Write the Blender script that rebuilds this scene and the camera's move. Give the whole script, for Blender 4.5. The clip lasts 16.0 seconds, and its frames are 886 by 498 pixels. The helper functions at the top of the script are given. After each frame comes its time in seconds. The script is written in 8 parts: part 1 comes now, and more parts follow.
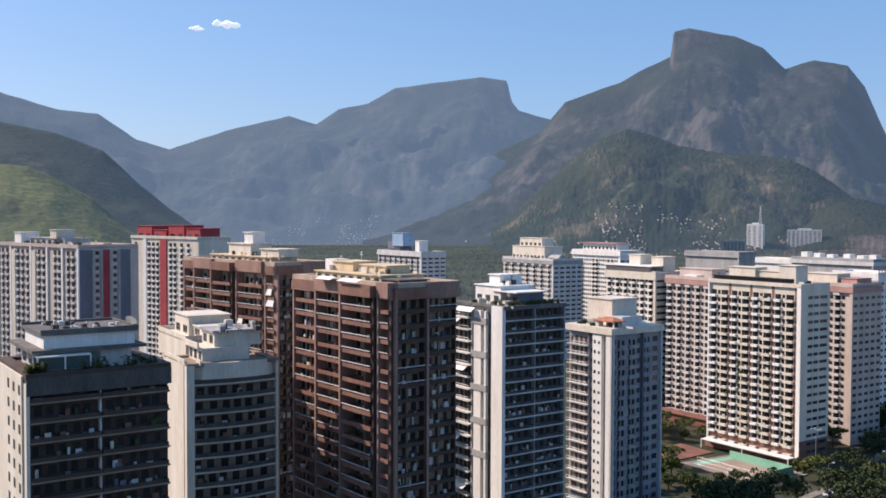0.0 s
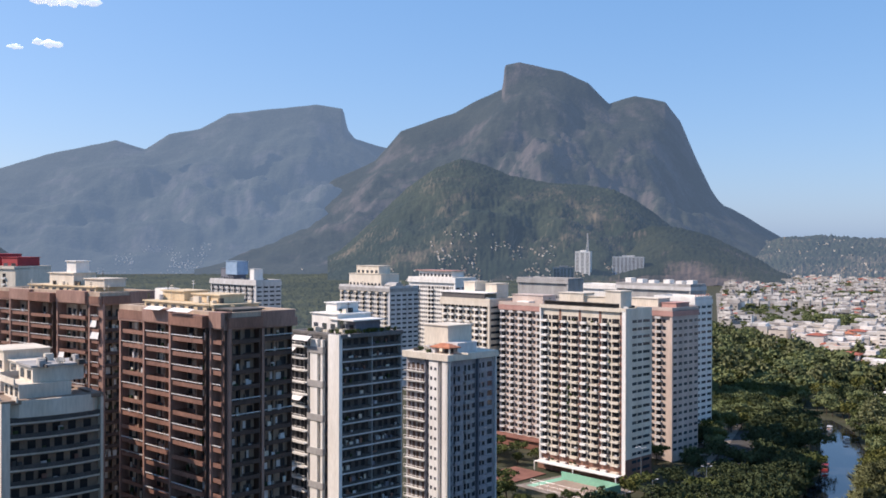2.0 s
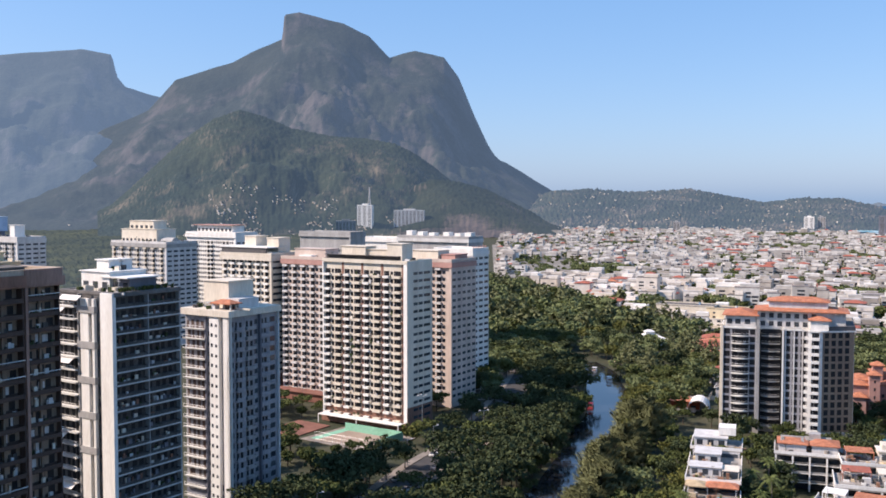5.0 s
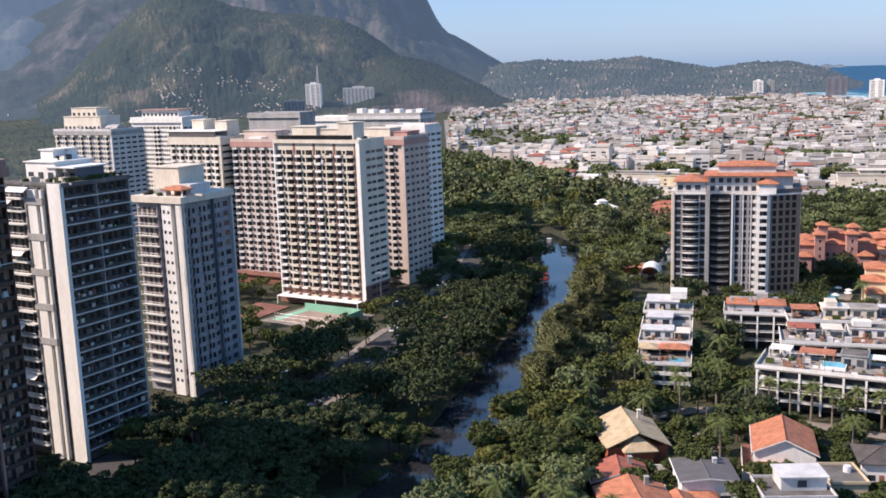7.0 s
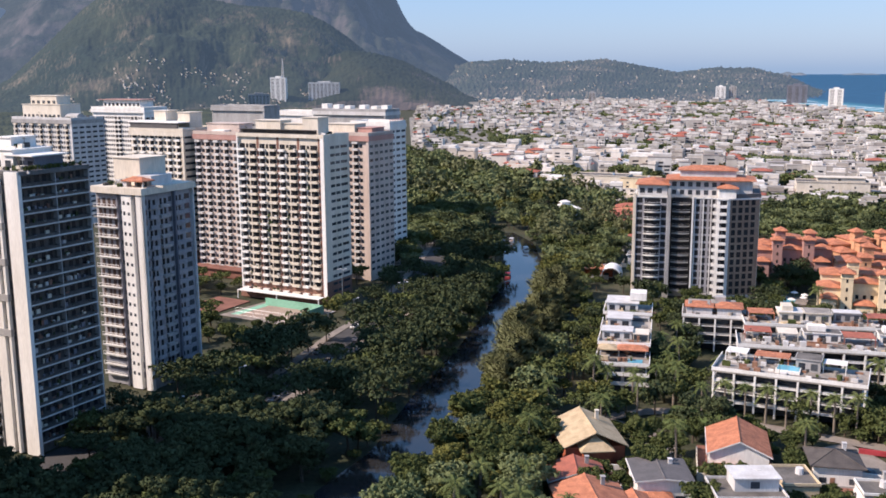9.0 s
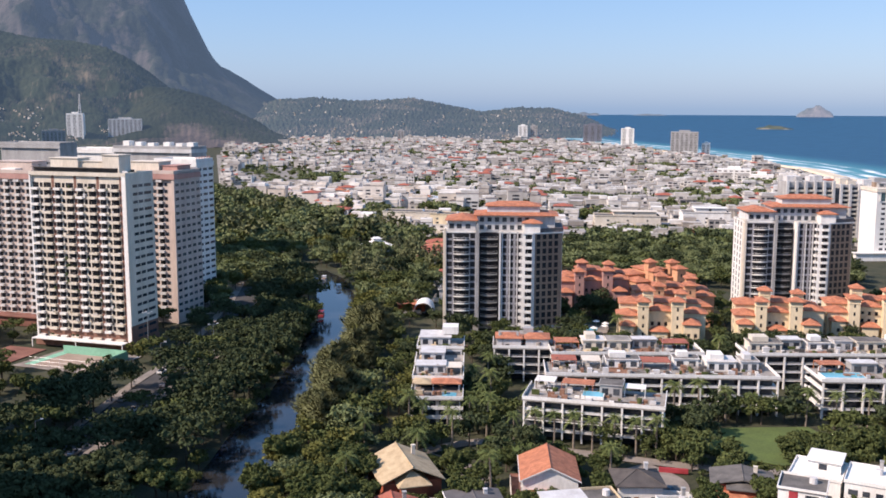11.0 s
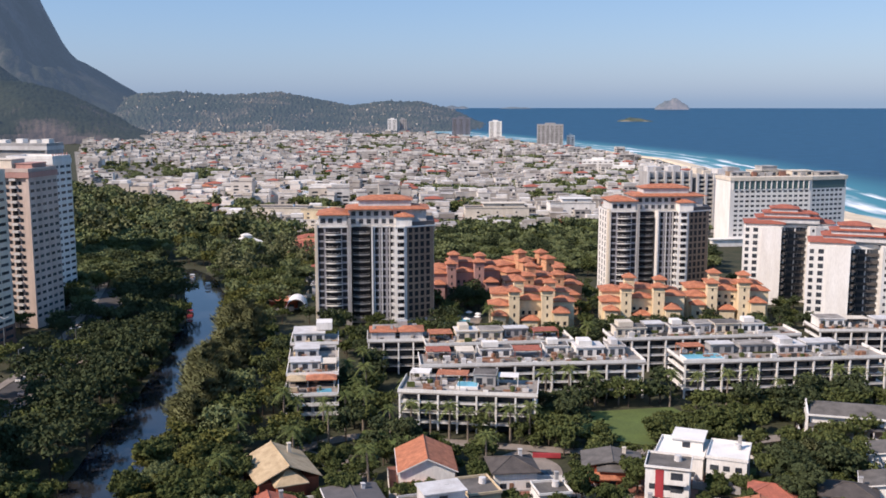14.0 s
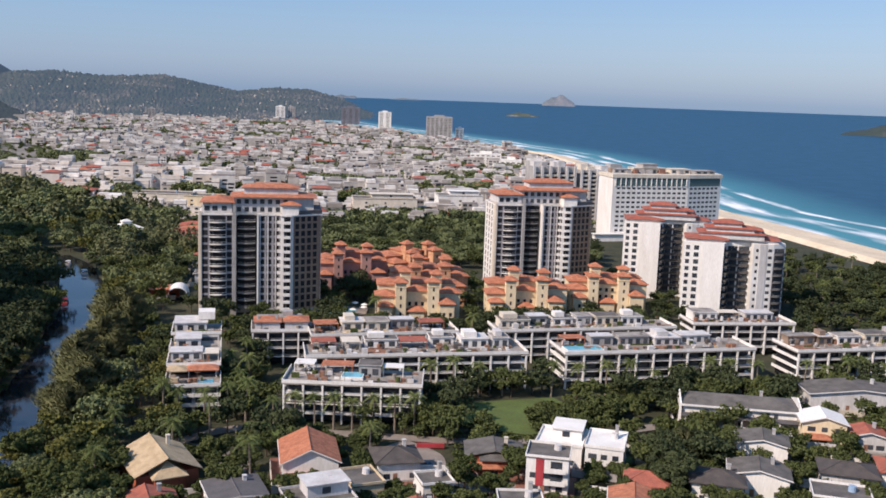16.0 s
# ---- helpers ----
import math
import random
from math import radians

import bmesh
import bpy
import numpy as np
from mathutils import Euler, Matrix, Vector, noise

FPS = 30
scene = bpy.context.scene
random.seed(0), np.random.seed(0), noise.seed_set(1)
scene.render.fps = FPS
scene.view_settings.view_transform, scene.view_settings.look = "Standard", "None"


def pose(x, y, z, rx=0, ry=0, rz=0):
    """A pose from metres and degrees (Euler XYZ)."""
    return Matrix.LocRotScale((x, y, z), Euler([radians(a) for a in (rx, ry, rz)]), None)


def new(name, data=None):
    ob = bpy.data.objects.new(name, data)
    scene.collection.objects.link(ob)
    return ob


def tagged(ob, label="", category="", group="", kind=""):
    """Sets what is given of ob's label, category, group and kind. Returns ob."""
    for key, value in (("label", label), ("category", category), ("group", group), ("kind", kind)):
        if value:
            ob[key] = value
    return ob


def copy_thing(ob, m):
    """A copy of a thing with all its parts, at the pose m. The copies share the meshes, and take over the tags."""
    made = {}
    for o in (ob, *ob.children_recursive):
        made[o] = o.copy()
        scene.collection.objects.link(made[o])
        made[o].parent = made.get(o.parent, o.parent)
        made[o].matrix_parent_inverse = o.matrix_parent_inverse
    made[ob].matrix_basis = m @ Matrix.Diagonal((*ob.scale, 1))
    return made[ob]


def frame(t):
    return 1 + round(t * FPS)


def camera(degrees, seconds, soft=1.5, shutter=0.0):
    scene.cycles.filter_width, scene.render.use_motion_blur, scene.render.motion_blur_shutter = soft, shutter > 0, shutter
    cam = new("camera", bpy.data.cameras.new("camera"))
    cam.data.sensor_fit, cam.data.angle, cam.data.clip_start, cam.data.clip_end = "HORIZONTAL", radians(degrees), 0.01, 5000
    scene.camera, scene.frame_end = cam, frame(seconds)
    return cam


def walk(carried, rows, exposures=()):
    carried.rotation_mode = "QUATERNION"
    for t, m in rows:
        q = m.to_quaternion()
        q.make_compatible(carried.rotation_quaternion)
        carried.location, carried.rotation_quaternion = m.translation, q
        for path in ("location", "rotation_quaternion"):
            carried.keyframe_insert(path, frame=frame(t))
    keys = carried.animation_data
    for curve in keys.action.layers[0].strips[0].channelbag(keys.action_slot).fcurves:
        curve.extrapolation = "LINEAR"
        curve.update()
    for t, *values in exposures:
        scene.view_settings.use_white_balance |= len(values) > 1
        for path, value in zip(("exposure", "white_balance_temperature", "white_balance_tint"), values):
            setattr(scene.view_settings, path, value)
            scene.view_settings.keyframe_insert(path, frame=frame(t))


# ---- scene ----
# camera: held at a high window, turning from the hills to the sea
cam = camera(49.18, 16.0, soft=1.7)
EYE = 88.0
# seconds, yaw, pitch, roll
TURNS = [
    (0.0, 25.25, -1.85, -0.19),
    (0.5, 20.64, -1.53, -0.22),
    (1.0, 17.04, -0.80, -0.24),
    (1.5, 16.50, -0.33, -0.23),
    (2.0, 15.60, -0.18, -0.13),
    (2.5, 14.34, -0.18, -0.65),
    (3.0, 13.17, -0.44, -0.85),
    (3.5, 10.92, -1.31, -0.25),
    (4.0, 6.35, -1.74, 0.36),
    (4.2, 5.42, -1.62, 0.35),
    (6.3, -0.09, -7.26, 0.21),
    (6.5, 0.10, -7.88, 1.01),
    (7.0, -0.18, -10.24, 1.89),
    (7.5, -1.43, -11.57, 2.02),
    (8.0, 1.74, -11.51, 2.18),
    (8.5, 1.45, -11.21, 0.75),
    (9.0, -2.15, -10.41, 0.34),
    (9.5, -5.53, -9.23, -0.00),
    (10.0, -8.15, -8.72, 0.14),
    (10.2, -9.51, -8.55, -0.06),
    (12.3, -15.05, -8.32, 0.27),
    (12.5, -14.93, -8.48, 0.52),
    (13.0, -17.37, -8.83, -0.35),
    (13.5, -18.68, -8.91, -0.27),
    (14.0, -20.93, -8.58, 0.01),
    (14.5, -23.97, -8.41, -1.18),
    (15.0, -26.97, -8.27, -1.69),
    (15.5, -29.04, -8.80, -1.90),
    (16.0, -27.36, -9.01, -1.96),
]
walk(cam, [(t, pose(0, 0, EYE, 90 + p, r, y)) for t, y, p, r in TURNS], [(0.0, 0.3, 6700, 21), (4.0, 0.5, 6700, 21), (9.0, 0.48, 6700, 23), (12.5, 0.32, 6700, 22), (16.0, 0.1, 6700, 21)])

# world and sun: clear winter noon, sun in the north
SUN_YAW, SUN_UP = 98.0, 40.0
world = bpy.data.worlds.new("sky")
scene.world = world
world.use_nodes = True
wn, wl = world.node_tree.nodes, world.node_tree.links
sky = wn.new("ShaderNodeTexSky")
sky.sky_type = "NISHITA"
sky.sun_disc = False
sky.sun_elevation = radians(SUN_UP)
sky.sun_rotation = radians(-SUN_YAW)
sky.altitude = 50
sky.air_density, sky.dust_density, sky.ozone_density = 1.0, 0.9, 1.2
air = wn.new("ShaderNodeMix")
air.data_type, air.blend_type = "RGBA", "ADD"
air.inputs[0].default_value = 1.0
air.inputs[7].default_value = (0.4, 2.3, 5.1, 1)
wl.new(sky.outputs[0], air.inputs[6])
wn["Background"].inputs["Strength"].default_value = 0.064
wl.new(air.outputs[2], wn["Background"].inputs["Color"])

sun = new("sun", bpy.data.lights.new("sun", "SUN"))
sun.data.energy, sun.data.angle, sun.data.color = 4.6, radians(0.5), (1.0, 0.91, 0.77)
to_sun = Vector((-math.sin(radians(SUN_YAW)) * math.cos(radians(SUN_UP)), math.cos(radians(SUN_YAW)) * math.cos(radians(SUN_UP)), math.sin(radians(SUN_UP))))
sun.matrix_world = Matrix.Translation((0, 0, 400)) @ to_sun.to_track_quat("Z", "Y").to_matrix().to_4x4()


# ---- materials ----
def material(name, a, b, size=2.0, rough=0.8, fine=0.15, bump=0.0, streak=1.0, by_object=0.0, by_island=0.0, metal=0.0, spec=0.4):
    """A surface between the colours a and b: broad patches of the given size in metres, fine grain, optional vertical streaks, and a shift from piece to piece."""
    m = bpy.data.materials.new(name)
    m.use_nodes = True
    n, l = m.node_tree.nodes, m.node_tree.links
    bs = n["Principled BSDF"]
    geo = n.new("ShaderNodeNewGeometry")
    mp = n.new("ShaderNodeMapping")
    mp.inputs["Scale"].default_value = (1, 1, 1 / streak)
    l.new(geo.outputs["Position"], mp.inputs["Vector"])
    big = n.new("ShaderNodeTexNoise")
    big.inputs["Scale"].default_value, big.inputs["Detail"].default_value = 1 / size, 4
    small = n.new("ShaderNodeTexNoise")
    small.inputs["Scale"].default_value, small.inputs["Detail"].default_value = 9 / size, 3
    l.new(mp.outputs[0], big.inputs["Vector"])
    l.new(mp.outputs[0], small.inputs["Vector"])
    ramp = n.new("ShaderNodeMapRange")
    ramp.inputs["From Min"].default_value, ramp.inputs["From Max"].default_value = 0.32, 0.68
    l.new(big.outputs[0], ramp.inputs["Value"])
    mix = n.new("ShaderNodeMix")
    mix.data_type = "RGBA"
    mix.inputs[6].default_value, mix.inputs[7].default_value = (*a, 1), (*b, 1)
    last = ramp.outputs[0]
    for amount, source in ((by_object, None), (by_island, geo.outputs["Random Per Island"])):
        if amount:
            if source is None:
                source = n.new("ShaderNodeObjectInfo").outputs["Random"]
            blend = n.new("ShaderNodeMix")
            blend.inputs[0].default_value = amount
            l.new(last, blend.inputs[2])
            l.new(source, blend.inputs[3])
            last = blend.outputs[0]
    l.new(last, mix.inputs[0])
    hsv = n.new("ShaderNodeHueSaturation")
    val = n.new("ShaderNodeMapRange")
    val.inputs["From Min"].default_value, val.inputs["From Max"].default_value = 0.25, 0.75
    val.inputs["To Min"].default_value, val.inputs["To Max"].default_value = 1 - fine, 1 + fine
    l.new(small.outputs[0], val.inputs["Value"])
    l.new(val.outputs[0], hsv.inputs["Value"])
    l.new(mix.outputs[2], hsv.inputs["Color"])
    l.new(hsv.outputs[0], bs.inputs["Base Color"])
    bs.inputs["Roughness"].default_value, bs.inputs["Metallic"].default_value = rough, metal
    bs.inputs["Specular IOR Level"].default_value = spec
    if bump:
        bp = n.new("ShaderNodeBump")
        bp.inputs["Strength"].default_value, bp.inputs["Distance"].default_value = 1.0, bump
        l.new(small.outputs[0], bp.inputs["Height"])
        l.new(bp.outputs[0], bs.inputs["Normal"])
    return m


def glass_mat(name, a, b, rough=0.08):
    m = material(name, a, b, 3.0, rough, 0.2, by_object=0.8, spec=0.3)
    return m


WHITE = material("white_paint", (0.8, 0.78, 0.74), (0.7, 0.67, 0.62), 3, 0.75, 0.1, streak=5)
WHITE2 = material("greyed_white_paint", (0.62, 0.61, 0.6), (0.48, 0.46, 0.44), 3, 0.8, 0.14, streak=5)
CREAM = material("cream_paint", (0.7, 0.63, 0.53), (0.58, 0.51, 0.41), 4, 0.8, 0.12, streak=5)
SAND_PAINT = material("sand_paint", (0.68, 0.54, 0.35), (0.55, 0.43, 0.28), 4, 0.8, 0.12, streak=4)
YELLOW = material("pale_yellow_paint", (0.78, 0.65, 0.44), (0.66, 0.53, 0.35), 4, 0.8, 0.1, streak=4)
GREY = material("grey_concrete", (0.4, 0.39, 0.38), (0.28, 0.27, 0.26), 4, 0.85, 0.15, streak=3)
SLATE = material("blue_grey_paint", (0.17, 0.175, 0.21), (0.12, 0.125, 0.15), 5, 0.7, 0.12, streak=4)
DARK = material("dark_concrete_and_shade", (0.1, 0.09, 0.085), (0.06, 0.055, 0.05), 3, 0.85, 0.2, streak=3)
SMOKE = material("smoke_shade_concrete", (0.17, 0.16, 0.155), (0.1, 0.095, 0.09), 3, 0.85, 0.2, streak=3)
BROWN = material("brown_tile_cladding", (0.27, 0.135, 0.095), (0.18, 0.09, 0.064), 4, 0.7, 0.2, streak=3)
BROWN2 = material("dark_brown_shade_cladding", (0.09, 0.052, 0.04), (0.055, 0.034, 0.028), 4, 0.7, 0.2, streak=3)
BEIGE = material("beige_plaster", (0.52, 0.4, 0.3), (0.38, 0.28, 0.21), 4, 0.8, 0.2, streak=4)
# slate tone that carries the shade of pale, unlit tower faces
SLATE2 = material("slate_shade_plaster", (0.34, 0.335, 0.35), (0.23, 0.225, 0.24), 3, 0.8, 0.2, streak=3)
TAUPE = material("taupe_plaster_and_shade", (0.3, 0.22, 0.16), (0.22, 0.155, 0.115), 4, 0.8, 0.15, streak=4)
ROSE_BROWN = material("rose_brown_cladding", (0.36, 0.21, 0.165), (0.26, 0.15, 0.115), 4, 0.75, 0.2, streak=4)
PINK = material("faded_pink_paint", (0.47, 0.27, 0.23), (0.37, 0.2, 0.17), 5, 0.8, 0.1, streak=4)
ROSE = material("pale_rose_paint", (0.56, 0.46, 0.4), (0.45, 0.36, 0.31), 5, 0.8, 0.1, streak=4)
RED = material("red_paint", (0.42, 0.05, 0.06), (0.32, 0.035, 0.04), 3, 0.7, 0.15)
BLUE = material("blue_paint", (0.3, 0.42, 0.56), (0.22, 0.33, 0.46), 3, 0.7, 0.15)
TILE = material("terracotta_tiles", (0.52, 0.2, 0.105), (0.33, 0.12, 0.065), 1.6, 0.8, 0.4, bump=0.05)
TILE2 = material("old_red_tiles", (0.42, 0.13, 0.08), (0.28, 0.09, 0.06), 1.6, 0.8, 0.3, bump=0.05)
TILE_Y = material("straw_coloured_tiles", (0.52, 0.4, 0.25), (0.38, 0.28, 0.165), 1.8, 0.8, 0.25, bump=0.05)
ROOF_GREY = material("weathered_flat_roof", (0.16, 0.145, 0.13), (0.09, 0.082, 0.075), 3, 0.9, 0.2)
ROOF_DARK = material("dark_roof_sheet", (0.13, 0.12, 0.12), (0.09, 0.085, 0.085), 3, 0.8, 0.2)
CANVAS = material("white_canvas", (0.8, 0.78, 0.74), (0.7, 0.67, 0.62), 1, 0.9, 0.1)
WOOD = material("deck_wood", (0.3, 0.16, 0.1), (0.2, 0.1, 0.06), 1.2, 0.7, 0.2)
PANE = glass_mat("window_glass", (0.02, 0.025, 0.035), (0.09, 0.1, 0.11))
PANE2 = glass_mat("curtained_glass", (0.03, 0.03, 0.035), (0.22, 0.2, 0.18), 0.2)
GREENGLASS = glass_mat("green_glass", (0.07, 0.12, 0.12), (0.12, 0.18, 0.18), 0.06)
# near-black that paints the darkness inside openings and recesses
VOID = material("painted_opening_dark", (0.014, 0.015, 0.019), (0.035, 0.034, 0.036), 2, 0.4, 0.2, by_object=0.5, spec=0.15)
METAL = material("dull_metal", (0.5, 0.5, 0.5), (0.4, 0.4, 0.4), 1, 0.45, 0.1, metal=0.8)
BARK = material("bark", (0.1, 0.075, 0.055), (0.06, 0.045, 0.035), 0.6, 0.9, 0.3)
PALM_BARK = material("palm_bark", (0.24, 0.2, 0.16), (0.16, 0.13, 0.1), 0.5, 0.9, 0.25)
ASPHALT = material("asphalt", (0.075, 0.07, 0.068), (0.05, 0.048, 0.047), 6, 0.9, 0.15)
PAVING = material("pale_paving", (0.28, 0.24, 0.205), (0.19, 0.16, 0.135), 4, 0.9, 0.15)
CLAY = material("red_clay", (0.25, 0.11, 0.08), (0.17, 0.075, 0.055), 5, 0.95, 0.15)
COURT = material("worn_court", (0.36, 0.27, 0.21), (0.27, 0.2, 0.155), 5, 0.85, 0.15)
MINT = material("mint_green_paint", (0.24, 0.5, 0.36), (0.18, 0.4, 0.28), 5, 0.7, 0.12)
LAWN = material("lawn", (0.1, 0.14, 0.036), (0.075, 0.105, 0.03), 6, 0.95, 0.2)
EARTH = material("earth_and_undergrowth", (0.026, 0.034, 0.015), (0.06, 0.056, 0.03), 9, 0.95, 0.35)
SAND = material("beach_sand", (0.72, 0.6, 0.44), (0.6, 0.49, 0.35), 20, 0.95, 0.12)
POOL = material("pool_water", (0.12, 0.42, 0.55), (0.2, 0.52, 0.62), 3, 0.1, 0.05, spec=0.6)
CAR = material("car_paint", (0.6, 0.6, 0.62), (0.03, 0.03, 0.04), 50, 0.3, 0.02, by_object=0.97, spec=0.6)
HOUSE_WALL = material("house_plaster", (0.8, 0.77, 0.72), (0.5, 0.42, 0.34), 40, 0.85, 0.15, by_object=0.7)
CITY_WALL = material("city_plaster", (0.74, 0.71, 0.66), (0.24, 0.21, 0.18), 60, 0.85, 0.25, by_island=0.8)
# hillside walls are dimmed: distance haze is put into their colour
HILL_WALL = material("hillside_plaster", (0.48, 0.46, 0.43), (0.2, 0.18, 0.16), 60, 0.9, 0.25, by_island=0.85)
CITY_ROOF = material("city_roofs", (0.55, 0.51, 0.47), (0.12, 0.095, 0.085), 60, 0.9, 0.25, by_island=0.8)


def leaf_mat(name, a, b):
    m = material(name, a, b, 7, 0.9, 0.3, by_object=0.4, by_island=0.25, spec=0.12)
    return m


LEAF = leaf_mat("green_leaves", (0.042, 0.06, 0.02), (0.1, 0.115, 0.04))
LEAF_F = leaf_mat("mid_green_leaves", (0.09, 0.12, 0.052), (0.185, 0.205, 0.092))
LEAF_D = leaf_mat("deep_green_leaves", (0.03, 0.044, 0.021), (0.076, 0.092, 0.041))
LEAF_Y = leaf_mat("olive_yellow_leaves", (0.075, 0.085, 0.026), (0.16, 0.155, 0.045))
LEAF_C = leaf_mat("grey_green_needles", (0.085, 0.1, 0.048), (0.17, 0.178, 0.088))
PALM = leaf_mat("palm_fronds", (0.06, 0.085, 0.028), (0.15, 0.17, 0.06))


def water_mat(name, a, b, wave, rough):
    m = material(name, a, b, 30, rough, 0.06, spec=0.5)
    n, l = m.node_tree.nodes, m.node_tree.links
    w = n.new("ShaderNodeTexNoise")
    w.inputs["Scale"].default_value, w.inputs["Detail"].default_value = wave, 3
    g = n.new("ShaderNodeNewGeometry")
    l.new(g.outputs["Position"], w.inputs["Vector"])
    bp = n.new("ShaderNodeBump")
    bp.inputs["Strength"].default_value, bp.inputs["Distance"].default_value = 0.14, 0.1
    l.new(w.outputs[0], bp.inputs["Height"])
    l.new(bp.outputs[0], n["Principled BSDF"].inputs["Normal"])
    return m


RIVER = water_mat("river_water", (0.012, 0.017, 0.028), (0.03, 0.027, 0.023), 0.7, 0.08)


def sea_material():
    """Deep blue water, turquoise over the shallows, and broken white lines of surf by the distance to the shore (UV)."""
    m = water_mat("sea_water", (0.022, 0.088, 0.16), (0.015, 0.068, 0.13), 0.12, 0.22)
    n, l = m.node_tree.nodes, m.node_tree.links
    bs = n["Principled BSDF"]
    deep = bs.inputs["Base Color"].links[0].from_socket
    uv = n.new("ShaderNodeUVMap")
    sep = n.new("ShaderNodeSeparateXYZ")
    l.new(uv.outputs[0], sep.inputs[0])
    shallow = n.new("ShaderNodeMapRange")
    shallow.interpolation_type = "SMOOTHSTEP"
    for k, v in (("From Min", 30), ("From Max", 190), ("To Min", 1), ("To Max", 0)):
        shallow.inputs[k].default_value = v
    l.new(sep.outputs[1], shallow.inputs["Value"])
    c1 = n.new("ShaderNodeMix")
    c1.data_type = "RGBA"
    c1.inputs[7].default_value = (0.06, 0.24, 0.29, 1)
    l.new(shallow.outputs[0], c1.inputs[0])
    l.new(deep, c1.inputs[6])
    sc = n.new("ShaderNodeMapping")
    sc.inputs["Scale"].default_value = (0.004, 0.02, 1)
    l.new(uv.outputs[0], sc.inputs["Vector"])
    tear = n.new("ShaderNodeTexNoise")
    tear.inputs["Scale"].default_value, tear.inputs["Detail"].default_value = 1.0, 5
    l.new(sc.outputs[0], tear.inputs["Vector"])
    wob = n.new("ShaderNodeMath")
    wob.operation = "MULTIPLY_ADD"
    wob.inputs[1].default_value = 75
    l.new(tear.outputs[0], wob.inputs[0])
    l.new(sep.outputs[1], wob.inputs[2])
    foam = None
    for centre, half in ((36, 20), (76, 12), (116, 9)):
        d = n.new("ShaderNodeMath")
        d.operation = "SUBTRACT"
        d.inputs[1].default_value = centre
        l.new(wob.outputs[0], d.inputs[0])
        ab = n.new("ShaderNodeMath")
        ab.operation = "ABSOLUTE"
        l.new(d.outputs[0], ab.inputs[0])
        mr = n.new("ShaderNodeMapRange")
        for k, v in (("From Min", half * 0.3), ("From Max", half), ("To Min", 1), ("To Max", 0)):
            mr.inputs[k].default_value = v
        l.new(ab.outputs[0], mr.inputs["Value"])
        if foam is None:
            foam = mr.outputs[0]
        else:
            mx = n.new("ShaderNodeMath")
            mx.operation = "MAXIMUM"
            l.new(foam, mx.inputs[0])
            l.new(mr.outputs[0], mx.inputs[1])
            foam = mx.outputs[0]
    sc2 = n.new("ShaderNodeMapping")
    sc2.inputs["Scale"].default_value = (0.012, 0.05, 1)
    l.new(uv.outputs[0], sc2.inputs["Vector"])
    gap = n.new("ShaderNodeTexNoise")
    gap.inputs["Scale"].default_value, gap.inputs["Detail"].default_value = 1.0, 6
    l.new(sc2.outputs[0], gap.inputs["Vector"])
    gr = n.new("ShaderNodeMapRange")
    for k, v in (("From Min", 0.4), ("From Max", 0.6)):
        gr.inputs[k].default_value = v
    l.new(gap.outputs[0], gr.inputs["Value"])
    mul = n.new("ShaderNodeMath")
    mul.operation = "MULTIPLY"
    l.new(foam, mul.inputs[0])
    l.new(gr.outputs[0], mul.inputs[1])
    c2 = n.new("ShaderNodeMix")
    c2.data_type = "RGBA"
    c2.inputs[7].default_value = (0.85, 0.87, 0.88, 1)
    l.new(mul.outputs[0], c2.inputs[0])
    l.new(c1.outputs[2], c2.inputs[6])
    l.new(c2.outputs[2], bs.inputs["Base Color"])
    bs.inputs["Roughness"].default_value = 0.5
    bs.inputs["Specular IOR Level"].default_value = 0.1
    return m


SEA = sea_material()


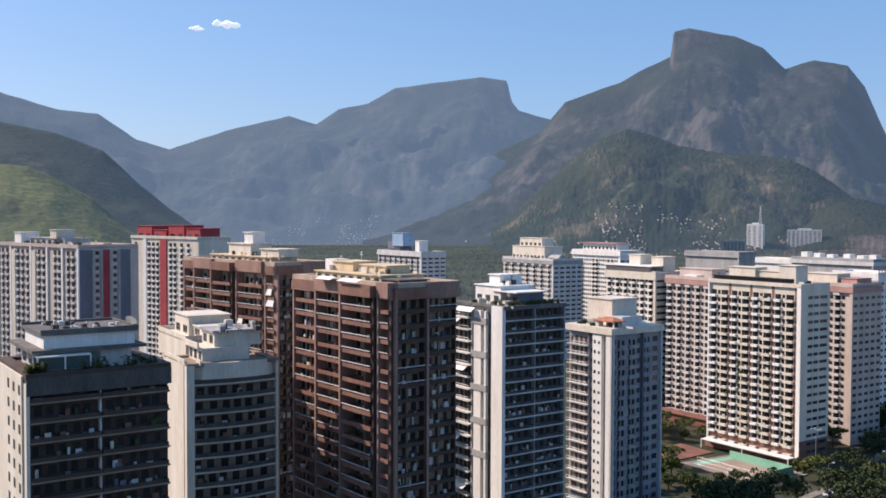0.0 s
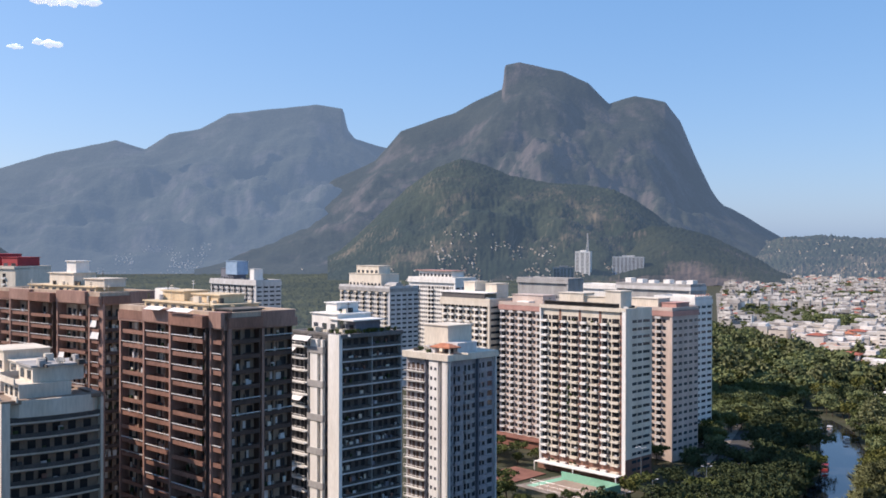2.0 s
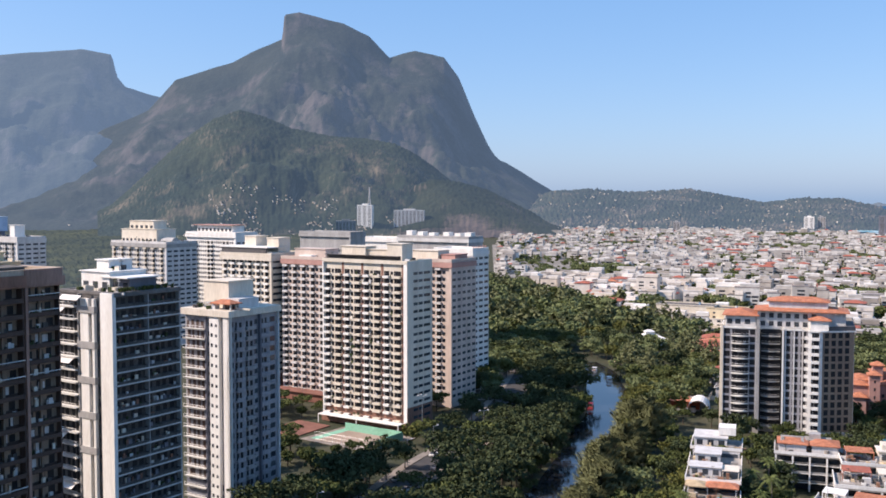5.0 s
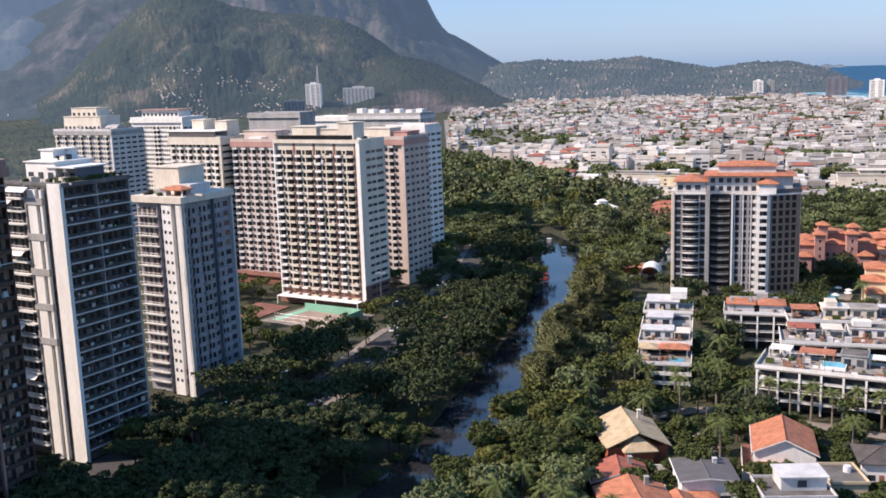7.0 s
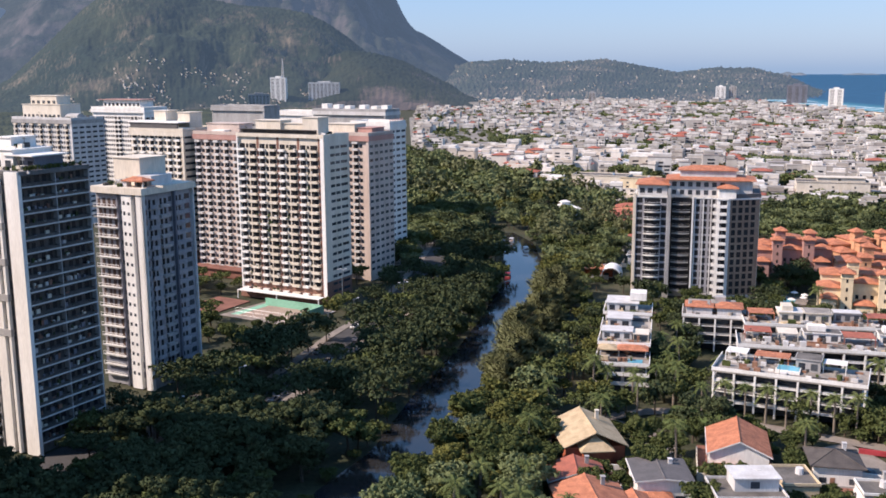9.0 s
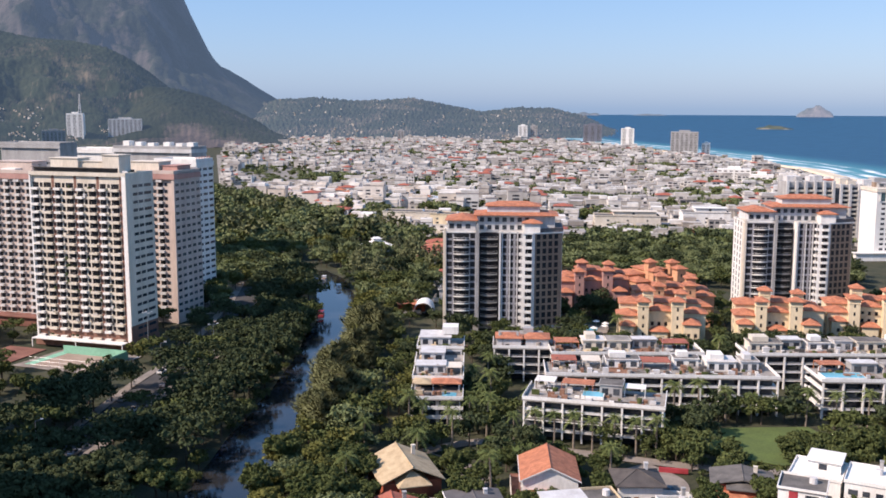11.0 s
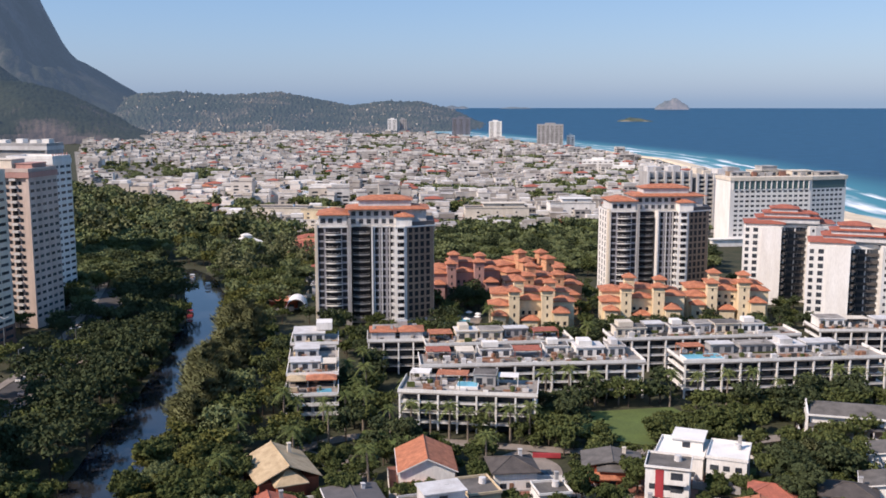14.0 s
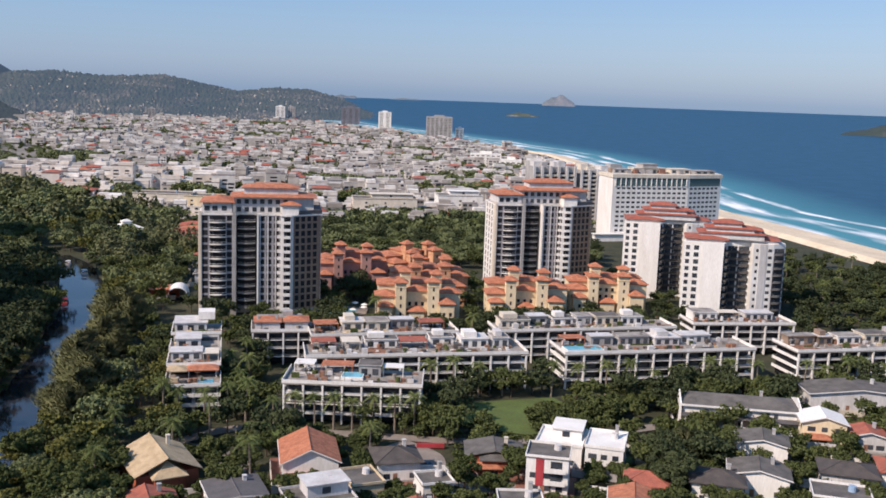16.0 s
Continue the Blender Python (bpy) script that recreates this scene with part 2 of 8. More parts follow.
def hill_material(name, forest, scrub, rock, rocky, air, glow, size=90.0):
    """Forest with scrub and bare granite on a distant hillside; its emission paints the haze of the air over it."""
    m = material(name, forest, scrub, size * 2, 0.95, 0.22, spec=0.1)
    n, l = m.node_tree.nodes, m.node_tree.links
    bs = n["Principled BSDF"]
    green = bs.inputs["Base Color"].links[0].from_socket
    g = n.new("ShaderNodeNewGeometry")
    mp = n.new("ShaderNodeMapping")
    mp.inputs["Scale"].default_value = (1, 1, 0.4)
    l.new(g.outputs["Position"], mp.inputs["Vector"])
    t = n.new("ShaderNodeTexNoise")
    t.inputs["Scale"].default_value, t.inputs["Detail"].default_value, t.inputs["Roughness"].default_value = 1 / size / 1.6, 7, 0.62
    l.new(mp.outputs[0], t.inputs["Vector"])
    sep = n.new("ShaderNodeSeparateXYZ")
    l.new(g.outputs["True Normal"], sep.inputs[0])
    steep = n.new("ShaderNodeMath")
    steep.operation = "MULTIPLY_ADD"
    steep.inputs[1].default_value = -0.42
    l.new(sep.outputs[2], steep.inputs[0])
    l.new(t.outputs[0], steep.inputs[2])
    mr = n.new("ShaderNodeMapRange")
    for k, v in (("From Min", rocky - 0.05), ("From Max", rocky + 0.13)):
        mr.inputs[k].default_value = v
    l.new(steep.outputs[0], mr.inputs["Value"])
    mix = n.new("ShaderNodeMix")
    mix.data_type = "RGBA"
    mix.inputs[7].default_value = (*rock, 1)
    l.new(mr.outputs[0], mix.inputs[0])
    l.new(green, mix.inputs[6])
    l.new(mix.outputs[2], bs.inputs["Base Color"])
    fine = n.new("ShaderNodeTexNoise")
    fine.inputs["Scale"].default_value, fine.inputs["Detail"].default_value = 1 / 14, 6
    l.new(g.outputs["Position"], fine.inputs["Vector"])
    bp = n.new("ShaderNodeBump")
    bp.inputs["Strength"].default_value, bp.inputs["Distance"].default_value = 1.0, 4.0
    l.new(fine.outputs[0], bp.inputs["Height"])
    l.new(bp.outputs[0], bs.inputs["Normal"])
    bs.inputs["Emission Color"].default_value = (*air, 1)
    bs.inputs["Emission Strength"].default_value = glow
    return m


# blue tint the far slopes emit, standing in for distance haze
HAZE_TINT = (0.36, 0.56, 0.84)
HILL_FAR = hill_material("far_forest_slopes", (0.015, 0.02, 0.016), (0.026, 0.03, 0.022), (0.055, 0.052, 0.05), 0.25, HAZE_TINT, 0.24)
HILL_MID = hill_material("granite_and_forest_slopes", (0.014, 0.019, 0.015), (0.026, 0.03, 0.022), (0.07, 0.06, 0.055), 0.235, HAZE_TINT, 0.135)
HILL_NEAR = hill_material("wooded_hill", (0.013, 0.022, 0.014), (0.028, 0.036, 0.02), (0.11, 0.09, 0.062), 0.25, HAZE_TINT, 0.09)
HILL_HEAD = hill_material("hazy_wooded_headland", (0.018, 0.026, 0.018), (0.036, 0.042, 0.026), (0.12, 0.1, 0.075), 0.25, HAZE_TINT, 0.14)
HILL_GRASS = hill_material("grassy_hill", (0.12, 0.13, 0.045), (0.05, 0.06, 0.026), (0.13, 0.12, 0.06), 0.5, HAZE_TINT, 0.06)
HILL_KNOLL = hill_material("wooded_knoll_with_rock", (0.014, 0.021, 0.013), (0.03, 0.034, 0.018), (0.12, 0.09, 0.075), 0.255, HAZE_TINT, 0.085)
HILL_PLAIN = hill_material("hazy_wooded_plain", (0.02, 0.027, 0.013), (0.05, 0.055, 0.024), (0.05, 0.05, 0.03), 0.6, HAZE_TINT, 0.06)


# ---- building blocks ----
class Shape:
    """Collects boxes, prisms and roofs into one mesh."""

    def __init__(self):
        self.v, self.f = [], []

    def add(self, verts, faces):
        k = len(self.v)
        self.v += [tuple(p) for p in verts]
        self.f += [tuple(i + k for i in f) for f in faces]
        return self

    def box(self, x0, y0, z0, x1, y1, z1):
        x0, x1, y0, y1, z0, z1 = min(x0, x1), max(x0, x1), min(y0, y1), max(y0, y1), min(z0, z1), max(z0, z1)
        return self.add([(x0, y0, z0), (x1, y0, z0), (x1, y1, z0), (x0, y1, z0), (x0, y0, z1), (x1, y0, z1), (x1, y1, z1), (x0, y1, z1)],
                        [(3, 2, 1, 0), (4, 5, 6, 7), (0, 1, 5, 4), (1, 2, 6, 5), (2, 3, 7, 6), (3, 0, 4, 7)])

    def prism(self, poly, z0, z1):
        """poly runs anticlockwise seen from above."""
        n = len(poly)
        return self.add([(x, y, z0) for x, y in poly] + [(x, y, z1) for x, y in poly],
                        [tuple(reversed(range(n))), tuple(range(n, 2 * n))] + [(i, (i + 1) % n, n + (i + 1) % n, n + i) for i in range(n)])

    def ring(self, x0, y0, x1, y1, z0, z1, t=0.2):
        """A closed rectangular wall of thickness t."""
        o = [(x0, y0), (x1, y0), (x1, y1), (x0, y1)]
        i = [(x0 + t, y0 + t), (x1 - t, y0 + t), (x1 - t, y1 - t), (x0 + t, y1 - t)]
        v = [(x, y, z) for z in (z0, z1) for q in (o, i) for x, y in q]
        f = []
        for k in range(4):
            n = (k + 1) % 4
            f += [(k, n, 8 + n, 8 + k), (4 + n, 4 + k, 12 + k, 12 + n), (8 + k, 8 + n, 12 + n, 12 + k), (n, k, 4 + k, 4 + n)]
        return self.add(v, f)

    def band(self, line, t, z0, z1):
        """A thin wall along an open line of points, its inner side at +y (or -x) by t."""
        n = len(line)
        inner = [(x + t[0], y + t[1]) for x, y in line]
        v = [(x, y, z) for z in (z0, z1) for q in (line, inner) for x, y in q]
        f = []
        for k in range(n - 1):
            f += [(k, k + 1, 2 * n + k + 1, 2 * n + k), (n + k + 1, n + k, 3 * n + k, 3 * n + k + 1), (2 * n + k, 2 * n + k + 1, 3 * n + k + 1, 3 * n + k), (k + 1, k, n + k, n + k + 1)]
        f += [(0, 2 * n, 3 * n, n), (n - 1, 2 * n - 1, 4 * n - 1, 3 * n - 1)]
        return self.add(v, f)

    def hip(self, x0, y0, x1, y1, z0, rise, over=0.5, thick=0.25):
        """A hipped roof with thick eaves over the rectangle."""
        x0, y0, x1, y1 = x0 - over, y0 - over, x1 + over, y1 + over
        w, d = x1 - x0, y1 - y0
        k = min(w, d) / 2
        a = [(x0 + k, (y0 + y1) / 2), (x1 - k, (y0 + y1) / 2)] if w >= d else [((x0 + x1) / 2, y0 + k), ((x0 + x1) / 2, y1 - k)]
        e = [(x0, y0), (x1, y0), (x1, y1), (x0, y1)]
        v = [(x, y, z0) for x, y in e] + [(x, y, z0 + thick) for x, y in e] + [(x, y, z0 + thick + rise) for x, y in a]
        f = [(3, 2, 1, 0)] + [(i, (i + 1) % 4, 4 + (i + 1) % 4, 4 + i) for i in range(4)]
        f += [(4, 5, 9, 8), (5, 6, 9), (6, 7, 8, 9), (7, 4, 8)] if w >= d else [(4, 5, 8), (5, 6, 9, 8), (6, 7, 9), (7, 4, 8, 9)]
        return self.add(v, f)

    def gable(self, x0, y0, x1, y1, z0, rise, over=0.5, thick=0.2, shift=0.5):
        """A two-sided roof whose ridge runs along y."""
        x0, y0, x1, y1 = x0 - over, y0 - over, x1 + over, y1 + over
        xm = x0 + (x1 - x0) * shift
        v = []
        for y in (y0, y1):
            v += [(x0, y, z0), (xm, y, z0 + rise), (x1, y, z0), (x1, y, z0 + thick), (xm, y, z0 + rise + thick), (x0, y, z0 + thick)]
        f = [(0, 1, 4, 5), (1, 2, 3, 4), (11, 10, 7, 6), (10, 9, 8, 7), (5, 4, 10, 11), (4, 3, 9, 10), (6, 7, 1, 0), (7, 8, 2, 1), (0, 5, 11, 6), (3, 2, 8, 9)]
        return self.add(v, f)

    def tube(self, a, b, r0, r1=None, n=6):
        a, b = Vector(a), Vector(b)
        r1 = r0 if r1 is None else r1
        q = (b - a).to_track_quat("Z", "Y")
        ring = [q @ Vector((math.cos(2 * math.pi * i / n), math.sin(2 * math.pi * i / n), 0)) for i in range(n)]
        return self.add([a + p * r0 for p in ring] + [b + p * r1 for p in ring], [(i, (i + 1) % n, n + (i + 1) % n, n + i) for i in range(n)] + [tuple(range(n, 2 * n)), tuple(reversed(range(n)))])

    def mesh(self, name, mat, smooth=False):
        me = bpy.data.meshes.new(name)
        me.from_pydata(self.v, [], self.f)
        me.materials.append(mat)
        if smooth:
            me.polygons.foreach_set("use_smooth", [True] * len(me.polygons))
        me.update()
        return me


def part(name, shape, mat, parent, label="", m=None):
    """One mesh object under a thing or part. shape: a Shape or a shared mesh."""
    me = shape.mesh(name, mat) if isinstance(shape, Shape) else shape
    ob = new(name, me)
    ob.parent = parent
    if m is not None:
        ob.matrix_basis = m
    if label:
        tagged(ob, label)
    return ob


def thing(name, m, label, category, group="", kind=""):
    ob = new(name)
    ob.empty_display_size = 1
    ob.matrix_basis = m
    return tagged(ob, label, category, group, kind)


def solid(name, shape, mat, label="", category="", kind="", m=None, group="", smooth=False):
    ob = new(name, shape.mesh(name, mat, smooth))
    if m is not None:
        ob.matrix_basis = m
    return tagged(ob, label, category, group, kind)


def window_mesh(w, h, mat_frame_depth=0.1):
    s = Shape()
    s.box(-w / 2, -0.04, 0, w / 2, 0.02, h)
    return s


def rim_mesh(w, h, t=0.12, d=0.16):
    s = Shape()
    s.box(-w / 2 - t, -d, -t, w / 2 + t, 0.0, 0).box(-w / 2 - t, -d, h, w / 2 + t, 0.0, h + t)
    s.box(-w / 2 - t, -d, 0, -w / 2, 0.0, h).box(w / 2, -d, 0, w / 2 + t, 0.0, h)
    return s


def balcony_mesh(w, depth, rail=1.05, slab=0.22, sides=True, bow=0.0, airy=False):
    """A slab with a solid parapet, its back edge on y = 0, its front towards -y."""
    s = Shape()
    n = 6 if bow else 1
    arc = [(-w / 2 + w * i / n, -depth - bow * math.sin(math.pi * i / n)) for i in range(n + 1)]
    s.prism([(-w / 2, 0)] + arc + [(w / 2, 0)], -slab, 0)
    if airy:
        s.band(arc, (0, 0.1), -slab - 0.04, 0.16)
        s.band(arc, (0, 0.07), rail - 0.1, rail)
        k = max(2, int(w / 1.3))
        for i in range(k + 1):
            x = -w / 2 + 0.04 + (w - 0.08) * i / k
            y = -depth - bow * math.sin(math.pi * i / k)
            s.box(x - 0.035, y + 0.01, 0.1, x + 0.035, y + 0.06, rail - 0.05)
        return s
    line = [(-w / 2 - 0.002, -0.01)] + [(x * 1.002, y - 0.004) for x, y in arc] + [(w / 2 + 0.002, -0.01)] if sides else [(x * 1.002, y - 0.004) for x, y in arc]
    if sides and not bow:
        s.ring(-w / 2 - 0.003, -depth - 0.004, w / 2 + 0.003, 0, -slab - 0.05, rail, 0.1)
    else:
        s.band(line if not sides else line[1:-1], (0, 0.12), -slab - 0.05, rail)
    return s


def edge_pose(a, b, z):
    """The pose at the start of the wall from a to b (seen from outside, left to right): x along it, -y outward."""
    return pose(a[0], a[1], z, 0, 0, math.degrees(math.atan2(b[1] - a[1], b[0] - a[0])))


def facade(tower, a, b, z0, fh, n, columns, joined=False):
    """Fill the wall from a to b (left to right from outside) floor by floor. A column is (kind, start, end, options)."""
    for kind, s, e, o in columns:
        w, mid = e - s, (s + e) / 2
        base = edge_pose(a, b, 0)
        if kind == "pier":
            p = o.get("proud", 0.3)
            part("pier", Shape().box(s, -p, o.get("z0", 0.0), e, 0.0, o.get("z1", z0 + fh * n)), o.get("mat", WHITE), tower, o.get("label", ""), base)
            continue
        h, sill = o.get("h", 1.3), o.get("sill", 1.0)
        if kind == "win":
            pane = window_mesh(w, h).mesh("window", o.get("pane", PANE))
        if kind == "bal":
            half = w * o.get("door", 0.94) / 2
            lights = Shape()
            doors = o.get("doors", 0)
            dice = random.Random(int(s * 31) + doors)
            for i in range(n):
                for k in range(doors):
                    cell = 2 * half / doors
                    x0 = -half + cell * k + dice.uniform(0.02, 0.3) * cell
                    lights.box(x0, -0.05, z0 + i * fh + 0.05, x0 + cell * dice.uniform(0.45, 0.66), 0.02, z0 + i * fh + dice.uniform(2.0, 2.42))
                if doors:
                    continue
                cut = half * (0.25 + 0.5 * ((i * 7 + int(s * 3)) % 5) / 4)
                lights.box(-half, -0.05, z0 + i * fh + 0.05, -half + cut, 0.02, z0 + i * fh + 2.42).box(-half + cut + 0.08, -0.03, z0 + i * fh + 0.05, half, 0.02, z0 + i * fh + 2.42)
            tagged(part("glazing", lights, o.get("pane", PANE), tower, "", base @ pose(mid, 0, 0)), kind="stuff")
            bal = balcony_mesh(w, o.get("depth", 1.3), o.get("rail", 1.05), 0.22, o.get("sides", True), o.get("bow", 0.0), o.get("airy", False)).mesh("balcony", o.get("mat", WHITE))
        if kind == "slab":
            bal = Shape().box(-w / 2, -o.get("depth", 0.4), -0.15, w / 2, 0, o.get("t", 0.3)).mesh("floor_band", o.get("mat", WHITE))
        if joined:
            me = pane if kind == "win" else bal
            v = [p.co.copy() for p in me.vertices]
            f = [tuple(p.vertices) for p in me.polygons]
            sh = Shape()
            for i in range(n):
                sh.add([p + Vector((mid, 0, z0 + i * fh + (sill if kind == "win" else 0))) for p in v], f)
            tagged(part("window_column" if kind == "win" else "balcony_column", sh, me.materials[0], tower, "", base), kind="stuff")
            continue
        for i in range(n):
            z = z0 + i * fh
            at = base @ pose(mid, 0, z)
            if kind == "slab":
                part("floor_band", bal, None, tower, "", at)
                continue
            if kind == "win":
                part("window", pane, None, tower, "", at @ pose(0, 0, sill))
            else:
                part("balcony", bal, None, tower, "", at)


def rect(w, d):
    """Corners of a tower whose front right corner is the origin: its front lies along x to -w, its depth along y."""
    return [(-w, 0), (0, 0), (0, d), (-w, d)]


# ---- the land: ground, river, sea, hills ----
def lerp(points, x):
    """Linear interpolation in a list of pairs."""
    xs, ys = [p[0] for p in points], [p[1] for p in points]
    return float(np.interp(x, xs, ys))


s = Shape()
ring = [(4900 * math.cos(i * math.pi / 24), 4900 * math.sin(i * math.pi / 24), -0.3) for i in range(48)]
inner = [(1200 * math.cos(i * math.pi / 24), 1200 * math.sin(i * math.pi / 24), -0.3) for i in range(48)]
s.add(inner, [tuple(range(48))])
s.add(inner + ring, [(i, (i + 1) % 48, 48 + (i + 1) % 48, 48 + i)[::-1] for i in range(48)])
solid("ground", s, EARTH, "dark earth and undergrowth under trees", "ground", "structure")

RIVER_LINE = [(-95, 40), (-55, 110), (-11, 191), (8, 247), (26, 306), (42, 368), (53, 430), (55, 486), (50, 524)]


def ribbon(line, half, z, rough=0.0):
    """A smooth strip along a line of points."""
    pts = []
    for i in range(len(line) - 1):
        p0, p1, p2, p3 = (Vector(line[max(0, min(len(line) - 1, i + k))]) for k in (-1, 0, 1, 2))
        for j in range(6):
            t = j / 6
            pts.append(0.5 * (2 * p1 + (p2 - p0) * t + (2 * p0 - 5 * p1 + 4 * p2 - p3) * t * t + (3 * p1 - p0 - 3 * p2 + p3) * t ** 3))
    pts.append(Vector(line[-1]))
    v, f = [], []
    for i, p in enumerate(pts):
        d = (pts[min(i + 1, len(pts) - 1)] - pts[max(i - 1, 0)]).normalized()
        nrm = Vector((-d.y, d.x))
        for sgn in (1, -1):
            k = half + rough * noise.noise((i * 0.45, sgn * 7.3, 1))
            v.append((*(p + nrm * k * sgn), z))
        if i:
            f.append((2 * i - 2, 2 * i - 1, 2 * i + 1, 2 * i))
    return Shape().add(v, f), pts


s, RIVER_PTS = ribbon(RIVER_LINE, 9.0, 0.05, 1.6)
solid("river", s, RIVER, "calm dark blue-brown canal water between trees", "river", "structure")

# shoreline, from the far headland to beyond the beach
SHORE = [(935, 2600), (950, 1900), (935, 1650), (880, 1290), (700, 840), (580, 610), (545, 480), (515, 380), (470, 200), (430, 0), (330, -500), (200, -1400)]


def shore_x(y):
    return lerp(sorted((p[1], p[0]) for p in SHORE), y)


v, f, uv = [], [], []
rows, cols = 70, 120
for j in range(cols + 1):
    yy = -1400 + (2600 + 1400) * j / cols
    for i in range(9):
        off = (-36, -30, -24, -15, -8, 0, 6, 14, 26)[i] * lerp([(-1400, 1.0), (500, 1.0), (1000, 0.75), (2600, 0.6)], yy)
        zz = (0.0, 2.2, 1.9, 1.2, 0.5, 0.22, 0.12, -0.02, -0.2)[i]
        v.append((shore_x(yy) + off, yy, zz + 0.1 * noise.noise((off * 0.2, yy * 0.02, 0))))
        if i and j:
            k = j * 9 + i
            f.append((k - 10, k - 9, k, k - 1))
solid("beach", Shape().add(v, f), SAND, "pale golden sand beach along the surf", "beach", "structure")


def sea_z(r):
    return 0.1 + 62 * max(0.0, (r - 1500) / 3400) ** 2


v, f, uv = [], [], []
shore_pts = np.array([(shore_x(y), y) for y in np.linspace(-1400, 2600, 801)])
na, nr = 110, 60
for i in range(na + 1):
    az = radians(-19 - 125 * i / na)
    dx, dy = -math.sin(az), math.cos(az)
    r = 50.0
    while r < 4800 and r * dx < shore_x(r * dy):
        r += 4
    r0 = r - 4
    for j in range(nr + 1):
        r = r0 + (4920 - r0) * (j / nr) ** 2.2
        x, y = r * dx, r * dy
        d = np.hypot(shore_pts[:, 0] - x, shore_pts[:, 1] - y)
        k = int(d.argmin())
        v.append((x, y, sea_z(r)))
        uv.append((k * 5.0, float(d[k])))
        if i and j:
            q = i * (nr + 1) + j
            f.append((q - nr - 2, q - 1, q, q - nr - 1))
sh = Shape().add(v, f)
sea = solid("sea", sh, SEA, "deep blue ocean with white surf lines near the beach", "sea", "structure")
lay = sea.data.uv_layers.new(name="UVMap")
lay.data.foreach_set("uv", [c for lp in sea.data.loops for c in uv[lp.vertex_index]])


HEIGHT = {}


def ridge(name, crest, dist, foot, mat, label, rough=1.0, power=1.2, seed=0, step=0.12, nr=46, foot_z=0.0, back=500, crowns=0.0, lump=0.08):
    """A mountain seen from the city: crest is (bearing, rise in degrees from eye height), at a distance; the slope runs down to the foot."""
    a0, a1 = crest[0][0], crest[-1][0]
    table = sorted(crest)
    na = int(abs(a1 - a0) / step)

    def tops(a):
        jag = 0.05 * noise.noise((a * 0.9, seed, 0)) + 0.003 * noise.noise((a * 9.0, seed, 3))
        sharp = EYE + dist * math.tan(radians(lerp(table, a) + jag * rough))
        soft = EYE + dist * math.tan(radians(sum(lerp(table, min(max(a + k * 0.08, table[0][0]), table[-1][0])) for k in range(-25, 26)) / 51))
        return sharp, soft

    def ground_at(a, u, both=None):
        sharp, soft = both or tops(a)
        r = foot + (dist - foot) * u
        k = min(1.0, max(0.0, (u - 0.84) / 0.15))
        zc = soft + (sharp - soft) * k * k * (3 - 2 * k)
        amp = rough * (zc - foot_z) * min(1, (1 - u) * 2.2) * min(1, u * 3)
        gully = abs(noise.noise((a * 0.45 + r / 900, r / 500, seed + 5)))
        z = foot_z + (zc - foot_z) * u ** power + amp * (lump * noise.fractal(Vector((a * 0.28, r / 210.0, seed)), 1.0, 2.1, 5) - 0.035 * gully)
        ar = radians(a)
        if crowns:
            z += crowns * (noise.noise((a * 6.0, r / 22, 4)) + 0.8 * noise.noise((a * 14.0, r / 10, 8)))
        return -math.sin(ar) * r, math.cos(ar) * r, z

    HEIGHT[name] = ground_at
    v, f = [], []
    for i in range(na + 1):
        a = a0 + (a1 - a0) * i / na
        ar = radians(a)
        both = tops(a)
        for j in range(nr + 1):
            q = j / nr
            if q <= 0.85:
                v.append(ground_at(a, q / 0.85, both))
            else:
                u = (q - 0.85) / 0.15
                r = dist + back * u
                v.append((-math.sin(ar) * r, math.cos(ar) * r, both[0] * (1 - u * 0.6)))
            if i and j:
                k = i * (nr + 1) + j
                f.append((k - nr - 2, k - nr - 1, k, k - 1))
    ob = solid(name, Shape().add(v, f), mat, label, "mountain", "structure", smooth=True)
    return ob


CREST_FAR = [(62, 7.6), (56, 7.4), (49.8, 6.72), (47, 5.9), (44.8, 5.74), (42.8, 4.4), (41, 3.85), (37.9, 5.0), (34.3, 5.92), (32.7, 5.46), (31.4, 6.38), (29.7, 6.7), (28.1, 7.62), (25.7, 7.97), (23.1, 8.28), (21.5, 8.1), (21.25, 6.9), (20.8, 6.3), (18.9, 5.8), (17, 4.6), (14, 3)]
CREST_GRANITE = [(30, -1.0), (26, 1.4), (22, 3.9), (19.6, 5.0), (18.1, 6.75), (14.9, 7.85), (13.3, 8.68), (12.1, 9.2), (11.97, 10.55), (11.1, 10.72), (8.6, 10.15), (7.1, 9.46), (5.9, 8.27), (4.4, 8.66), (2.7, 8.3), (1.84, 7.12), (0.97, 5.05), (-0.25, 2.45), (-1.0, 2.15), (-2.5, 1.24), (-3.7, 0.5), (-5, -0.4), (-7, -0.9)]
CREST_FRONT = [(22.4, -0.9), (20.63, 0.65), (19.33, 1.9), (17.69, 3.46), (16.04, 4.62), (14.55, 5.17), (13.04, 4.77), (11.69, 4.19), (9.35, 3.72), (7.36, 3.6), (5.71, 3.35), (4.39, 2.7), (3.23, 1.89), (2.41, 1.24), (1.2, 0.2), (0.2, -1.0)]
CREST_KNOLL = [(5.9, -1.6), (5.32, -0.62), (4.84, 0.38), (4.36, 0.89), (3.39, 1.23), (1.77, 1.08), (0.16, 0.61), (-1.43, -0.18), (-2.68, -0.8), (-3.62, -1.5), (-4.2, -1.9)]
CREST_LEFT = [(62, 6.0), (55, 5.6), (49.8, 5.08), (47, 4.58), (44.6, 3.7), (42.8, 2.0), (41, 0.45), (39.8, -0.4), (38, -1.3)]
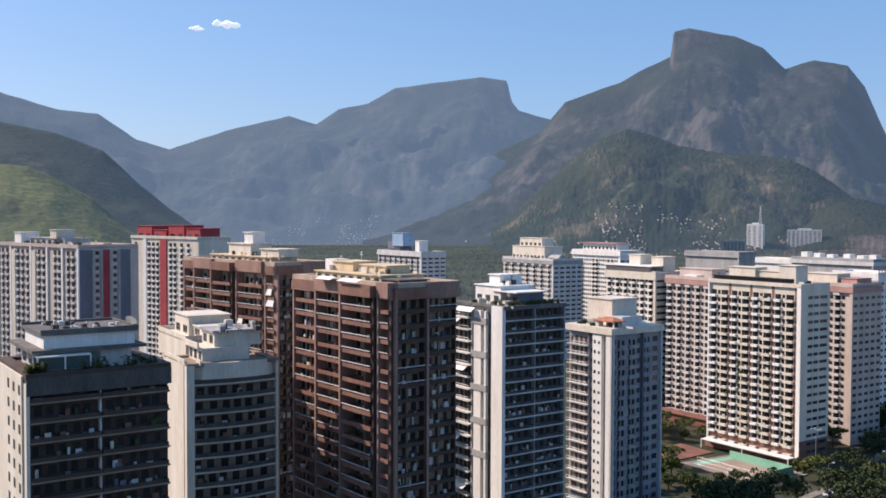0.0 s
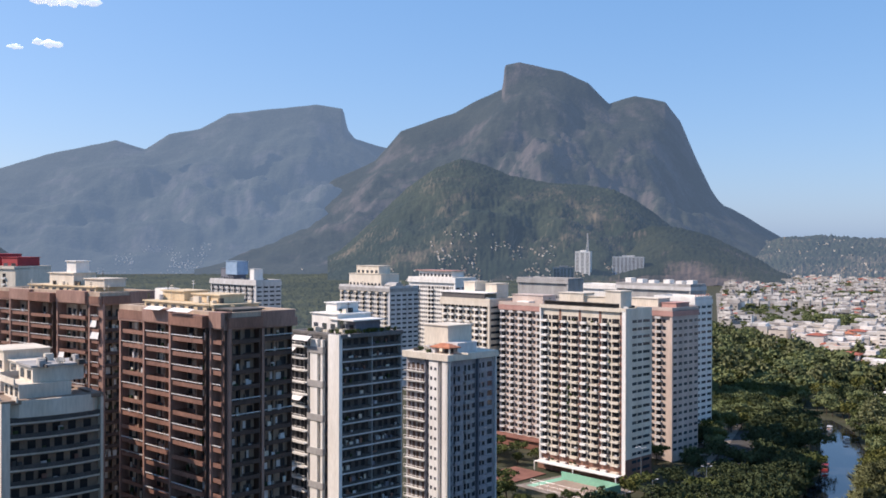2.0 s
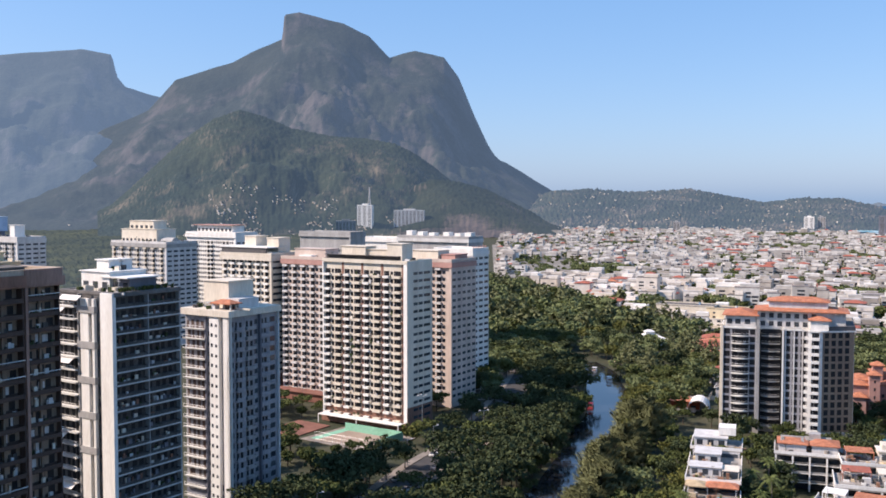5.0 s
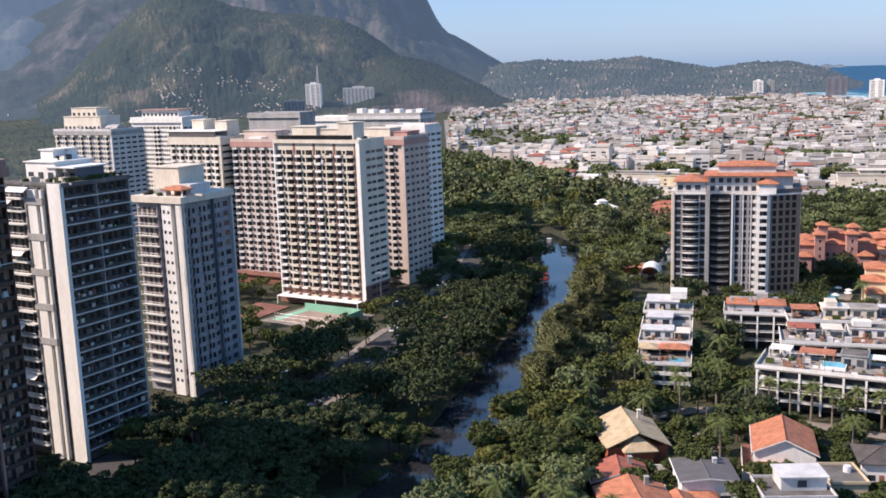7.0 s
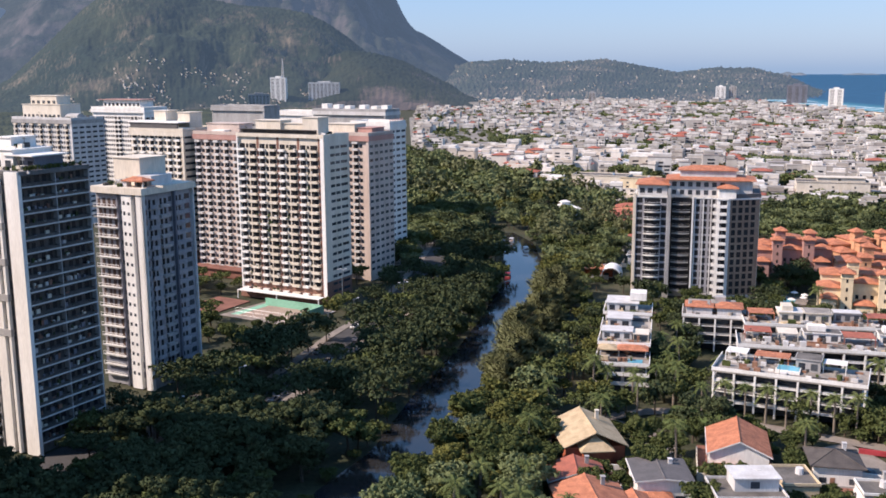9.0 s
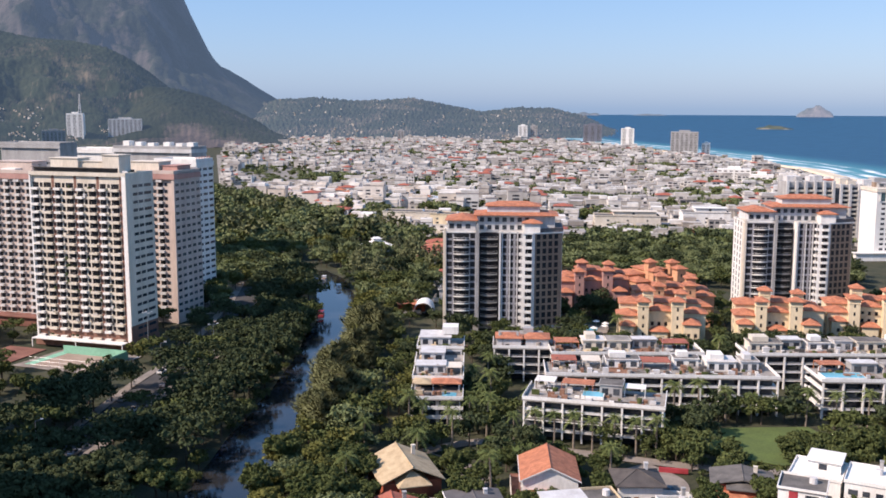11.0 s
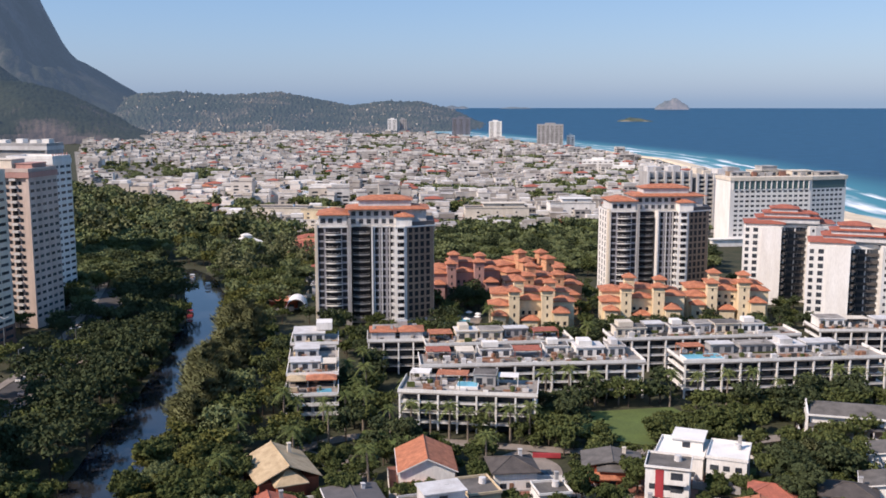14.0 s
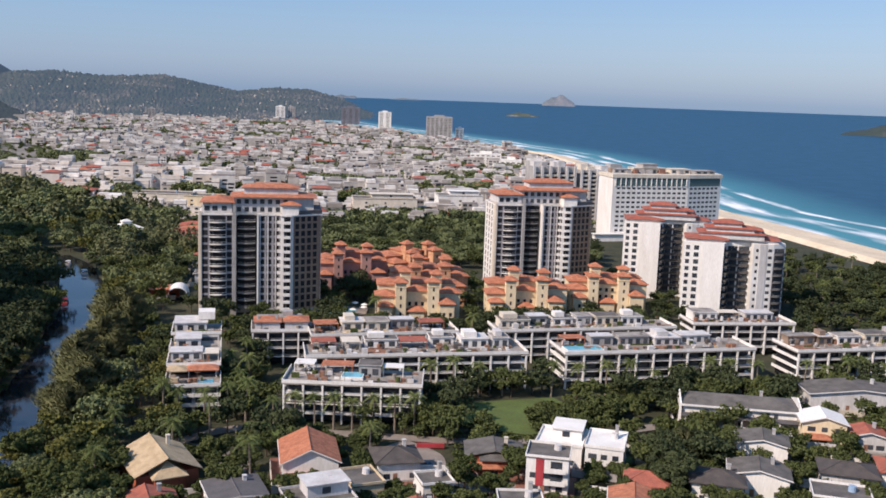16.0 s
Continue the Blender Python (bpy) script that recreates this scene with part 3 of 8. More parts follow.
CREST_GREEN = [(62, 2.0), (54, 2.6), (49.8, 2.8), (48.4, 2.75), (47, 2.1), (45.2, 1.05), (44, -0.05), (42.6, -1.2)]
CREST_RIGHT = [(1.5, -1.0), (-1.5, 0.0), (-3.7, 0.5), (-5.6, 0.66), (-7.6, 0.5), (-9.5, 0.5), (-11.5, 0.64), (-13.5, 0.26), (-15.5, -0.15), (-17.8, 0.15), (-19.8, 0.04), (-21.6, -0.4), (-23, -1.1), (-25, -1.6)]
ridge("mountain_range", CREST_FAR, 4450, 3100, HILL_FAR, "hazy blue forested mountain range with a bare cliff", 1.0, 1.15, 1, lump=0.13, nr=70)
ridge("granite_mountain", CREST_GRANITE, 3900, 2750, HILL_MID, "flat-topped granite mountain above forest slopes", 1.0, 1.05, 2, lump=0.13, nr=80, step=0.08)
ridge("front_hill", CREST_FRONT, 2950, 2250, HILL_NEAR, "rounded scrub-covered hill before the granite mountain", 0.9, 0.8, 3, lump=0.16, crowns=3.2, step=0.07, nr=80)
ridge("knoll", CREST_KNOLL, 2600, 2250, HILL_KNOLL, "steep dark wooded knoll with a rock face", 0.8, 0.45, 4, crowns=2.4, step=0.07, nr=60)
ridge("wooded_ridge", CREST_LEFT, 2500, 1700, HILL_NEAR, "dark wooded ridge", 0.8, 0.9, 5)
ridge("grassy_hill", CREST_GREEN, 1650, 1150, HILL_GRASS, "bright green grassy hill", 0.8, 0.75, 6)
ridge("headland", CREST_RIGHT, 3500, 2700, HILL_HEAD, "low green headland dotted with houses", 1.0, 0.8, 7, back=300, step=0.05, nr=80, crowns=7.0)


# wooded plain between the towers and the hills: one continuous canopy
v, f = [], []
na, nr = 420, 150
for i in range(na + 1):
    a = radians(1.5 + 55.0 * i / na)
    for j in range(nr + 1):
        r = 650 + 2150 * (j / nr) ** 1.4
        x, y = -math.sin(a) * r, math.cos(a) * r
        bump = noise.noise((x / 11, y / 11, 0)) + 0.6 * noise.noise((x / 5, y / 5, 3)) + 0.7 * noise.noise((x / 60, y / 60, 6))
        edge = min(1.0, i / 6, j / 4)
        v.append((x, y, (7.0 + 3.8 * bump) * edge - 0.4))
        if i and j:
            k = i * (nr + 1) + j
            f.append((k - nr - 2, k - nr - 1, k, k - 1))
tagged(solid("woodland_canopy", Shape().add(v, f), HILL_PLAIN, "unbroken dark green canopy of the wooded plain", "woodland", "stuff"))


# ---- the residential towers on the near bank ----
def tower(name, corner, rz, w, d, top, wall_mat, label, inset=(0, 0), parapet=1.0, base=0.0, category="apartment tower"):
    """An empty at the front right corner with its core; the core stands back from the front and the right face by the inset."""
    t = thing(name, pose(corner[0], corner[1], 0, 0, 0, rz), label, category, "apartment towers")
    a, b = inset
    s = Shape().box(-w, a, 0, -b, d, top)
    part("wall", s, wall_mat, t)
    k = Shape().ring(-w, 0, 0, d, top - 0.4, top + parapet, 0.2 if not (a or b) else max(a, b, 0.3))
    part("parapet", k, wall_mat, t)
    return t


def roof_box(t, x0, y0, x1, y1, z0, z1, mat, name="penthouse", cap=True, wins=0):
    s = Shape().box(x0, y0, z0, x1, y1, z1)
    if cap:
        s.box(x0 - 0.35, y0 - 0.35, z1, x1 + 0.35, y1 + 0.35, z1 + 0.25)
    p = part(name, s, mat, t)
    if wins:
        me = window_mesh((x1 - x0) / wins * 0.55, min(1.8, (z1 - z0) * 0.6)).mesh("window", PANE)
        for i in range(wins):
            part("window", me, None, p, "", pose(x0 + (x1 - x0) * (i + 0.5) / wins, y0, z0 + 0.5))
    return p


def awning(t, a, b, s, z, w, drop=1.6, reach=1.0):
    """A stretched canvas blind, let down over a balcony."""
    sh = Shape().add([(0, 0, 0), (w, 0, 0), (w, -reach, -drop), (0, -reach, -drop), (0, 0, 0.06), (w, 0, 0.06), (w, -reach - 0.05, -drop + 0.04), (0, -reach - 0.05, -drop + 0.04)],
                     [(3, 2, 1, 0), (4, 5, 6, 7), (0, 1, 5, 4), (2, 3, 7, 6), (1, 2, 6, 5), (3, 0, 4, 7)])
    part("awning", sh, CANVAS, t, "white canvas balcony awning", edge_pose(a, b, 0) @ pose(s, -1.3, z))


def dish(t, x, y, z, r=0.9, turn=0.0):
    s = Shape()
    n = 10
    ringv = [(0, 0, 0)] + [(r * math.cos(2 * math.pi * i / n), r * math.sin(2 * math.pi * i / n), 0.3 * r) for i in range(n)]
    s.add(ringv, [(0, 1 + i, 1 + (i + 1) % n) for i in range(n)] + [(0, 1 + (i + 1) % n, 1 + i) for i in range(n)])
    d = part("satellite_dish", s, CANVAS, t, "white satellite dish", pose(x, y, z + 0.9, -50, 0, turn))
    part("mast", Shape().tube((x, y, z), (x, y, z + 1.0), 0.05), METAL, t)


def roof_clutter(t, x0, y0, x1, y1, z, n, seed, mats=None):
    """Huts, tanks, ducts, aerials and pots standing about on a flat roof."""
    r = random.Random(seed)
    sets = [(m, Shape()) for m in (mats or (WHITE2, CREAM, DARK, LEAF_D))]
    for i in range(n):
        m, s = r.choice(sets)
        x, y, k = r.uniform(x0, x1), r.uniform(y0, y1), r.random()
        if k < 0.55:
            s.box(x, y, z, x + r.uniform(0.5, 2.2), y + r.uniform(0.5, 1.8), z + r.uniform(0.4, 1.7))
        elif k < 0.75:
            s.tube((x, y, z), (x, y, z + r.uniform(0.8, 1.4)), r.uniform(0.5, 0.9), n=9)
        elif k < 0.9:
            h = r.uniform(2.0, 4.2)
            s.tube((x, y, z), (x, y, z + h), 0.06).box(x - 0.7, y - 0.05, z + h * 0.8, x + 0.7, y + 0.05, z + h * 0.8 + 0.1).box(x - 0.5, y - 0.05, z + h * 0.93, x + 0.5, y + 0.05, z + h * 0.93 + 0.1)
        else:
            s.box(x, y, z, x + r.uniform(3, 6), y + 0.35, z + 0.5)
    for m, s in sets:
        if s.v:
            tagged(part("roof_equipment", s, m, t, "assorted tanks, ducts, aerials and pots on the roof"), kind="stuff")


rng = random.Random(11)


def clutter(t, a, b, s0, e0, z0, fh, n, depth, seed, per=2, mats=None):
    """Chairs, plants, boxes and blinds standing about on a stack of balconies."""
    r = random.Random(seed)
    sets = [(m, Shape()) for m in (mats or (WHITE2, DARK, LEAF_D, CREAM))]
    for i in range(n):
        for q in range(r.randint(0, per * 2)):
            m, s = r.choice(sets)
            x, y, w, h = r.uniform(s0, e0 - 1), -r.uniform(0.15, depth - 0.5), r.uniform(0.3, 1.1), r.uniform(0.4, 1.7)
            s.box(x, y, z0 + i * fh, x + w, y + 0.35, z0 + i * fh + h)
    for m, s in sets:
        if s.v:
            tagged(part("balcony_clutter", s, m, t, "assorted things left on the balconies", edge_pose(a, b, 0)), kind="stuff")


# broad cream tower with balcony stacks, beside the sports court
W, D, TOP, FH = 41, 17, 64.0, 2.9
t = tower("apartment_tower", (-31, 361), -30, W, D, TOP, CREAM, "broad cream apartment tower with stacked white balconies", (0.9, 0))
fr = ((-W, 0.9), (0, 0.9))
cols = [("pier", 39.4, 41.0, dict(mat=WHITE, proud=0.9, z1=TOP)), ("pier", 0.0, 0.6, dict(mat=WHITE, proud=0.9, z1=TOP))]
for k in range(4):
    x = 0.9 + 9.6 * k
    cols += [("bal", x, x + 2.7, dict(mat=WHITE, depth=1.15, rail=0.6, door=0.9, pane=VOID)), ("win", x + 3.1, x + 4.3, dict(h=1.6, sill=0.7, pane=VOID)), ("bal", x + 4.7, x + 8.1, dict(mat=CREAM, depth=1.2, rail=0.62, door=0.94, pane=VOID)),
             ("pier", x + 8.25, x + 9.4, dict(mat=BROWN, proud=0.06, z1=TOP))]
facade(t, *fr, 3.4, FH, 20, cols)
facade(t, (0.12, 0), (0.12, D), 3.4, FH, 20, [("win", 4.2, 7.0, dict(h=1.1, pane=PANE)), ("win", 7.6, 10.4, dict(h=1.1)), ("win", 11.2, 15.6, dict(h=1.1))])
part("side_wall", Shape().box(0, 0, 9.2, 0.12, D, TOP + 0.8), CREAM, t)
part("lower_wall", Shape().box(0, 0, 3.2, 0.12, D, 9.2), BROWN, t)
part("lower_cladding", Shape().box(-W, 0.82, 3.2, 0, 0.9, 6.2), BROWN, t)
for q in range(4):
    clutter(t, *fr, 3.6 + q * 9.5, 12 + q * 8.5, 3.4, FH, 20, 1.1, 40 + q)
part("podium", Shape().box(-W - 0.3, -0.6, 0, 0.3, D + 0.3, 3.2), BROWN, t)
part("canopy", Shape().box(-W + 1, -4.5, 3.2, -1, -0.6, 3.5).box(-W + 1, -4.5, 0, -W + 1.3, -4.2, 3.2).box(-1.3, -4.5, 0, -1, -4.2, 3.2).box(-21, -4.5, 0, -20.7, -4.2, 3.2), WHITE, t)
part("roof_terrace_rail", Shape().box(-W + 1, 0.1, TOP + 1, -4, 0.3, TOP + 1.15).box(-W + 1, 1.6, TOP + 1.0, -4, 1.7, TOP + 2.4).box(-W + 1, 0.1, TOP + 2.4, -4, 1.7, TOP + 2.6), DARK, t)
roof_box(t, -36, 6, -24, 13, TOP, TOP + 5.5, CREAM, "lift_house")
roof_box(t, -12, 4, -5, 11, TOP, TOP + 7.0, CREAM, "water_tank")
roof_box(t, -24, 7, -12, 14, TOP, TOP + 4.5, CREAM, "penthouse", wins=3)
roof_clutter(t, -W + 1, 2, -2, 14, TOP, 40, 325)
for q in (-38, -36.5, -18.5, -17):
    part("vent_pipe", Shape().tube((q, 5, TOP), (q, 5, TOP + 2.2), 0.18), METAL, t)

# pink tower behind it
def slab_tower(corner, w, d, top, wall_a, cap, label, rz=-30, n=20, z0=3.4, right_n=4, bal=WHITE2, fh=2.9, cols=None, inset=0.9):
    far = math.hypot(*corner) > 410
    t = tower("apartment_tower", corner, rz, w, d, top, wall_a, label, (inset, 0))
    x, c = 1.0, []
    k = 0
    while x < w - 4:
        kind = cols[k % len(cols)] if cols else ("bal" if k % 2 == 0 else "win")
        e = x + (2.7 if kind == "bal" else 1.3)
        c.append((kind, x, e, dict(mat=bal, depth=1.2, rail=0.65, door=0.85, pane=VOID) if kind == "bal" else dict(h=1.4)))
        x = e + 0.6
        k += 1
    facade(t, (-w, inset), (0, inset), z0, fh, n, c + [("pier", w - 1.2, w, dict(mat=wall_a, proud=inset, z1=top))], far)
    if right_n:
        step = d / right_n
        facade(t, (0, 0), (0, d), z0, fh, n, [("win", i * step + 0.9, (i + 1) * step - 0.6, dict(h=1.15)) for i in range(right_n)], far)
    part("cornice", Shape().box(-w - 0.3, -0.3, top - 2.6, 0.3, d + 0.3, top - 0.5), cap, t)
    return t


t = slab_tower((-16, 405), 30, 20, 62, ROSE, PINK, "rose-coloured apartment tower with a pink crown", right_n=5)
roof_box(t, -24, 5, -10, 14, 62, 66, CREAM, "lift_house")
roof_box(t, -9, 6, -2, 16, 62, 64.5, PINK, "machine_room")
t = slab_tower((-8, 457), 22, 15, 64, WHITE, WHITE, "slim white apartment tower with rows of small windows", right_n=3)
for q in range(6):
    part("roof_post", Shape().box(-0.6, 1 + q * 2.3, 64, -0.2, 1.6 + q * 2.3, 66), PINK, t)
t = slab_tower((-98, 430), 32, 23, 63, CREAM, CREAM, "cream apartment tower with a dark glazed top storey", right_n=3, bal=WHITE)
part("podium", Shape().box(-32.3, -0.5, 0, 0.3, 23.3, 9), BROWN, t)
part("glazed_storey", Shape().box(-31, -0.1, 63.9, -3, 0.6, 66.2), ROOF_DARK, t)
part("roof_edge", Shape().box(-32, -0.6, 66.2, -2, 12, 66.6), WHITE, t)
roof_box(t, -24, 8, -17, 16, 64, 71, CREAM, "water_tank")
roof_box(t, -9, 7, -2, 15, 64, 70.5, CREAM, "lift_house")
t = slab_tower((-68, 416), 30, 20, 62, ROSE, PINK, "rose apartment tower with a brick-red crown", right_n=0)
roof_box(t, -26, 5, -8, 14, 62, 66, ROSE, "lift_house")
roof_box(t, -20, 1, -13, 5, 62, 63.5, CANVAS, "roof_tank", cap=False)
part("podium", Shape().box(-34, -6, 0, 4, 0, 3.6).box(-35, -7, 3.6, 5, 0, 4.0), CLAY, t)
t = slab_tower((-91, 629), 44, 16, 66, GREY, GREY, "plain grey slab building behind the towers", right_n=0, n=18, cols=("win",))
t = slab_tower((-12, 552), 50, 16, 66, GREY, WHITE2, "long grey slab building with white roof huts", right_n=0, n=18, cols=("win",))
for q in (-46, -38, -30, -20, -12, -5):
    roof_box(t, q, 4, q + 4, 9, 66, 68.6 + (q % 3) * 0.5, WHITE, "roof_hut", cap=False)
t = slab_tower((-60, 668), 36, 14, 61, WHITE, WHITE, "low white building with a bright roof", right_n=0, n=15)
t = slab_tower((-163, 614), 46, 20, 66, WHITE, WHITE, "white apartment tower with dark windows", right_n=4, bal=WHITE, cols=("win", "win", "bal", "bal", "win", "win"))
roof_box(t, -38, 3, -6, 14, 67, 71, WHITE, "penthouse", wins=9)
part("roof_trim", Shape().box(-40, 1, 71.3, -4, 15, 71.7), PINK, t)
t = slab_tower((-192, 566), 50, 24, 62, WHITE2, GREY, "cream-grey terraced apartment tower with a stepped top", right_n=5, bal=CREAM, cols=("bal", "win", "win"))
roof_clutter(t, -48, 1, -2, 20, 62, 40, 323)
roof_box(t, -46, 5, -14, 20, 62, 70, CREAM, "penthouse", wins=9)
roof_box(t, -42, 8, -20, 18, 70, 75, CREAM, "penthouse", wins=5)
part("arched_roof", Shape().tube((-12, 9, 62), (-2, 9, 62), 3.2, n=12), GREY, t)
t = slab_tower((-292, 585), 58, 20, 64, WHITE2, WHITE2, "pale apartment block with a blue roof house", right_n=4, bal=GREY, cols=("bal", "win", "win"))
roof_clutter(t, -56, 1, -2, 16, 64, 40, 324)
roof_box(t, -50, 4, -34, 14, 64, 72, SLATE, "penthouse", wins=5)
roof_box(t, -42, 3, -28, 12, 68, 77, BLUE, "lift_house")
roof_box(t, -12, 3, -7, 10, 55, 72, WHITE, "stair_tower")

# white tower with vertical strips, facing the river with deep balconies
W, D, TOP, FH = 20.5, 20, 66.0, 3.0
# core, lining and right-hand rails are darkened: balcony shade put into their colours
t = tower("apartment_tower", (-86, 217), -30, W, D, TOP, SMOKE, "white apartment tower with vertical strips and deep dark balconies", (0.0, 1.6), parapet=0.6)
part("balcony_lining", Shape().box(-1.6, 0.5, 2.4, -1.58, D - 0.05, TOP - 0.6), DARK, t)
facade(t, (-W, 0), (0, 0), 3.0, FH, 21, [
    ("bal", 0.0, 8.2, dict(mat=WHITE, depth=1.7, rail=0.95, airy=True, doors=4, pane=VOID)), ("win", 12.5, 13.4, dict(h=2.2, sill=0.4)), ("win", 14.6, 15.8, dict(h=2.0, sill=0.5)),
    ("pier", 8.4, 8.8, dict(mat=GREY, proud=0.9, z1=TOP)), ("pier", 9.4, 12.3, dict(mat=WHITE, proud=0.8, z1=TOP - 1)), ("pier", 13.6, 14.4, dict(mat=WHITE, proud=0.8, z1=TOP - 1)), ("pier", 16.2, 20.5, dict(mat=WHITE, proud=0.5, z1=TOP + 0.5))])
for i in range(5):
    z = 28.4 + i * 8.3
    part("cross_band", Shape().box(-W + 8.3, -1.0, z, -W + 14.7, 0, z + 1.6), GREY, t)
facade(t, (-1.6, 0), (-1.6, D), 3.0, FH, 21, [
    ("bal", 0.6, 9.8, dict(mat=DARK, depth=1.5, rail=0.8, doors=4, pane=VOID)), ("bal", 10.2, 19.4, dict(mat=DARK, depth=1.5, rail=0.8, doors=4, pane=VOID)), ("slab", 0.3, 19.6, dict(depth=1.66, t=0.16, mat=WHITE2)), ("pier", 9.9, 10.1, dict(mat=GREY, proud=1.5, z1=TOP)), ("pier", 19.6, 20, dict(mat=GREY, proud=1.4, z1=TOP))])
# dark panel behind the gaps between the white strips
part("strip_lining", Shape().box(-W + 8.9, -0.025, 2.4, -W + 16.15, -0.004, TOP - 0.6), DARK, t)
part("corner_wall", Shape().box(-1.6, 0.0, 0, 0, 0.5, TOP), WHITE, t)
clutter(t, (-1.6, 0), (-1.6, D), 0.8, 9.6, 3.0, FH, 21, 1.4, 61, 6, (WHITE2, BROWN, LEAF_D, CREAM, SLATE))
clutter(t, (-1.6, 0), (-1.6, D), 10.4, 19.2, 3.0, FH, 21, 1.4, 62, 6, (WHITE2, BROWN, LEAF_D, CREAM, SLATE))
for i in (20, 15, 9, 5, 19):
    awning(t, (-W, 0), (0, 0), 0.4 if i % 2 else 3.6, 3 + FH * i + 2.6, 7.0 if i % 5 == 0 else 4.2, 1.0, 1.4)
roof_box(t, -W + 1, 6, -9, 17, TOP, TOP + 4.6, WHITE, "penthouse", wins=3)
roof_box(t, -W + 3, 9, -13, 16, TOP + 4.8, TOP + 7.2, WHITE, "lift_house")
roof_box(t, -9, 7, -3, 15, TOP, TOP + 3.2, SLATE, "penthouse", wins=2)
roof_clutter(t, -W + 1, 1, -2, 5.5, TOP, 26, 301)
roof_clutter(t, -W + 2, 8, -10, 15, TOP + 4.85, 9, 302)
part("roof_slab", Shape().box(-12, 5.5, TOP + 3.4, -2, 16, TOP + 3.7), WHITE, t)
s = Shape()
for q in range(40):
    x, y = rng.uniform(-2, -0.4), rng.uniform(2, 19)
    for k in range(6):
        a, e = rng.uniform(0, 6.28), rng.uniform(0.2, 0.9)
        s.add([(x, y, TOP + 0.4), (x + 0.5 * math.cos(a), y + 0.5 * math.sin(a), TOP + 0.9 + e), (x + 0.5 * math.cos(a + 0.9), y + 0.5 * math.sin(a + 0.9), TOP + 0.6 + e)], [(0, 1, 2)])
tagged(part("roof_planting", s, LEAF, t, "green plants along the roof edge"), kind="stuff")

# lower tower with cream piers
W, D, TOP, FH = 18.5, 20.5, 56.0, 2.85
# slate walls and right-face rails: blue-grey shade put into the colour
t = tower("apartment_tower", (-72, 263), -30, W, D, TOP, SLATE2, "white apartment tower with blue-grey shaded sides and cream corner piers", (1.2, 0.8))
facade(t, (-W, 1.2), (0, 1.2), 3.0, FH, 18, [
    ("bal", 0.2, 8.4, dict(mat=WHITE, depth=1.4, rail=0.95, airy=True, doors=4, pane=BROWN2)), ("win", 9.2, 10.4, dict(h=1.2)), ("pier", 8.5, 8.9, dict(mat=SLATE, proud=0.7, z1=TOP)),
    ("pier", 10.8, 14.4, dict(mat=WHITE, proud=1.1, z1=TOP)), ("pier", 16.2, 18.5, dict(mat=WHITE, proud=1.2, z1=TOP))])
facade(t, (-W, 0.1), (0, 0.1), 3.0, FH, 18, [("win", 11.3, 12.1, dict(h=1.0)), ("win", 13.0, 13.8, dict(h=0.8))])
facade(t, (-0.8, 0), (-0.8, D), 3.0, FH, 18, [
    ("win", 1.5, 2.5, dict(h=1.5)), ("bal", 3.0, 6.2, dict(mat=SLATE2, depth=0.9, rail=0.9, bow=0.4, doors=2, pane=VOID)), ("bal", 7.0, 10.4, dict(mat=GREY, depth=1.1, rail=0.6, doors=2, pane=VOID)), ("win", 10.8, 12.0, dict(h=1.4)), ("bal", 13.0, 16.4, dict(mat=SLATE2, depth=0.9, rail=0.9, doors=2, pane=VOID)), ("win", 17.2, 19.2, dict(h=1.5)), ("pier", 0.0, 1.2, dict(mat=WHITE, proud=0.8, z1=TOP)), ("pier", 12.3, 12.8, dict(mat=SLATE, proud=1.0, z1=TOP)), ("pier", 20, 20.5, dict(mat=WHITE2, proud=0.8, z1=TOP))])
part("roof_band", Shape().box(-W - 0.4, -0.4, TOP - 0.6, 0.4, D + 0.4, TOP + 1.2), CREAM, t)
roof_box(t, -W + 1.5, 7, -7, 17, TOP + 1.2, TOP + 8.5, CREAM, "lift_house")
roof_box(t, -7, 6, -2, 14, TOP + 1.2, TOP + 4.0, WHITE2, "penthouse", cap=False, wins=2)
part("tiled_lean_to", Shape().hip(-8, 1.6, -1, 5.5, TOP + 2.8, 1.0), TILE, t, "orange tiled terrace roof")
part("terrace_post", Shape().box(-7.8, 1.8, TOP + 1.2, -7.5, 2.1, TOP + 2.8).box(-1.4, 1.8, TOP + 1.2, -1.1, 2.1, TOP + 2.8), WHITE, t)
dish(t, -12, 3, TOP + 1.2, 0.8)
roof_clutter(t, -W + 1, 1, -2, 6, TOP + 1.2, 22, 303)
for z in (3.2, 6.05):
    part("lower_cladding", Shape().box(-W, 0.95, z, 0.02, 1.15, z + 1.6), SLATE, t)

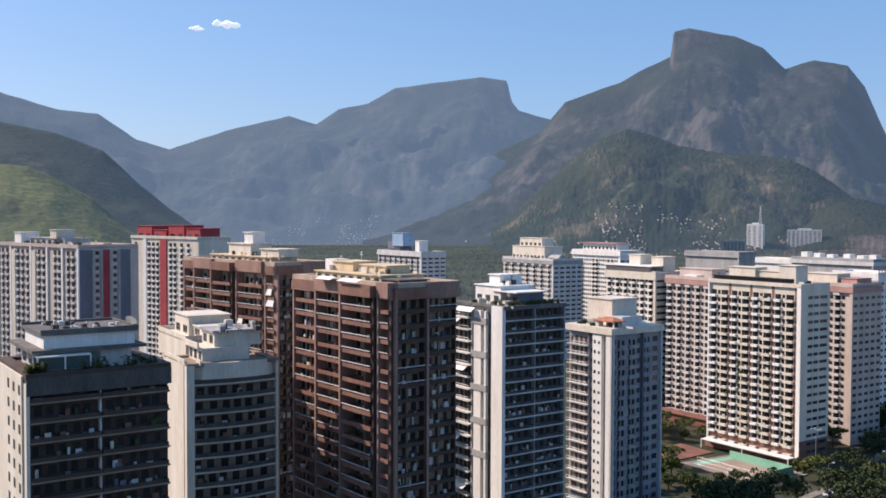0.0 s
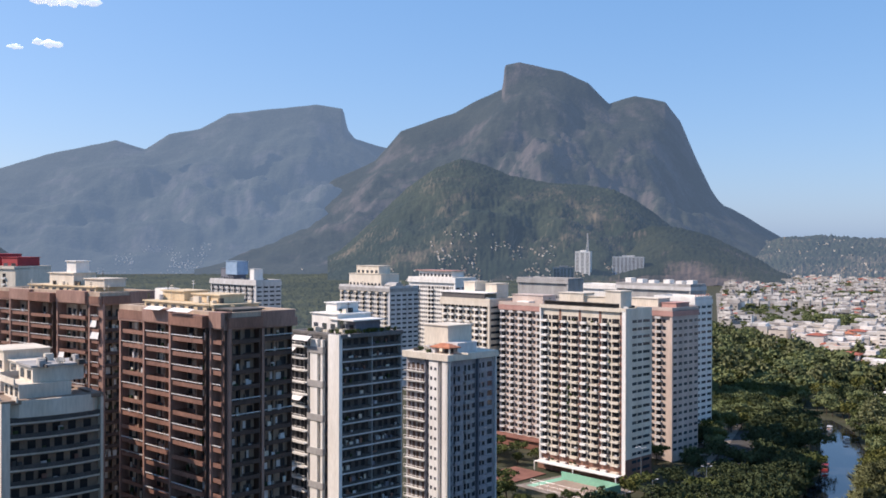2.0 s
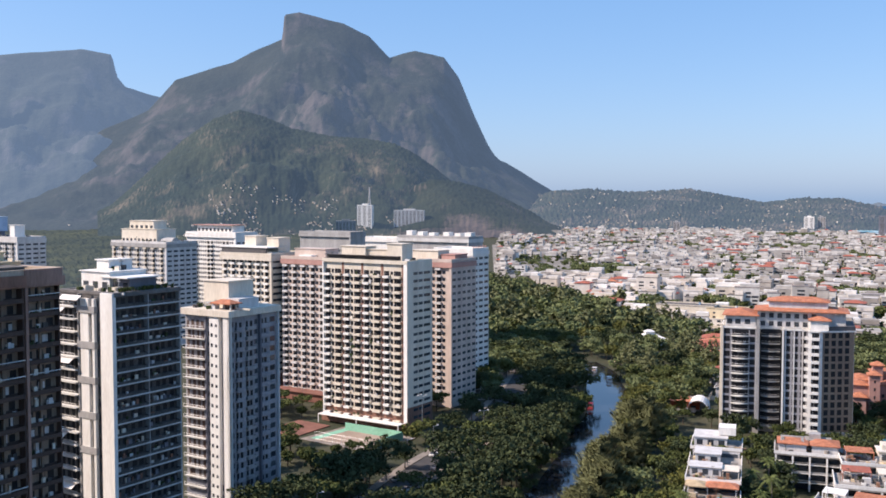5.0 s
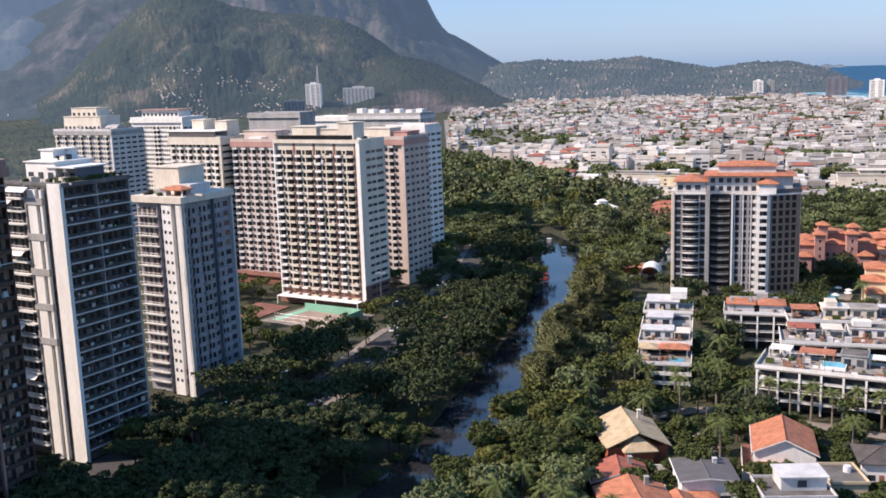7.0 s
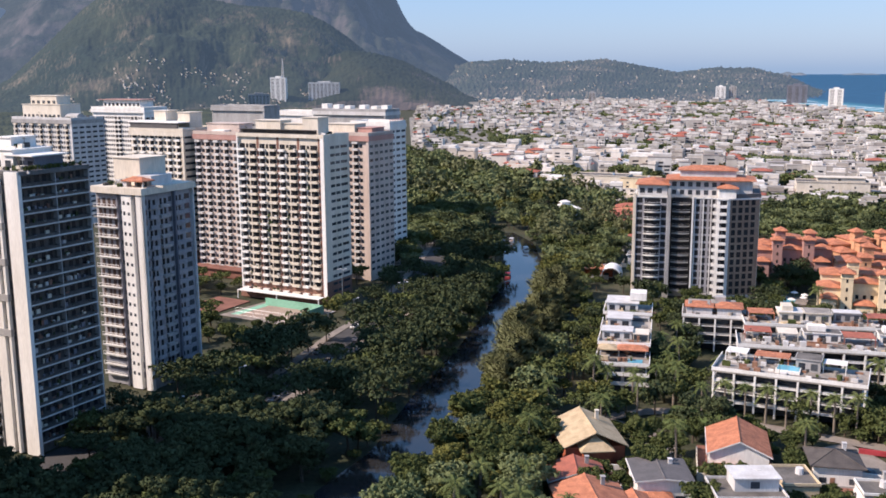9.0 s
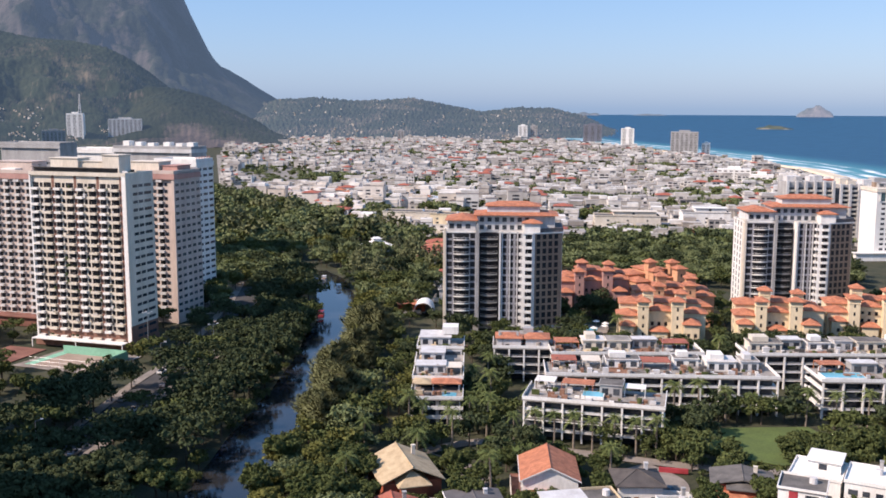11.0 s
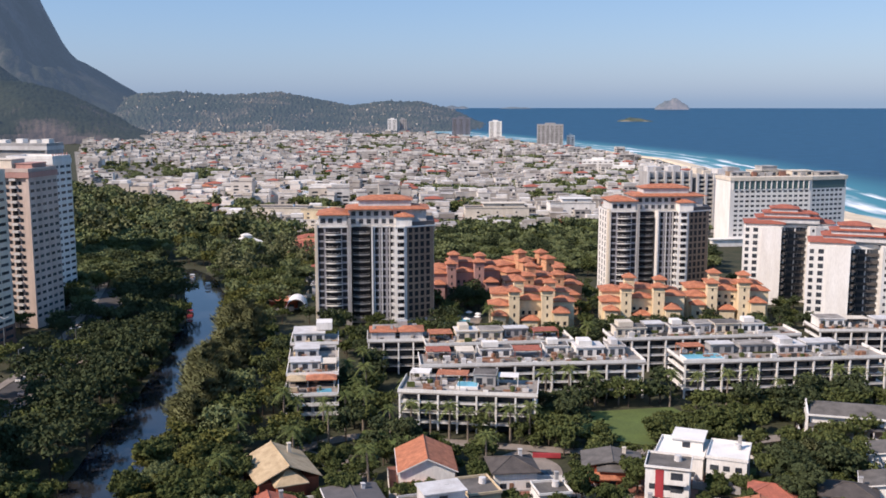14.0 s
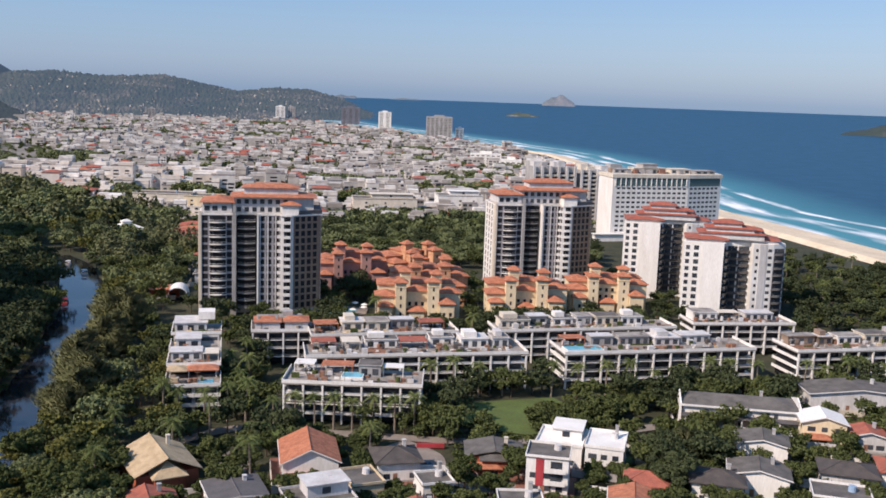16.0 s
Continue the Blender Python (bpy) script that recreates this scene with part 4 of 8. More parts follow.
# brown towers
def brown_tower(corner, rz, w, d, top, bays, right_bays, label, n=21, fh=3.0, seed=1):
    r = random.Random(seed)
    t = tower("apartment_tower", corner, rz, w, d, top, BEIGE, label, (1.8, 1.8), parapet=1.4)
    for side, (a, b), bb in (("f", ((-w, 1.8), (0, 1.8)), bays), ("r", ((-1.8, 0), (-1.8, d)), right_bays)):
        cols = []
        for k, (s0, e0) in enumerate(bb):
            out = (0.0, 0.9, 1.9, 0.6, 0.0)[k] if side == "f" else (0.5, 0.0)[k]
            m = (s0 + e0) / 2
            # right-face rails take the darker brown, which paints that side's shade
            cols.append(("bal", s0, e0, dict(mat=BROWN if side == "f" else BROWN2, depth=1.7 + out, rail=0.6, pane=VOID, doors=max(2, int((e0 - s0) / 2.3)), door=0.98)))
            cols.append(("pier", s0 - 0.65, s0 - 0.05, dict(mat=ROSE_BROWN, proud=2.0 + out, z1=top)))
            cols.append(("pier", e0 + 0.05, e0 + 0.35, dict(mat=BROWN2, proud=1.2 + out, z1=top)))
            cols.append(("pier", m - 0.25, m + 0.25, dict(mat=TAUPE, proud=0.5 + out * 0.5, z1=top)))
            part("bay_cornice", Shape().box(s0 - 0.7, -2.1 - out, top - 1.6, e0 + 0.4, -0.1, top + (0.4, 1.3, 0.7, 1.5, 0.3)[k]), ROSE_BROWN if k % 2 else BROWN, t, "", edge_pose(a, b, 0))
            cur = Shape()
            for i in range(n):
                for q in range(3):
                    if r.random() < 0.3:
                        x0 = r.uniform(s0 + 0.3, e0 - 1.6)
                        cur.box(x0, -0.09, 3 + fh * i + 0.1, x0 + r.uniform(0.5, 1.5), -0.055, 3 + fh * i + r.uniform(1.8, 2.4))
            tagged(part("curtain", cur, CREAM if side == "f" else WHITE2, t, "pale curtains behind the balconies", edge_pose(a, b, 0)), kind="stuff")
            clutter(t, a, b, s0 + 0.2, e0 - 0.2, 3.0, fh, n, 1.6, seed * 7 + int(s0), 3, (CREAM, WHITE2, DARK, LEAF_D))
            for i in range(n):
                if r.random() < (0.62 if side == "f" else 0.08):
                    z = 3 + fh * i
                    part("blind_rail", Shape().box(s0, -1.9 - out, 0.9, e0, -1.72 - out, 1.06), WHITE2, t, "pale metal rail", edge_pose(a, b, z))
                if r.random() < (0.07 if side == "f" else 0.0) and i < n - 1:
                    sh0 = r.choice((s0, m))
                    aw = min(e0 - sh0, r.choice((2.6, 3.6, 6.5)))
                    base = edge_pose(a, b, 3 + fh * i + 2.6)
                    part("awning", Shape().add([(0, 0, 0), (aw, 0, 0), (aw, -0.35, -1.7), (0, -0.35, -1.7), (0, -0.06, 0.05), (aw, -0.06, 0.05), (aw, -0.43, -1.66), (0, -0.43, -1.66)], [(3, 2, 1, 0), (4, 5, 6, 7), (0, 1, 5, 4), (2, 3, 7, 6), (1, 2, 6, 5), (3, 0, 4, 7)]), CANVAS, t, "white canvas balcony awning", base @ pose(sh0, -1.6 - out, 0))
        # taupe sheet over the beige wall paints the right face's shade
        if side == "r":
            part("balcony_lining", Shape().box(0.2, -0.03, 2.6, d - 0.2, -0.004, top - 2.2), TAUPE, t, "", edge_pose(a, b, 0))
        facade(t, a, b, 3.0, fh, n, cols)
    part("roof_slab", Shape().box(-w - 0.2, -0.2, top - 2.0, 0.2, 1.8, top - 0.2).box(-1.8, 1.8, top - 2.0, 0.2, d + 0.2, top - 0.2), ROSE_BROWN, t)
    return t


t = brown_tower((-91, 169), -27, 40, 17.5, 73.5, [(1.0, 10.4), (12.4, 22.0), (24.2, 35.2), (36.6, 39.6)], [(1.2, 8.2), (9.4, 16.6)], "brown apartment tower with deep balconies and white awnings", n=23, seed=3)
roof_box(t, -34.5, 3, -8, 14, 73.5, 75.8, SAND_PAINT, "penthouse", wins=8)
roof_box(t, -32, 6, -23.5, 12, 76.1, 78.0, SAND_PAINT, "lift_house")
roof_box(t, -21, 6.5, -11, 12.5, 76.1, 77.6, SAND_PAINT, "lift_house")
roof_box(t, -37, 7, -33, 11, 73.5, 78.4, WHITE, "water_tank", cap=False)
roof_box(t, -7.5, 3, -1.5, 10, 73.5, 75.2, ROOF_GREY, "penthouse", wins=2)
roof_clutter(t, -38, 2, -2, 6, 73.6, 40, 311, (SAND_PAINT, CREAM, DARK, LEAF_D))
roof_clutter(t, -34, 4, -9, 13, 76.1, 26, 312, (SAND_PAINT, CREAM, WHITE2, DARK))
awning(t, (-40, 0), (0, 0), 15, 75.3, 6.2, 0.6, 1.6)
awning(t, (-40, 0), (0, 0), 24, 75.3, 7.6, 0.6, 1.6)
t = brown_tower((-151, 214.6), -22, 50.5, 17.4, 74.5, [(1.0, 7.2), (8.8, 18.4), (20.5, 30.4), (32.4, 44.8), (46.4, 50)], [(1.2, 8.2), (9.6, 16.4)], "reddish-brown apartment tower with balconies and pale blinds", n=23, seed=8)
roof_box(t, -40, 3.5, -7, 12, 74.5, 76.8, SAND_PAINT, "penthouse", wins=9)
roof_box(t, -32, 5, -20, 12, 77, 80.2, CREAM, "lift_house")
roof_box(t, -25, 6, -20.5, 10, 80.4, 83.5, WHITE, "water_tank")
roof_box(t, -13, 4, -4, 10.5, 77, 79, CREAM, "lift_house")
roof_clutter(t, -48, 2, -2, 6, 74.6, 44, 313, (SAND_PAINT, CREAM, DARK, LEAF_D))
roof_clutter(t, -39, 4, -8, 11, 77.1, 30, 314, (SAND_PAINT, CREAM, WHITE2, DARK))

# pale block with slate end wall, and the red-roofed block behind
t = tower("apartment_tower", (-287, 278), -16, 70, 26, 76, ROSE, "pale pink apartment block with a slate and red striped end", (0.6, 0))
facade(t, (-70, 0.6), (0, 0.6), 6, 3.0, 23, [("bal", x, x + 2.4, dict(mat=WHITE2, depth=0.7, rail=0.6, pane=VOID)) for x in (3.4, 7.6, 17.6, 21.6, 26, 36, 40, 49.5, 53, 60, 64)] + [("pier", x, x + 1.2, dict(mat=WHITE, proud=0.6, z1=76)) for x in (0, 12, 30, 44, 56.5, 68.8)] + [("pier", 13.4, 16.6, dict(mat=CREAM, proud=0.5, z1=74)), ("pier", 31.4, 34.6, dict(mat=CREAM, proud=0.5, z1=74))], True)
facade(t, (0, 0), (0, 23), 6, 3.0, 23, [("win", 7.2, 8.8, dict(h=1.5)), ("win", 14.8, 16.4, dict(h=1.5)), ("pier", 0.6, 5.6, dict(mat=SLATE, proud=0.1, z1=75)), ("pier", 5.7, 6.7, dict(mat=GREY, proud=0.4, z1=75)), ("pier", 9.2, 10.2, dict(mat=GREY, proud=0.4, z1=75)), ("pier", 10.2, 13.2, dict(mat=RED, proud=0.1, z1=75)), ("pier", 13.2, 14.2, dict(mat=GREY, proud=0.4, z1=75)), ("pier", 16.8, 17.8, dict(mat=GREY, proud=0.4, z1=75)), ("pier", 17.9, 22.4, dict(mat=SLATE, proud=0.1, z1=75))])
roof_box(t, -66, 6, -60, 14, 76, 81, WHITE, "water_tank")
roof_box(t, -50, 5, -20, 16, 76, 79, GREY, "penthouse", wins=6)
roof_box(t, -30, 4, -25, 12, 79, 82.5, CREAM, "water_tank")
dish(t, -14, 4, 76, 1.2, 30)
roof_clutter(t, -66, 1, -2, 18, 76, 60, 322)
t = tower("apartment_tower", (-318, 386), -16, 62, 20, 77, CREAM, "white apartment block with a red strip and bright red roof houses", (0.6, 0))
facade(t, (-62, 0.6), (0, 0.6), 6, 3.0, 23, [("bal", x, x + 2.6, dict(mat=WHITE, depth=0.7, rail=0.6, pane=VOID)) for x in (3, 16, 20, 24, 36, 40, 46, 52)] + [("pier", 12, 15, dict(mat=WHITE, proud=0.5, z1=77)), ("pier", 28, 34, dict(mat=RED, proud=0.5, z1=80))], True)
for x0, x1, z1 in ((-60, -46, 83), (-44, -32, 81), (-30, -16, 83.5), (-14, -2, 82)):
    roof_box(t, x0, 3, x1, 15, 77, z1, RED, "roof_house", wins=2)

# dark block in front with a planted roof terrace
W, D, TOP, FH = 22, 22, 64.0, 3.0
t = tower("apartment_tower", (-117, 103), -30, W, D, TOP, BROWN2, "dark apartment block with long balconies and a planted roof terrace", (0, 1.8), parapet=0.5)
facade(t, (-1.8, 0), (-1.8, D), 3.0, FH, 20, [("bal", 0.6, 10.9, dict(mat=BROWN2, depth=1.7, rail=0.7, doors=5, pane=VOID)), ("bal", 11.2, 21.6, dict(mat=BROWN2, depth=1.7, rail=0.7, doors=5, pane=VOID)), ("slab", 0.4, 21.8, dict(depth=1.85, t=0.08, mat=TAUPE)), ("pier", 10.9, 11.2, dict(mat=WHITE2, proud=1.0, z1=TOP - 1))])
part("corner_wall", Shape().box(-1.8, -0.004, 0, 0, 0.5, TOP - 1), CREAM, t)
facade(t, (-W, 0), (0, 0), 3.0, FH, 20, [("pier", 0, W - 1.8, dict(mat=CREAM, proud=0.3, z1=TOP)), ])
facade(t, (-W, -0.3), (0, -0.3), 3.0, FH, 20, [("win", 18, 19.4, dict(h=1.5)), ("win", 14, 15.4, dict(h=1.5)), ("win", 10, 11.4, dict(h=1.5))], True)
clutter(t, (-1.8, 0), (-1.8, D), 0.8, 10.6, 3.0, FH, 20, 1.6, 71, 6, (WHITE2, BROWN, LEAF_D, CREAM, SLATE))
clutter(t, (-1.8, 0), (-1.8, D), 11.4, 21.4, 3.0, FH, 20, 1.6, 72, 6, (WHITE2, BROWN, LEAF_D, CREAM, SLATE))
part("roof_band", Shape().box(-W, 0.1, TOP - 2.8, 0.15, D, TOP - 0.1), DARK, t)
roof_box(t, -18, 3, -4.5, 17, TOP, TOP + 3.0, WHITE2, "penthouse", cap=False, wins=3)
part("roof_slab", Shape().box(-20, 1.5, TOP + 3, -3.0, 19, TOP + 3.5), ROOF_GREY, t)
part("upper_penthouse", Shape().box(-17.5, 3.5, TOP + 3.5, -4.4, 17.5, TOP + 5.6), WHITE, t)
part("upper_roof", Shape().box(-18, 3, TOP + 5.6, -3.9, 18, TOP + 6.1).box(-18, 3, TOP + 6.1, -17.6, 18, TOP + 6.5).box(-4.3, 3, TOP + 6.1, -3.9, 18, TOP + 6.5).box(-17.6, 17.6, TOP + 6.1, -4.3, 18, TOP + 6.5), ROOF_GREY, t)
for q in range(26):
    x, y, a = rng.uniform(-16, -6), rng.uniform(5, 16), rng.uniform(0.3, 1.3)
    part("roof_unit", Shape().box(x, y, TOP + 6.1, x + a, y + a * 0.7, TOP + 6.1 + rng.uniform(0.2, 0.8)), rng.choice((DARK, ROOF_DARK, WHITE2)), t)
dish(t, -5, 17, TOP + 6.1, 1.0, 40)
part("terrace_glass", Shape().box(-4.4, 2, TOP + 0.3, -4.2, 12, TOP + 2.6), GREENGLASS, t)
part("terrace_frame", Shape().box(-4.2, 2, TOP + 2.5, -1.8, 10, TOP + 2.7).box(-2.0, 2, TOP, -1.8, 2.2, TOP + 2.5).box(-2.0, 6, TOP, -1.8, 6.2, TOP + 2.5).box(-2.0, 9.8, TOP, -1.8, 10, TOP + 2.5), WHITE, t)
s, s2 = Shape(), Shape()
for q in range(70):
    y = rng.choice((rng.uniform(0.3, 3), rng.uniform(8, 21)))
    x, hh = rng.uniform(-2.2, -0.5), rng.uniform(0.4, 1.9)
    for k in range(14):
        a, b = rng.uniform(0, 6.28), rng.uniform(0.2, 0.7)
        z = TOP + 0.3 + rng.uniform(0, hh)
        (s if q % 3 else s2).add([(x, y, z), (x + b * math.cos(a), y + b * math.sin(a), z + 0.3), (x + b * math.cos(a + 0.8), y + b * math.sin(a + 0.8), z + 0.1)], [(0, 1, 2)])
tagged(part("roof_planting", s, LEAF, t, "potted shrubs along the roof terrace"), kind="stuff")
tagged(part("roof_planting", s2, LEAF_Y, t, "yellow-green potted shrubs along the roof terrace"), kind="stuff")

# cream block with a curved balcony front
W, D, TOP, FH = 14, 19.5, 58.0, 3.0
# taupe core: the shaded balcony front is put into the wall colour
t = tower("apartment_tower", (-129, 153), -34, W, D, TOP, TAUPE, "cream apartment block with a gently curved balcony front", (0, 1.6), parapet=0.4)
me = window_mesh(1.5, 2.1).mesh("window", VOID)
arc = [(-0.5 + 1.1 * math.sin(math.pi * i / 10), 1.6 + (D - 2.0) * i / 10) for i in range(11)]
for i in range(18):
    z = 3 + FH * i
    s = Shape()
    s.prism([(-1.6, 1.6)] + arc[1:-1] + [(-1.6, D - 0.4)], z - 0.2, z)
    s.band(arc, (-0.12, 0), z - 0.25, z + 0.1)
    part("balcony", s, CREAM, t)
    s = Shape()
    s.band([(x - 0.02, y) for x, y in arc], (-0.06, 0), z + 0.1, z + 0.95)
    part("balcony_rail", s, DARK, t, "dark balcony railing")
    for k in range(6):
        part("window", me, None, t, "", edge_pose((-1.6, 0), (-1.6, D), z) @ pose(3.0 + k * 2.7 + 0.4 * math.sin(i * 2.1 + k), 0, 0.1))
part("side_wall", Shape().box(-W - 0.1, -0.12, 0, -1.6, -0.004, TOP), CREAM, t)
part("corner_wall", Shape().box(-1.6, -0.004, 0, 0.15, 1.6, TOP).box(-1.6, D - 0.5, 0, 0, D, TOP), CREAM, t)
crown = [(x + 0.1, y) for x, y in arc]
part("roof_band", Shape().prism([(-1.6, 1.6)] + crown[1:-1] + [(-1.6, D - 0.4)], TOP - 3.0, TOP + 0.3), CREAM, t)
clutter(t, (-1.6, 0), (-1.6, D), 2, 18, 3.0, FH, 18, 2.0, 81, 5, (WHITE2, BROWN, LEAF_D, DARK))
roof_box(t, -12, 4, -2.5, 14, TOP, TOP + 3.0, CREAM, "penthouse", cap=False, wins=3)
roof_box(t, -12.5, 7, -4, 17, TOP + 3.0, TOP + 6.0, CREAM, "penthouse", cap=False, wins=2)
part("terrace_wall", Shape().box(-14, 0.0, TOP, -1.4, 0.3, TOP + 1.1).box(-2.6, 2.6, TOP, 0.6, 2.9, TOP + 1.1).box(-14, 3, TOP + 3, -2.5, 3.3, TOP + 4.2), CREAM, t)
part("cornice", Shape().box(-13, 6.5, TOP + 6.0, -3.5, 17.5, TOP + 6.4), GREY, t)
dish(t, -3.2, 12, TOP + 6, 1.0, 60)
roof_clutter(t, -12, 7, -4, 16, TOP + 6.1, 12, 321, (CREAM, GREY, DARK))
t = tower("apartment_tower", (-146, 173), -34, 24, 15, 60, CREAM, "cream apartment block with a stepped roof", (0, 0))
roof_box(t, -20, 3, -8, 13, 60, 64.5, CREAM, "penthouse", wins=2)
roof_box(t, -8, 4, -1, 12, 60, 62.5, CREAM, "penthouse", wins=1)
facade(t, (0, 0), (0, 15), 3, 3.0, 19, [("bal", 1, 6.5, dict(mat=BROWN, depth=1.0)), ("bal", 8, 14, dict(mat=BROWN, depth=1.0))], True)


# ---- across the river: towers with tiled roofs ----
def crowned_tower(m):
    """A fifteen-storey tower with bays, bowed balconies and terracotta roofs; local x runs along its front from the left end."""
    t = thing("apartment_tower", m, "white and grey apartment tower with bowed balconies and terracotta roofs", "apartment tower", "tiled-roof towers")
    top, fh, n = 40.0, 2.85, 13
    plan = [(0, 0), (14, 0), (14, 4), (22, 4), (22, 0), (31, 0), (31, -2.5), (35, -2.5), (47, 3), (47, 20), (0, 20)]
    part("wall", Shape().prism(plan, 0, top), WHITE, t)
    # near-black sheet that paints the shade of the recess
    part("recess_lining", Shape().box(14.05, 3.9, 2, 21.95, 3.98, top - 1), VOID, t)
    # grey and taupe sheets put the shade of front and end into colour
    part("bay_lining", Shape().box(1.0, -0.025, 2.4, 12.7, -0.004, top - 0.6), SLATE2, t)
    part("bay_lining", Shape().box(22.7, -0.025, 2.4, 30.9, -0.004, top - 0.6), SLATE2, t)
    part("end_lining", Shape().box(1.1, -0.025, 2.4, 13.1, -0.004, top - 0.6), TAUPE, t, "", edge_pose((35, -2.5), (47, 3), 0))
    for k in range(3):
        part("mullion_pier", Shape().box(22.05 + 3.0 * k + 0.9, -0.35, 0, 22.55 + 3.0 * k + 0.9, -0.05, top), WHITE2, t)
    roof_clutter(t, 39, 6, 45, 18, top + 0.1, 14, 331, (WHITE2, CREAM, DARK))
    F = lambda a, b, cols, far=False: facade(t, a, b, 2.6, fh, n, cols, far)
    F((0, 20), (0, 0), [("win", 3, 4.4, dict(h=2.0, sill=0.5, pane=VOID)), ("win", 8, 9.4, dict(h=2.0, sill=0.5, pane=VOID)), ("win", 13, 14.4, dict(h=2.0, sill=0.5, pane=VOID)), ("pier", 17.5, 20, dict(mat=CREAM, proud=0.3, z1=top + 1))], True)
    F((0, 0), (14, 0), [("win", 1.2, 3.3, dict(h=2.0, sill=0.5, pane=VOID)), ("bal", 3.9, 10.3, dict(mat=WHITE, depth=0.8, bow=1.3, rail=0.95, airy=True, pane=VOID)), ("win", 10.5, 12.4, dict(h=2.0, sill=0.5, pane=VOID)), ("pier", 0, 0.9, dict(mat=CREAM, proud=0.5, z1=top + 1)), ("pier", 12.8, 14, dict(mat=GREY, proud=0.7, z1=top + 3))])
    F((14, 4), (22, 4), [("bal", 0.6, 7.4, dict(mat=GREY, depth=1.8, bow=1.5, rail=0.95, airy=True, pane=VOID))])
    F((22, 0), (31, 0), [("pier", 0, 0.6, dict(mat=WHITE, proud=0.9, z1=top)), ("win", 0.8, 2.9, dict(h=2.0, sill=0.5, pane=VOID)), ("win", 3.7, 5.6, dict(h=2.0, sill=0.5, pane=VOID)), ("win", 6.5, 8.4, dict(h=2.0, sill=0.5, pane=VOID))])
    F((31, 0), (31, -2.5), [("bal", 0.3, 2.3, dict(mat=WHITE, depth=1.2, rail=0.8, pane=VOID))])
    F((31, -2.5), (35, -2.5), [("pier", 0, 1.2, dict(mat=WHITE, proud=0.2, z1=top - 2)), ("bal", 1.3, 3.9, dict(mat=WHITE, depth=1.4, rail=0.7, pane=VOID))])
    F((35, -2.5), (47, 3), [("pier", 0.0, 1.0, dict(mat=WHITE, proud=0.2, z1=top - 4)), ("win", 1.9, 3.5, dict(h=2.0, sill=0.5, pane=VOID)), ("win", 4.5, 6.1, dict(h=2.0, sill=0.5, pane=VOID)), ("win", 7.1, 8.7, dict(h=2.0, sill=0.5, pane=VOID)), ("win", 9.7, 11.3, dict(h=2.0, sill=0.5, pane=VOID))])
    part("plinth", Shape().prism([(x * 1.02 - 0.4, y * 1.02 - 0.3) for x, y in plan], 0, 2.2), GREY, t)
    part("cornice", Shape().prism([(x * 1.02 - 0.4, y * 1.02 - 0.3) for x, y in plan], top - 0.5, top), WHITE, t)
    # stepped penthouses and their roofs
    p1 = part("penthouse", Shape().box(1.5, 1.5, top, 12.5, 18, top + 4.2), WHITE2, t)
    part("roof", Shape().hip(1, 1, 13, 18.5, top + 4.2, 1.8, 0.7), TILE, p1, "terracotta tiled hip roof")
    p2 = part("penthouse", Shape().box(13, 3.5, top, 44, 18.5, top + 6.2), WHITE2, t)
    for x in (15, 18, 21, 24, 27, 30, 33):
        part("window", window_mesh(1.7, 1.8), PANE, p2, "", pose(x, 3.5, top + 3.6))
        part("window", window_mesh(1.7, 1.8), PANE, p2, "", pose(x, 3.5, top + 0.5))
    for x in (3, 6, 9.5):
        part("window", window_mesh(2.0, 1.9), PANE, p1, "", pose(x, 1.5, top + 1.0))
    part("roof", Shape().hip(12.5, 2.5, 44.5, 19, top + 6.2, 1.7, 0.9), TILE, p2, "terracotta tiled hip roof")
    p3 = part("lift_house", Shape().box(17, 6, top + 7, 38, 16, top + 9.6), WHITE2, t)
    part("roof", Shape().hip(17, 6, 38, 16, top + 9.6, 1.5, 0.8), TILE, p3, "terracotta tiled hip roof")
    p4 = part("penthouse", Shape().box(31.6, -1.8, top, 38, 3.5, top + 3.6), WHITE, t)
    part("roof", Shape().hip(31.4, -2, 38.5, 4, top + 3.6, 1.3, 0.5), TILE, p4, "terracotta tiled hip roof")
    part("terrace_wall", Shape().prism([(38, -1), (47.3, 3), (47.3, 20), (44, 20), (44, 3)], top, top + 1.6), ROOF_DARK, t)
    return t


crown_tower = crowned_tower(pose(88, 371, 0, 0, 0, -17))
copy_thing(crown_tower, pose(224, 377, 0, 0, 0, -17))


